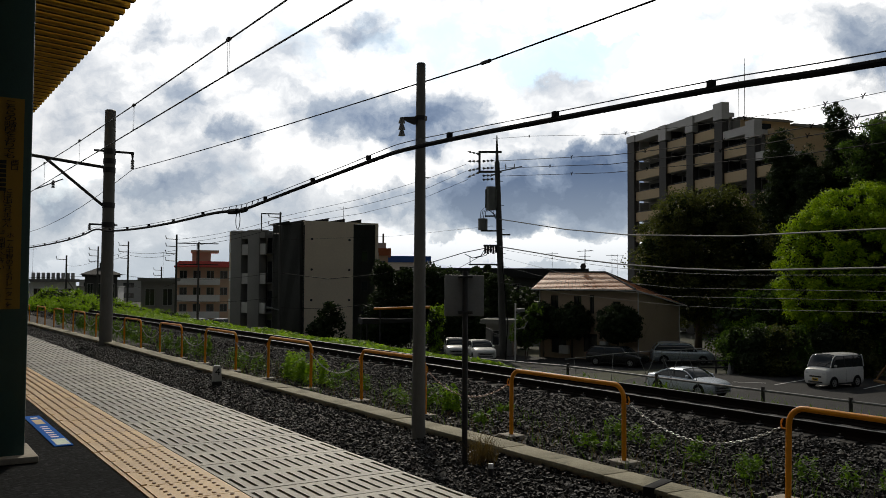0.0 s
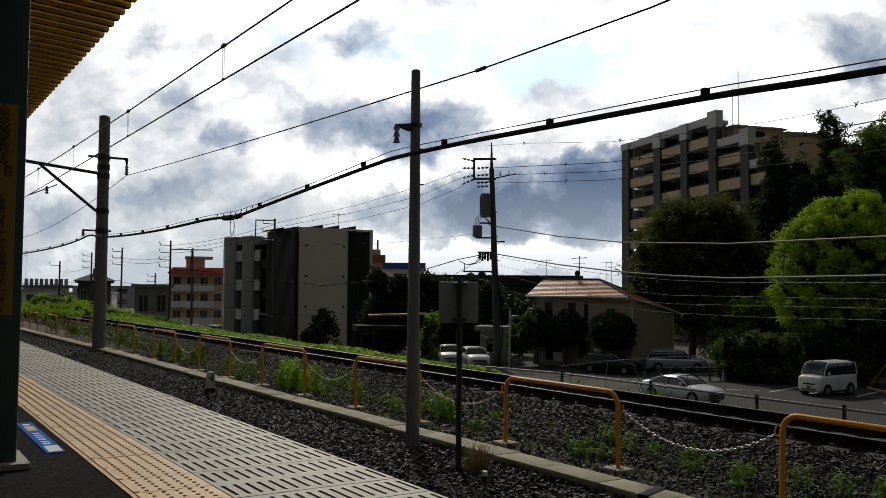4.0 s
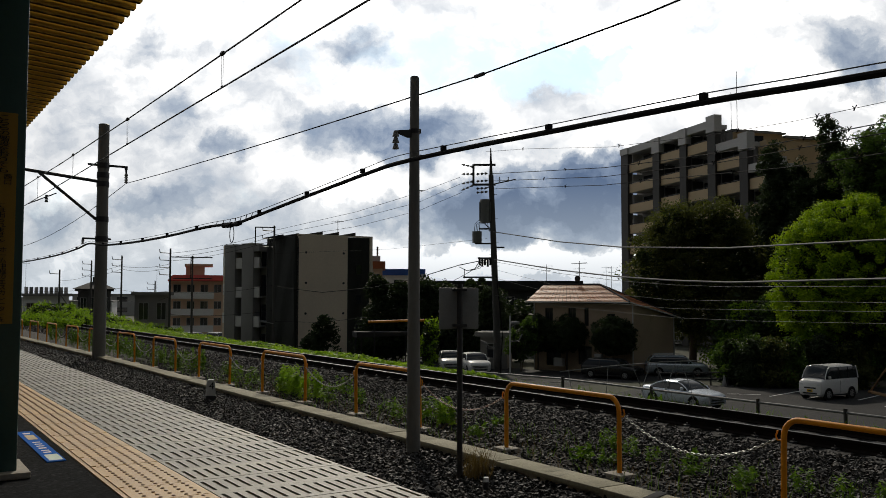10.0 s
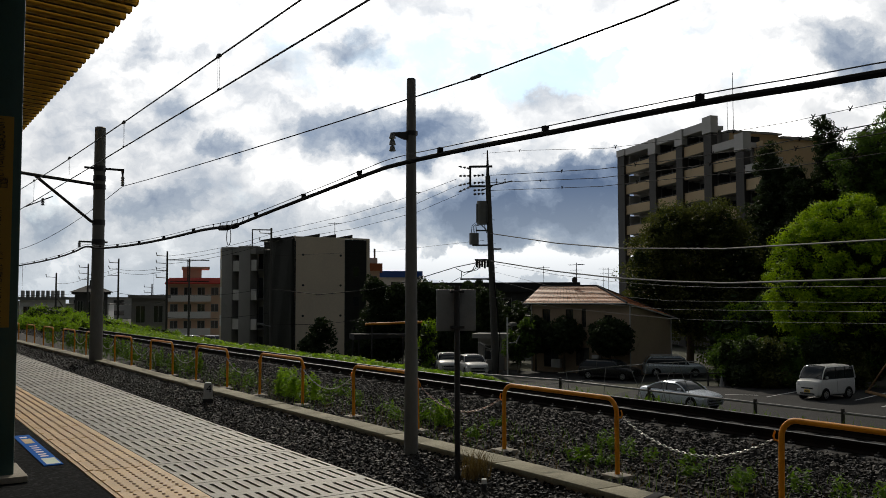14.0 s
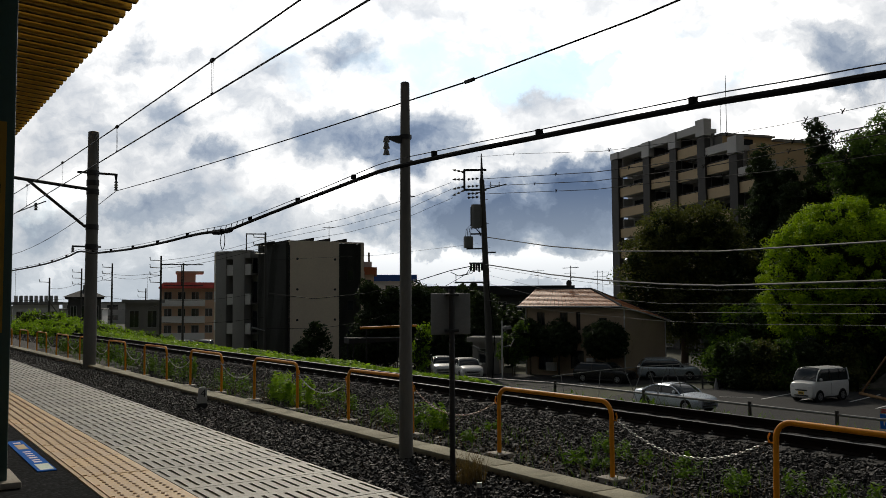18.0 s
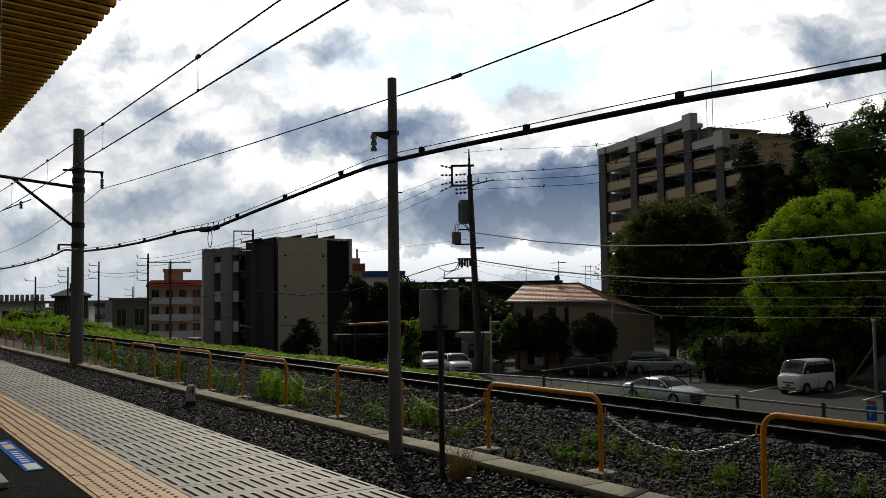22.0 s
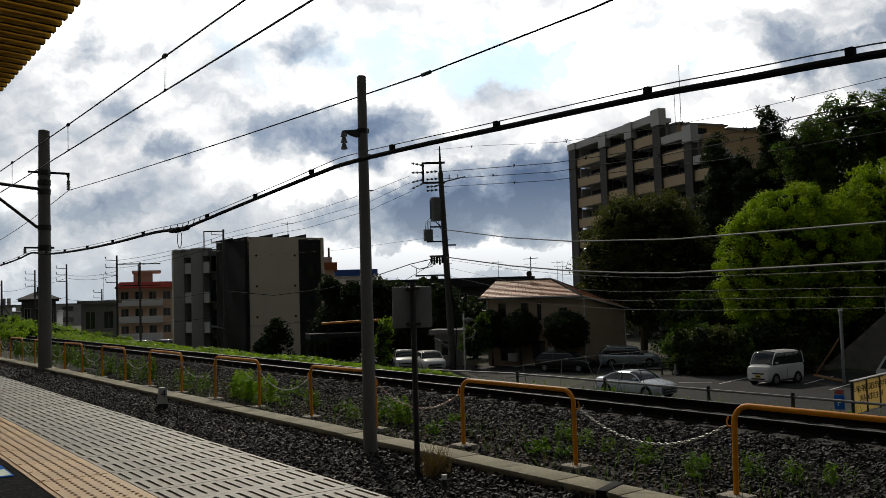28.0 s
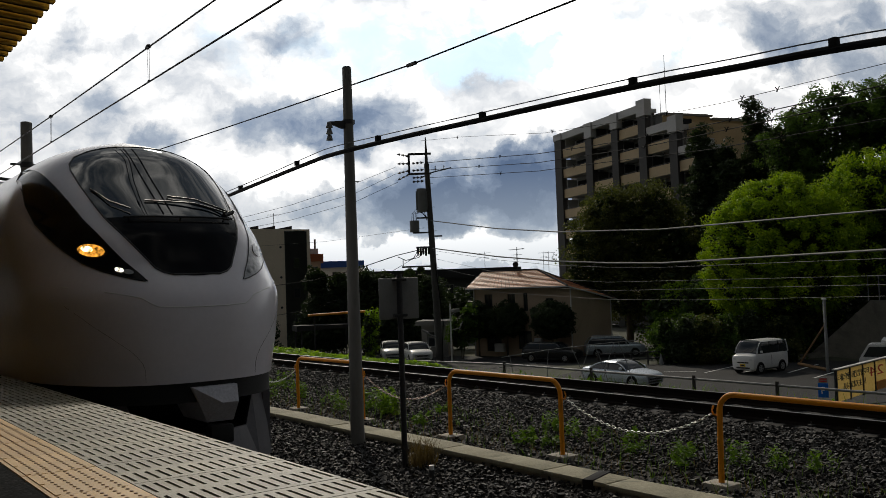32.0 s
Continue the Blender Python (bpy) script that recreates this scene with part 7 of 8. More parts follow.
fresh = [weed_mesh("weed_leaves", 13, 0.62, 0.24, 0.038, 30, s, LEAF_WEED) for s in (7, 8)]
tall = [weed_mesh("weed_leaves", 11, 0.66, 0.26, 0.038, 30, s, LEAF_VERGE) for s in (1, 2)]
low_w = [weed_mesh("weed_leaves", 7, 0.38, 0.15, 0.034, 15, s, LEAF_VERGE) for s in (3, 4)]
tuft = [weed_mesh("weed_leaves", 7, 0.18, 0.14, 0.03, 12, s, LEAF_VERGE) for s in (5, 6)]
for i, (kind, x, y, s) in enumerate(((fresh, 7.72, 17.6, 1.15), (fresh, 7.68, 16.9, 1.0), (fresh, 7.70, 18.4, 1.0), (low_w, 7.7, 16.1, 1.0), (low_w, 8.0, 12.5, 1.3), (fresh, 8.05, 12.2, 0.75), (low_w, 8.0, 12.95, 1.2), (tuft, 8.11, 14.29, 1.3), (low_w, 8.41, 8.04, 0.65), (low_w, 8.47, 8.45, 0.8), (tuft, 8.63, 9.03, 1.2), (low_w, 8.7, 9.2, 0.8),
                              (tuft, 7.77, 8.65, 1.3), (tuft, 7.85, 8.3, 1.0), (low_w, 8.0, 6.37, 0.85), (low_w, 8.47, 5.93, 0.8), (tuft, 8.33, 6.6, 1.1), (low_w, 8.4, 5.45, 0.8), (low_w, 8.6, 5.05, 0.8), (low_w, 8.68, 17.31, 1.1), (tuft, 8.67, 17.85, 1.2), (tall, 7.75, 24.85, 1.1), (tall, 7.6, 25.9, 1.0), (tall, 7.7, 28.1, 1.0),
                              (tall, 7.7, 31.2, 1.2), (tall, 7.6, 33.0, 1.2), (tall, 7.7, 36, 1.2), (tall, 7.6, 39.3, 1.2), (tall, 7.7, 42, 1.2), (tall, 7.5, 46, 1.3), (low_w, 7.65, 21.2, 1.2), (low_w, 7.75, 20.3, 1.2), (low_w, 8.04, 15.5, 1.0), (tuft, 7.79, 11.1, 1.2), (tuft, 8.73, 7.63, 1.2), (tuft, 8.2, 7.2, 1.1), (low_w, 8.1, 23.0, 1.2), (low_w, 8.2, 19.4, 1.1), (tuft, 8.6, 11.6, 1.2), (low_w, 7.7, 13.4, 0.8),
                              (tall, 15.2, 14.6, 1.3), (tall, 15.3, 15.3, 1.1), (tall, 15.2, 13.9, 0.9), (low_w, 15.2, 12.5, 1.6), (tall, 15.1, 10.3, 1.0), (low_w, 15.2, 8.9, 1.7), (tall, 15.3, 17.4, 1.2), (fresh, 15.2, 18.8, 1.0), (low_w, 15.0, 11.4, 1.4), (fresh, 15.4, 16.4, 0.9))):
    ob = thing("weed_clump", pose(x, y, -1.235 if x < 12 else ground_z(x, y), 0, 0, 67 * i) @ Matrix.Diagonal((s, s, s, 1)), "fresh green weed clump growing between the tracks" if x < 12 else "tall green weed clump at the top of the bank", "weed", "weeds between the tracks")
    part("leaves", kind[i % 2], None, ob)
    rr = random.Random(i)
    for k in range(3):
        a, q = rr.uniform(0, 6.3), rr.uniform(0.02, 0.2)
        stalk = Mesh().tube([(q * math.cos(a), q * math.sin(a), -0.03), (q * math.cos(a) * 1.1, q * math.sin(a) * 1.1, 0.30 if kind in (tall, fresh) else 0.12)], 0.005, 4)
        part("stalk", stalk, LEAF_MID, ob)


def blades(n, box, height, width, material, name, lean=0.35):
    """Thin bent grass blades rising from the ground."""
    x, y = RNG.uniform(box[0], box[1], n), RNG.uniform(box[2], box[3], n)
    z = np.array([box[4]] * n) if len(box) == 5 else np.array([ground_z(a, b) for a, b in zip(x, y)])
    a, h = RNG.uniform(0, 6.3, n), height * RNG.uniform(0.4, 1.0, n)
    dx, dy = np.cos(a), np.sin(a)
    w = width
    out = RNG.normal(0, lean, (n, 2)) * h[:, None]
    v = np.stack([np.stack([x - dx * w, y - dy * w, z - 0.02], 1), np.stack([x + dx * w, y + dy * w, z - 0.02], 1),
                  np.stack([x + out[:, 0] * 0.4 + dx * w * 0.7, y + out[:, 1] * 0.4 + dy * w * 0.7, z + h * 0.6], 1), np.stack([x + out[:, 0] * 0.4 - dx * w * 0.7, y + out[:, 1] * 0.4 - dy * w * 0.7, z + h * 0.6], 1),
                  np.stack([x + out[:, 0], y + out[:, 1], z + h], 1)], 1)
    me = bpy.data.meshes.new(name)
    me.from_pydata(v.reshape(-1, 3).tolist(), [], [f for i in range(n) for f in ((5 * i, 5 * i + 1, 5 * i + 2, 5 * i + 3), (5 * i + 3, 5 * i + 2, 5 * i + 4))])
    me.materials.append(material)
    return me


tagged(new("dry_grass", blades(240, (5.86, 6.14, 8.38, 8.68, -1.22), 0.42, 0.0035, STRAW, "dry_grass", 0.35)), "tuft of dry brown grass at the sign's foot", "grass", kind="stuff")
tagged(new("verge_grass", blades(2600, (7.1, 9.1, 4, 45, -1.225), 0.22, 0.005, LEAF_MID, "verge_grass", 0.4)), "thin green grass among the weeds between the tracks", "grass", kind="stuff")
tagged(new("verge_straw", blades(900, (7.1, 8.9, 3.5, 22, -1.225), 0.16, 0.004, STRAW, "verge_straw", 0.9)), "dry stalks lying between the tracks", "grass", kind="stuff")
tagged(new("bank_grass", blades(4200, (13.9, 16.5, 5, 24), 0.42, 0.008, LEAF_VERGE, "bank_grass", 0.4)), "tall green grass along the top of the bank", "grass", kind="stuff")
# creeping vines on the bank behind the further track, and the taller thicket down the line
n = 14000
y = 20 + 80 * RNG.random(n) ** 1.5
x = RNG.uniform(13.0, 16.5, n)
h = np.interp(y, [18, 24, 45, 60, 100], [0.2, 0.32, 0.42, 0.55, 0.8])
z = np.array([ground_z(a, b) for a, b in zip(x, y)]) + h * (0.35 + 0.65 * RNG.random(n) ** 0.5) * (1 + 0.3 * np.sin(y * 1.3) * np.sin(y * 0.37 + 1)) + np.maximum(0, x - 14) * 0.25
tagged(new("bank_vines", leaves("bank_vines", np.stack([x, y, z], 1), 0.11, LEAF_WEED, 0.9)), "bright green vines covering the railway bank", "vines", kind="stuff")
for k, (x, y, r, hh) in enumerate(((9.6, 69, 1.5, 1.2), (12.0, 70, 1.8, 1.5), (14.4, 68, 1.9, 1.5), (16.2, 66, 1.6, 1.4), (17.5, 72, 2.0, 2.2), (12.6, 78, 2.2, 2.4), (10.4, 62, 1.0, 1.0), (20.5, 84, 2.4, 2.6), (23.5, 88, 2.4, 2.4))):
    hh *= 0.72
    shrub("bank_bush", x, y, min(ground_z(x, y), -1.4) if x < 18 else -3.6, [(0, 0, hh * 0.5, r, r, hh * 0.55), (0.6 * r, 0.3, hh * 0.4, r * 0.8, r * 0.8, hh * 0.45), (-0.5 * r, -0.4, hh * 0.62, r * 0.6, r * 0.6, hh * 0.4)], 4200, 0.085, LEAF_WEED, "leafy green bush on the railway bank", "bush", "bushes on the bank")

# ---- the train: nose tip at y = 0 of its own space, rails at z = -1.08, body running back along +y ----
TRAINWHITE = surf("train_white", (0.82, 0.79, 0.84), (0.74, 0.71, 0.76), 1.2, 0.22, fine=0.05, gloss=0.5, rough_vary=0.05, stain=(0.50, 0.47, 0.48), stain_at=0.68)
MASK = surf("train_mask", (0.012, 0.012, 0.014), (0.006, 0.006, 0.007), 3, 0.12, fine=0.1, rough_vary=0.04, gloss=0.08)
SCREEN = glass("train_screen", (0.003, 0.008, 0.013), 0.0, 1.9)
UNDER = surf("train_underframe", (0.012, 0.012, 0.013), (0.008, 0.008, 0.009), 3, 0.7)
COVER = surf("coupler_cover", (0.74, 0.74, 0.80), (0.60, 0.60, 0.66), 3, 0.35, stain=(0.12, 0.11, 0.11), stain_at=0.62)
PLOUGH = surf("train_plough", (0.10, 0.097, 0.108), (0.12, 0.115, 0.13), 2, 0.5, stain=(0.06, 0.055, 0.055), stain_at=0.6)
AMBER = lamp_glow("headlamp_amber", (1.0, 0.42, 0.05), 1.3)
CLEARLIGHT = lamp_glow("headlamp_white", (1.0, 0.95, 0.75), 3.2)
LENS = glass("lamp_cover", (0.03, 0.02, 0.01), 0.06)
CORE = lamp_glow("headlamp_core", (1.0, 0.72, 0.30), 4.5)
DULL = surf("unlit_lamp", (0.42, 0.43, 0.44), (0.22, 0.23, 0.24), 14, 0.2, fine=0.3)
Z_LOW, Z_TOP = -0.05, 2.914
_z = np.linspace(Z_LOW, Z_TOP, 400)
_s = np.interp(_z, [-0.05, 0.306, 0.70, 0.86, 1.02, 1.195, 1.38, 1.58, 1.77, 1.966, 2.321, 2.618, 2.795, 2.88, 2.914], [0.02, 0.0, 0.02, 0.06, 0.17, 0.31, 0.42, 0.55, 0.76, 1.02, 1.49, 1.85, 2.17, 2.5, 2.85])
_k = np.exp(-np.linspace(-2, 2, 41) ** 2)
_s = np.convolve(np.pad(_s, 20, mode="edge"), _k / _k.sum(), "valid")


def half_width(z):
    t = np.clip((z - 1.432) / 1.482, 0, 1)
    return np.interp(z, [Z_LOW, 0.394, 0.987, Z_TOP], [1.44, 1.46, 1.455, 1.38]) * np.sqrt(np.maximum(1 - t ** 3.54, 1e-6))


def set_back(x, z):
    """How far behind the nose tip the skin lies at x, z of the front view."""
    v = np.clip(np.abs(x) / half_width(z), 0, 1)
    reach = np.interp(z, [0, 0.9, 1.8, Z_TOP], [2.6, 1.8, 2.1, 1.08])
    return np.interp(z, _z, _s) + reach * (1 - np.sqrt(np.maximum(1 - v ** 2.674, 0)))


def skin(x, z, lift=0.0):
    """A point on the nose, lifted off its skin."""
    e = 0.004
    y = float(set_back(x, z))
    if lift:
        gx = (float(set_back(x + e, z)) - float(set_back(x - e, z))) / (2 * e)
        gz = (float(set_back(x, z + e)) - float(set_back(x, z - e))) / (2 * e)
        n = Vector((gx, -1.0, gz)).normalized()
        return Vector((x, y, z)) + n * lift
    return Vector((x, y, z))


def patch(rows, lift, n=24):
    """A thin shaped sheet on the nose between x0 and x1 at each z: rows of (z, x0, x1), smoothed."""
    zs = [r[0] for r in rows]
    m = Mesh()
    grid = []
    for z in np.linspace(zs[0], zs[-1], 46):
        a, b = np.interp(z, zs, [r[1] for r in rows]), np.interp(z, zs, [r[2] for r in rows])
        grid.append([skin(a + (b - a) * i / n, z, lift) for i in range(n + 1)])
    return m.loft(grid, closed=False)


train = thing("train", (CENTRE, 842, 0), "white express train head with a black windscreen mask and lit lamps", "train")
body = Mesh()
zs = Z_LOW + (Z_TOP - Z_LOW) * (1 - (1 - np.linspace(0, 1, 64)) ** 1.5)
th = np.sin(np.linspace(-math.pi / 2, math.pi / 2, 65))
th = np.sign(th) * (1 - (1 - np.abs(th)) ** 1.15)
rings = []
for z in zs:
    w = float(half_width(z))
    row = [(w * v, float(set_back(w * v, z)), z) for v in th]
    rings.append([(-w, 20.5, z)] + [(-w, y, z) for y in (12.0, 8.0, 5.8)] + row + [(w, y, z) for y in (5.8, 8.0, 12.0)] + [(w, 20.5, z)])
body.loft(rings, closed=False)
part("body_shell", body, TRAINWHITE, train, smooth=60)
part("end_wall", Mesh().slab([(-float(half_width(z)), z) for z in zs] + [(float(half_width(z)), z) for z in zs[::-1]], 20.49, 20.52), UNDER, train)
mask_rows = [(1.085, -0.05, 0.05), (1.10, -0.26, 0.26), (1.13, -0.36, 0.36), (1.18, -0.43, 0.43), (1.34, -0.53, 0.53), (1.5, -0.63, 0.63), (1.64, -0.71, 0.71), (1.76, -0.765, 0.765)]
screen_rows = [(1.76, -0.765, 0.765), (1.9, -0.80, 0.80), (2.19, -0.855, 0.855), (2.40, -0.87, 0.87), (2.50, -0.85, 0.85), (2.60, -0.77, 0.77), (2.68, -0.61, 0.61), (2.73, -0.44, 0.44), (2.755, -0.28, 0.28), (2.77, -0.05, 0.05)]
part("mask_panel", patch(mask_rows, 0.006), MASK, train, "gloss black panel under the windscreen", smooth=60)
screen = part("windscreen", patch(screen_rows, 0.008), SCREEN, train, "dark curved windscreen", smooth=60)
edge = [(x0, z) for z, x0, x1 in mask_rows[1:] + screen_rows[1:]] + [(x1, z) for z, x0, x1 in (mask_rows[1:] + screen_rows[1:])[::-1]]
part("screen_seal", Mesh().tube([skin(x, z, 0.008) for x, z in edge + edge[:1]], 0.010, 6), BLACK, train)
for x in (-0.16, -0.06):
    part("screen_bar", Mesh().tube([skin(x - 0.05 * t, 1.80 + 0.93 * t, 0.010) for t in np.linspace(0, 1, 12)], 0.008, 5), MASK, screen)
swoosh = [(1.035, 0.54, 0.57), (1.06, 0.56, 0.66), (1.10, 0.585, 0.78), (1.16, 0.63, 0.92), (1.25, 0.70, 1.05), (1.40, 0.79, 1.165), (1.55, 0.865, 1.24), (1.75, 0.95, 1.295), (2.0, 1.01, 1.31), (2.2, 1.06, 1.285), (2.4, 1.10, 1.235), (2.52, 1.12, 1.17)]
for s in (-1, 1):
    rows = [(z, min(s * a, s * b), max(s * a, s * b)) for z, a, b in swoosh]
    pod = part("lamp_pod", patch(rows, 0.006, 14), MASK if s < 0 else DULL, train, "black sweeping lamp pod" if s < 0 else "grey glazed lamp pod, unlit", smooth=60)
    for name, c, r, rz, glow, lab in (("headlamp_cover", (0.95, 1.385), 0.125, 0.088, LENS, ""), ("headlamp", (0.955, 1.385), 0.105, 0.074, AMBER, "glowing amber headlamp"), ("headlamp_core", (0.985, 1.402), 0.045, 0.036, CORE, "bright core of the headlamp"),
                                      ("side_lamp", (0.765, 1.160), 0.036, 0.030, CLEARLIGHT, "glowing white lamp"), ("side_reflector", (0.69, 1.135), 0.045, 0.028, DULL, "")):
        if s > 0:
            glow, lab = (LENS if name == "headlamp_cover" else DULL), ""
        disc = Mesh()
        ring = [[skin(s * (c[0] + q * r * math.cos(a) + 0.25 * q * rz * math.sin(a)), c[1] + q * rz * math.sin(a), (0.011 if name == "headlamp_cover" else 0.023 if name == "headlamp_core" else 0.018) + 0.004 * (1 - q)) for a in np.linspace(0, 2 * math.pi, 19)[:-1]] for q in (1.0, 0.75, 0.5, 0.25, 0.04)]
        disc.loft(ring, closed=True, caps=True)
        part(name, disc, glow, pod, lab)
    part("pod_edge", Mesh().tube([skin(s * a, z, 0.008) for z, a, b in swoosh] + [skin(s * b, z, 0.008) for z, a, b in swoosh[::-1]], 0.006, 5), BLACK, pod)
    crease = [(1.38, 1.03), (1.22, 1.0), (0.91, 0.93), (0.70, 0.88), (0.62, 0.855), (0.55, 0.80), (0.48, 0.765), (0.24, 0.752), (0.0, 0.75)]
    part("crease", Mesh().tube([skin(s * x, z, 0.004) for x, z in crease], 0.006, 5), WHITE, train, "fine pale seam round the nose")
    part("panel_gap", Mesh().tube([skin(s * x, z, 0.001) for x, z in ((1.24, 0.80), (1.14, 0.69), (1.04, 0.58), (0.93, 0.48), (0.82, 0.38), (0.75, 0.32), (0.69, 0.25), (0.64, 0.18), (0.615, 0.10), (0.61, -0.02))], 0.0016, 5), UNDER, train)
    # side windows, door and its seams further back along the car
    x = s * (1.4585 + 0.004)
    for k in range(8):
        y = 8.6 + 1.45 * k
        part("side_window", Mesh().box(min(x, x - s * 0.02), max(x, x - s * 0.02), y, y + 1.15, 0.95, 1.60), SCREEN, train)
    part("cab_window", Mesh().box(min(x, x - s * 0.02) - 0.0, max(x, x - s * 0.02), 4.6, 5.2, 1.0, 1.7), SCREEN, train)
    part("side_door", Mesh().box(min(x, x - s * 0.02), max(x, x - s * 0.02), 6.3, 7.3, 0.02, 1.95), surf("door_shade", (0.55, 0.53, 0.56), (0.5, 0.48, 0.51), 1.5, 0.3), train)
    part("door_gap", Mesh().box(min(x, x - s * 0.03), max(x, x - s * 0.03), 3.35, 3.38, 0.02, 2.0), BLACK, train)
wiper = [((0.62, 1.81), (0.25, 1.92), (-0.30, 1.96)), ((0.66, 1.83), (0.3, 1.97), (-0.02, 2.02)), ((-0.50, 1.83), (-0.66, 1.93), (-0.78, 2.12))]
for a in wiper:
    part("wiper", Mesh().tube([skin(*a[0], 0.05), skin(*a[1], 0.045), skin(*a[2], 0.025)], 0.012, 5), BLACK, train)
part("wiper_hub", Mesh().tube([skin(0.60, 1.80, 0.02), skin(0.72, 1.82, 0.06)], 0.03, 6), BLACK, train)
part("grab_rail", Mesh().tube([skin(x, 1.735, 0.045) for x in np.linspace(-0.60, 0.66, 16)], 0.012, 6), BLACK, train)
for x in (-0.55, 0.0, 0.55):
    part("rail_stay", Mesh().tube([skin(x, 1.735, 0.0), skin(x, 1.735, 0.045)], 0.010, 5), BLACK, train)
part("roof_hood", Mesh().box(-0.5, 0.5, 9, 13, Z_TOP - 0.02, Z_TOP + 0.22, 0.05), TRAINWHITE, train)
# below the skin: dark frame, the coupler cover, the plough and the running gear
rim = [(float(half_width(Z_LOW)) * v * 0.985, float(set_back(float(half_width(Z_LOW)) * v, Z_LOW)) + 0.03) for v in th]
part("under_skirt", Mesh().prism(rim + [(1.4, 20.4), (-1.4, 20.4)], -0.26, Z_LOW + 0.01), UNDER, train, "black lower rim")
part("underframe", Mesh().box(-1.25, 1.25, 1.6, 20.3, -0.75, -0.26), UNDER, train)
part("coupler_cover", Mesh().put([(-0.18, -0.02, -0.10), (0.32, -0.02, -0.10), (0.32, 0.10, -0.50), (0.02, 0.10, -0.50), (-0.18, 0.8, -0.1), (0.32, 0.8, -0.1), (0.32, 0.8, -0.5), (0.02, 0.8, -0.5), (0.12, -0.10, -0.28), (0.30, -0.10, -0.28)],
     [(0, 1, 9, 8), (8, 9, 2, 3), (0, 8, 3), (1, 2, 9), (0, 3, 7, 4), (1, 5, 6, 2), (0, 4, 5, 1), (3, 2, 6, 7)]), COVER, train, "pale faceted coupler cover", smooth=0)
part("coupler", Mesh().tube([(0.12, 0.0, -0.62), (0.12, 1.2, -0.62)], 0.09, 10).box(0.0, 0.26, -0.06, 0.12, -0.72, -0.52, 0.03), UNDER, train)
pl = []
for x in np.linspace(-0.95, 0.95, 17):
    pl.append((x, 0.15 + 0.55 * (abs(x) / 0.95) ** 1.8))
part("plough", Mesh().put([(x, y, -0.62 if abs(x) < 0.62 else -0.28) for x, y in pl] + [(x * 1.06, y - 0.10, -1.02) for x, y in pl] + [(x, y + 0.06, -0.62 if abs(x) < 0.62 else -0.28) for x, y in pl] + [(x * 1.06, y - 0.04, -1.02) for x, y in pl],
     [f for i in range(16) for f in ((i, i + 1, 18 + i, 17 + i), (34 + i, 51 + i, 52 + i, 35 + i), (i, 34 + i, 35 + i, i + 1), (17 + i, 18 + i, 52 + i, 51 + i))]), PLOUGH, train, "grey snow plough under the nose", smooth=0)
for s in (-1, 1):
    part("plough_side", Mesh().box(min(s * 0.93, s * 1.02), max(s * 0.93, s * 1.02), 0.65, 1.9, -1.0, -0.26), PLOUGH, train)
for y in (4.2, 6.3, 15.2, 17.3):
    ws = part("wheelset", Mesh().tube([(-0.7, y, -0.65), (0.7, y, -0.65)], 0.08, 10), UNDER, train)
    for s in (-1, 1):
        part("wheel", Mesh().tube([(s * 0.53, y, -0.65), (s * 0.66, y, -0.65)], 0.43, 26), IRON, ws)
for y in (5.25, 16.25):
    part("bogie_frame", Mesh().box(-1.05, -0.9, y - 1.5, y + 1.5, -0.8, -0.5, 0.04).box(0.9, 1.05, y - 1.5, y + 1.5, -0.8, -0.5, 0.04).box(-0.9, 0.9, y - 0.25, y + 0.25, -0.7, -0.45), UNDER, train)

# ---- platform tiles, one by one ----


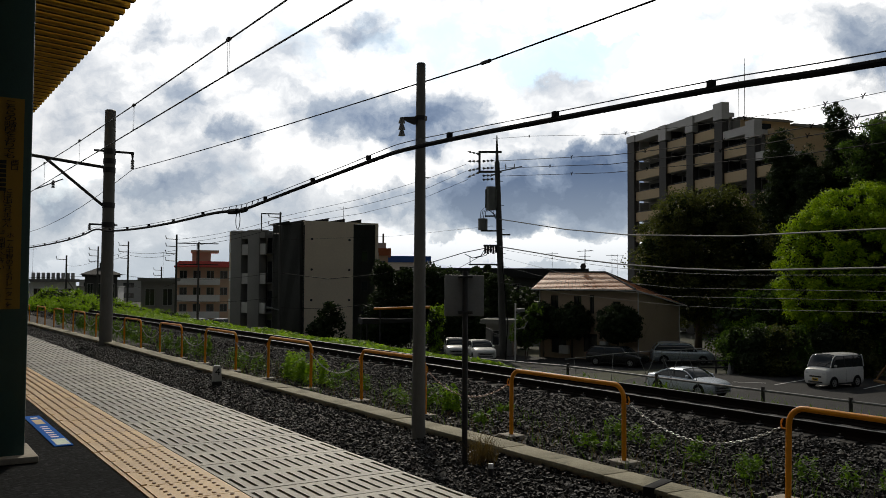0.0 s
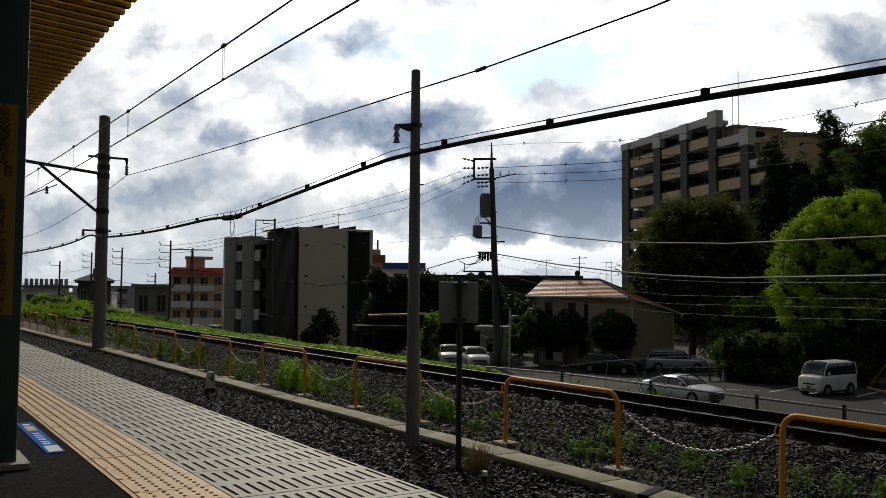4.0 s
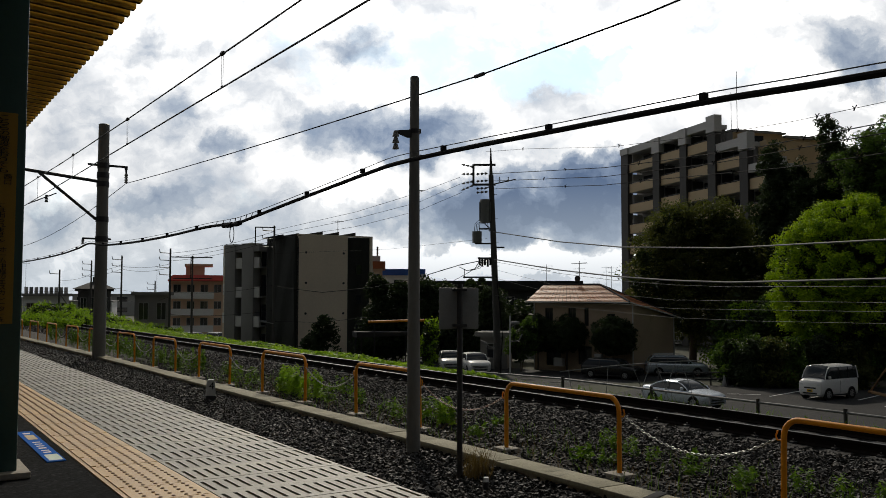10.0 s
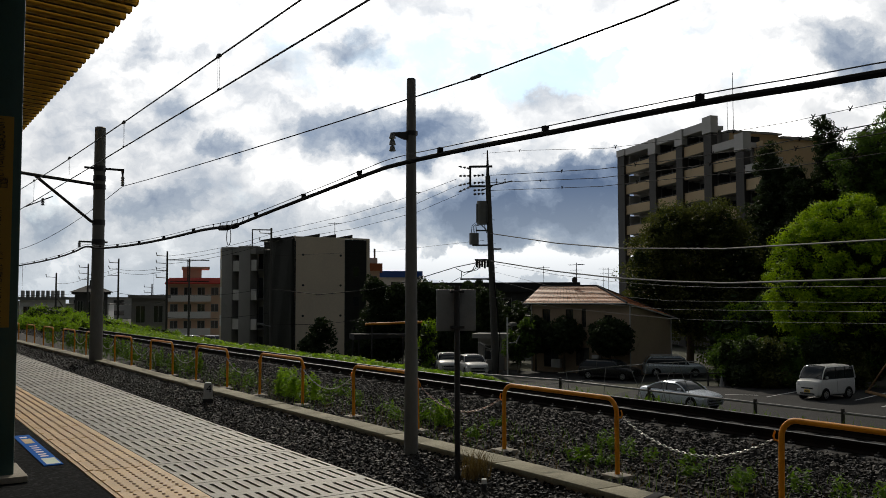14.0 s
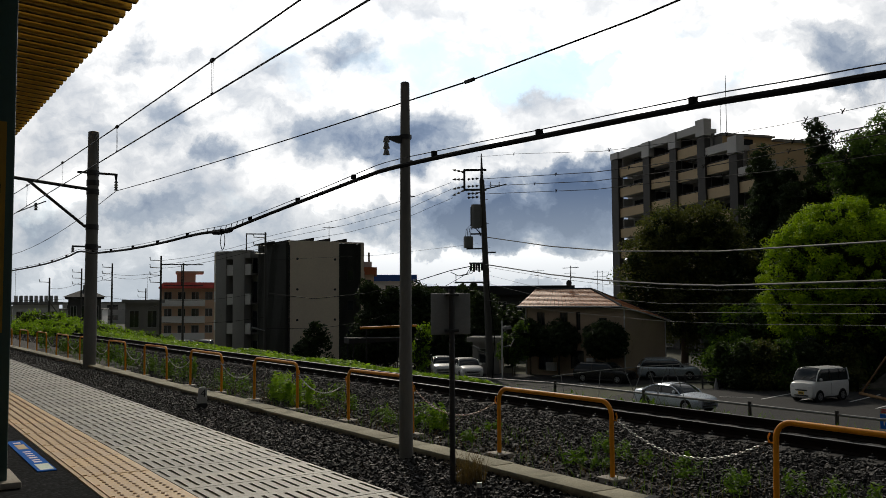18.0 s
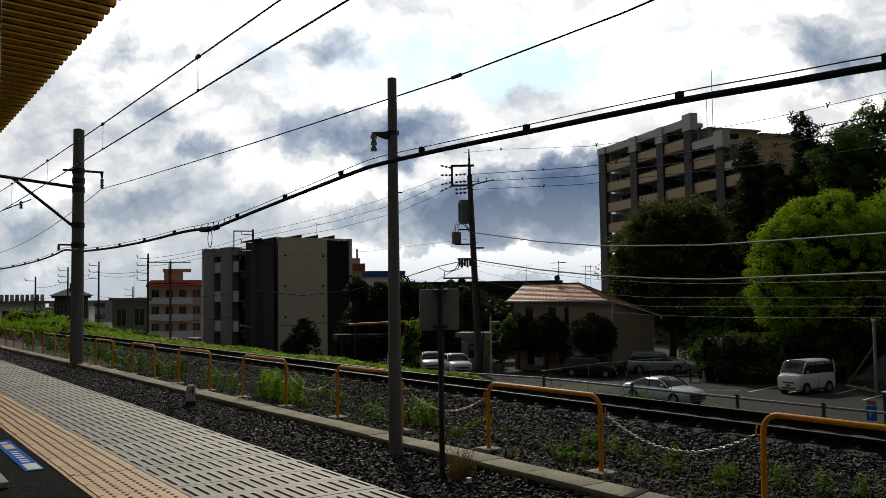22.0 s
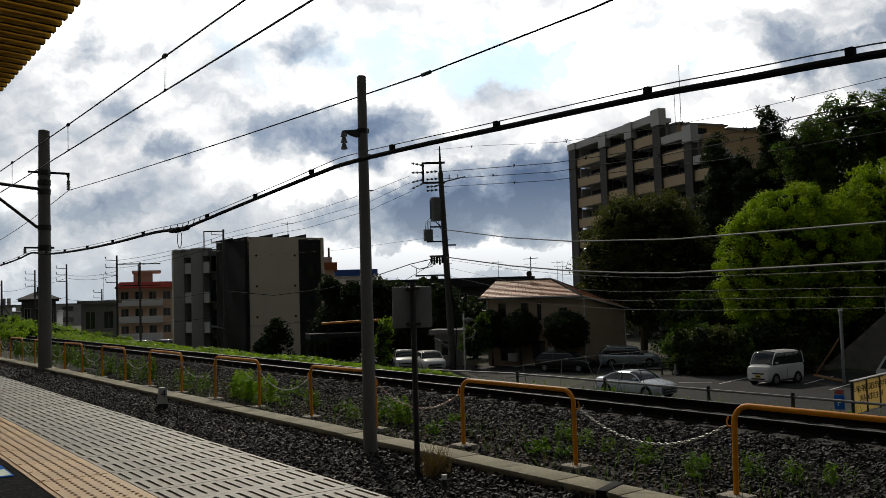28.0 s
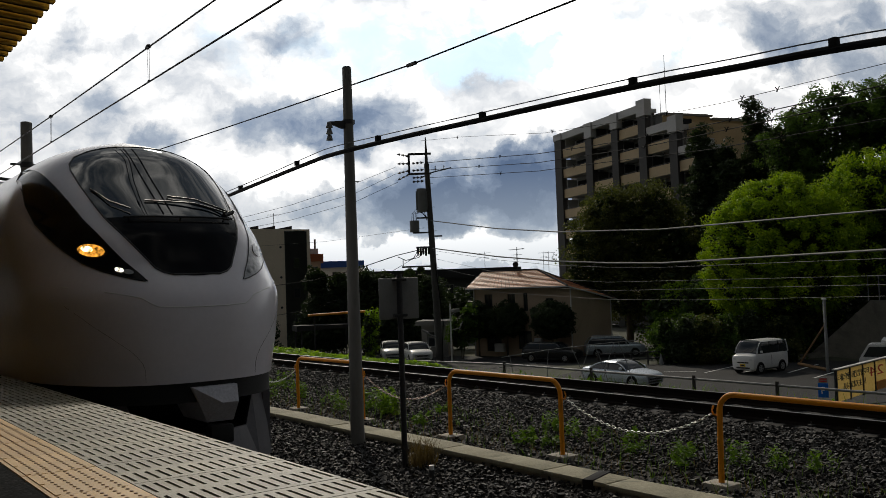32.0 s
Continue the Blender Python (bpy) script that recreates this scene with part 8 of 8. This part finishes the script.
def lay_tiles():
    grey = thing("edge_tiles", (0, 0, 0), "pale grey slotted non-slip tiles along the platform edge", "paving", kind="structure")
    w, d, n = EDGE - MID - 0.006, 0.2955, 14
    t = Mesh().box(0, w, -d / 2, -d / 2 + 0.045, -0.03, 0.0).box(0, w, d / 2 - 0.045, d / 2, -0.03, 0.0)
    pitch = w / n
    for k in range(n + 1):
        a, b = max(0, k * pitch - 0.0185), min(w, k * pitch + 0.0185)
        t.box(a, b, -d / 2 + 0.045, d / 2 - 0.045, -0.03, 0.0)
    tile = t.data("tile", TILE, smooth=0)
    part("grouting", Mesh().box(MID, EDGE - 0.012, FIRST - 0.5, FIRST + 44, -0.034, -0.007), GROOVE, grey, "dark dirt in slots and joints")
    rnd = random.Random(5)
    for k in range(-1, 144):
        part("tile", tile, None, grey, at=pose(MID + 0.003, FIRST + 0.15 + 0.3 * k, rnd.uniform(-0.0012, 0.0012)))
    yellow = thing("tactile_tiles", (0, 0, 0), "yellow tactile tiles with raised studs and a guide bar", "paving", kind="structure")
    w = MID - LEFT - 0.006
    s = Mesh().box(0, w, -d / 2, d / 2, -0.03, 0.0).box(0.022, 0.046, -d / 2 + 0.008, d / 2 - 0.008, 0.0, 0.005)
    tile = s.data("tile", YELLOW, smooth=0)
    studs = Mesh()
    for i in range(5):
        for j in range(5):
            x, y = 0.082 + 0.0565 * i, -d / 2 + 0.03 + 0.059 * j
            studs.tube([(x, y, -0.001), (x, y, 0.005)], 0.0115, 8, r1=0.007)
    studs = studs.data("studs", STUD, smooth=40)
    for k in range(-1, 144):
        ob = part("tile", tile, None, yellow, at=pose(LEFT + 0.003, FIRST + 0.15 + 0.3 * k, rnd.uniform(-0.001, 0.001)))
        part("studs", studs, None, ob)
    part("grouting", Mesh().box(LEFT, MID, FIRST - 0.5, FIRST + 44, -0.034, -0.006), GROOVE, yellow)


lay_tiles()



def motions():
    at = lambda y: pose(CENTRE, y, 0)
    walk(train, [(0.0, at(842.0)), (10.0, at(582.0)), (20.0, at(322.0)), (29.0, at(87.5)), (31.0, at(35.3)), (31.3, at(27.4)), (31.4, at(24.76)), (31.5, at(21.03)), (31.6, at(19.21)), (31.7, at(15.58)), (31.8, at(13.73)), (31.9, at(10.0)), (32.0, at(9.07))])


motions()
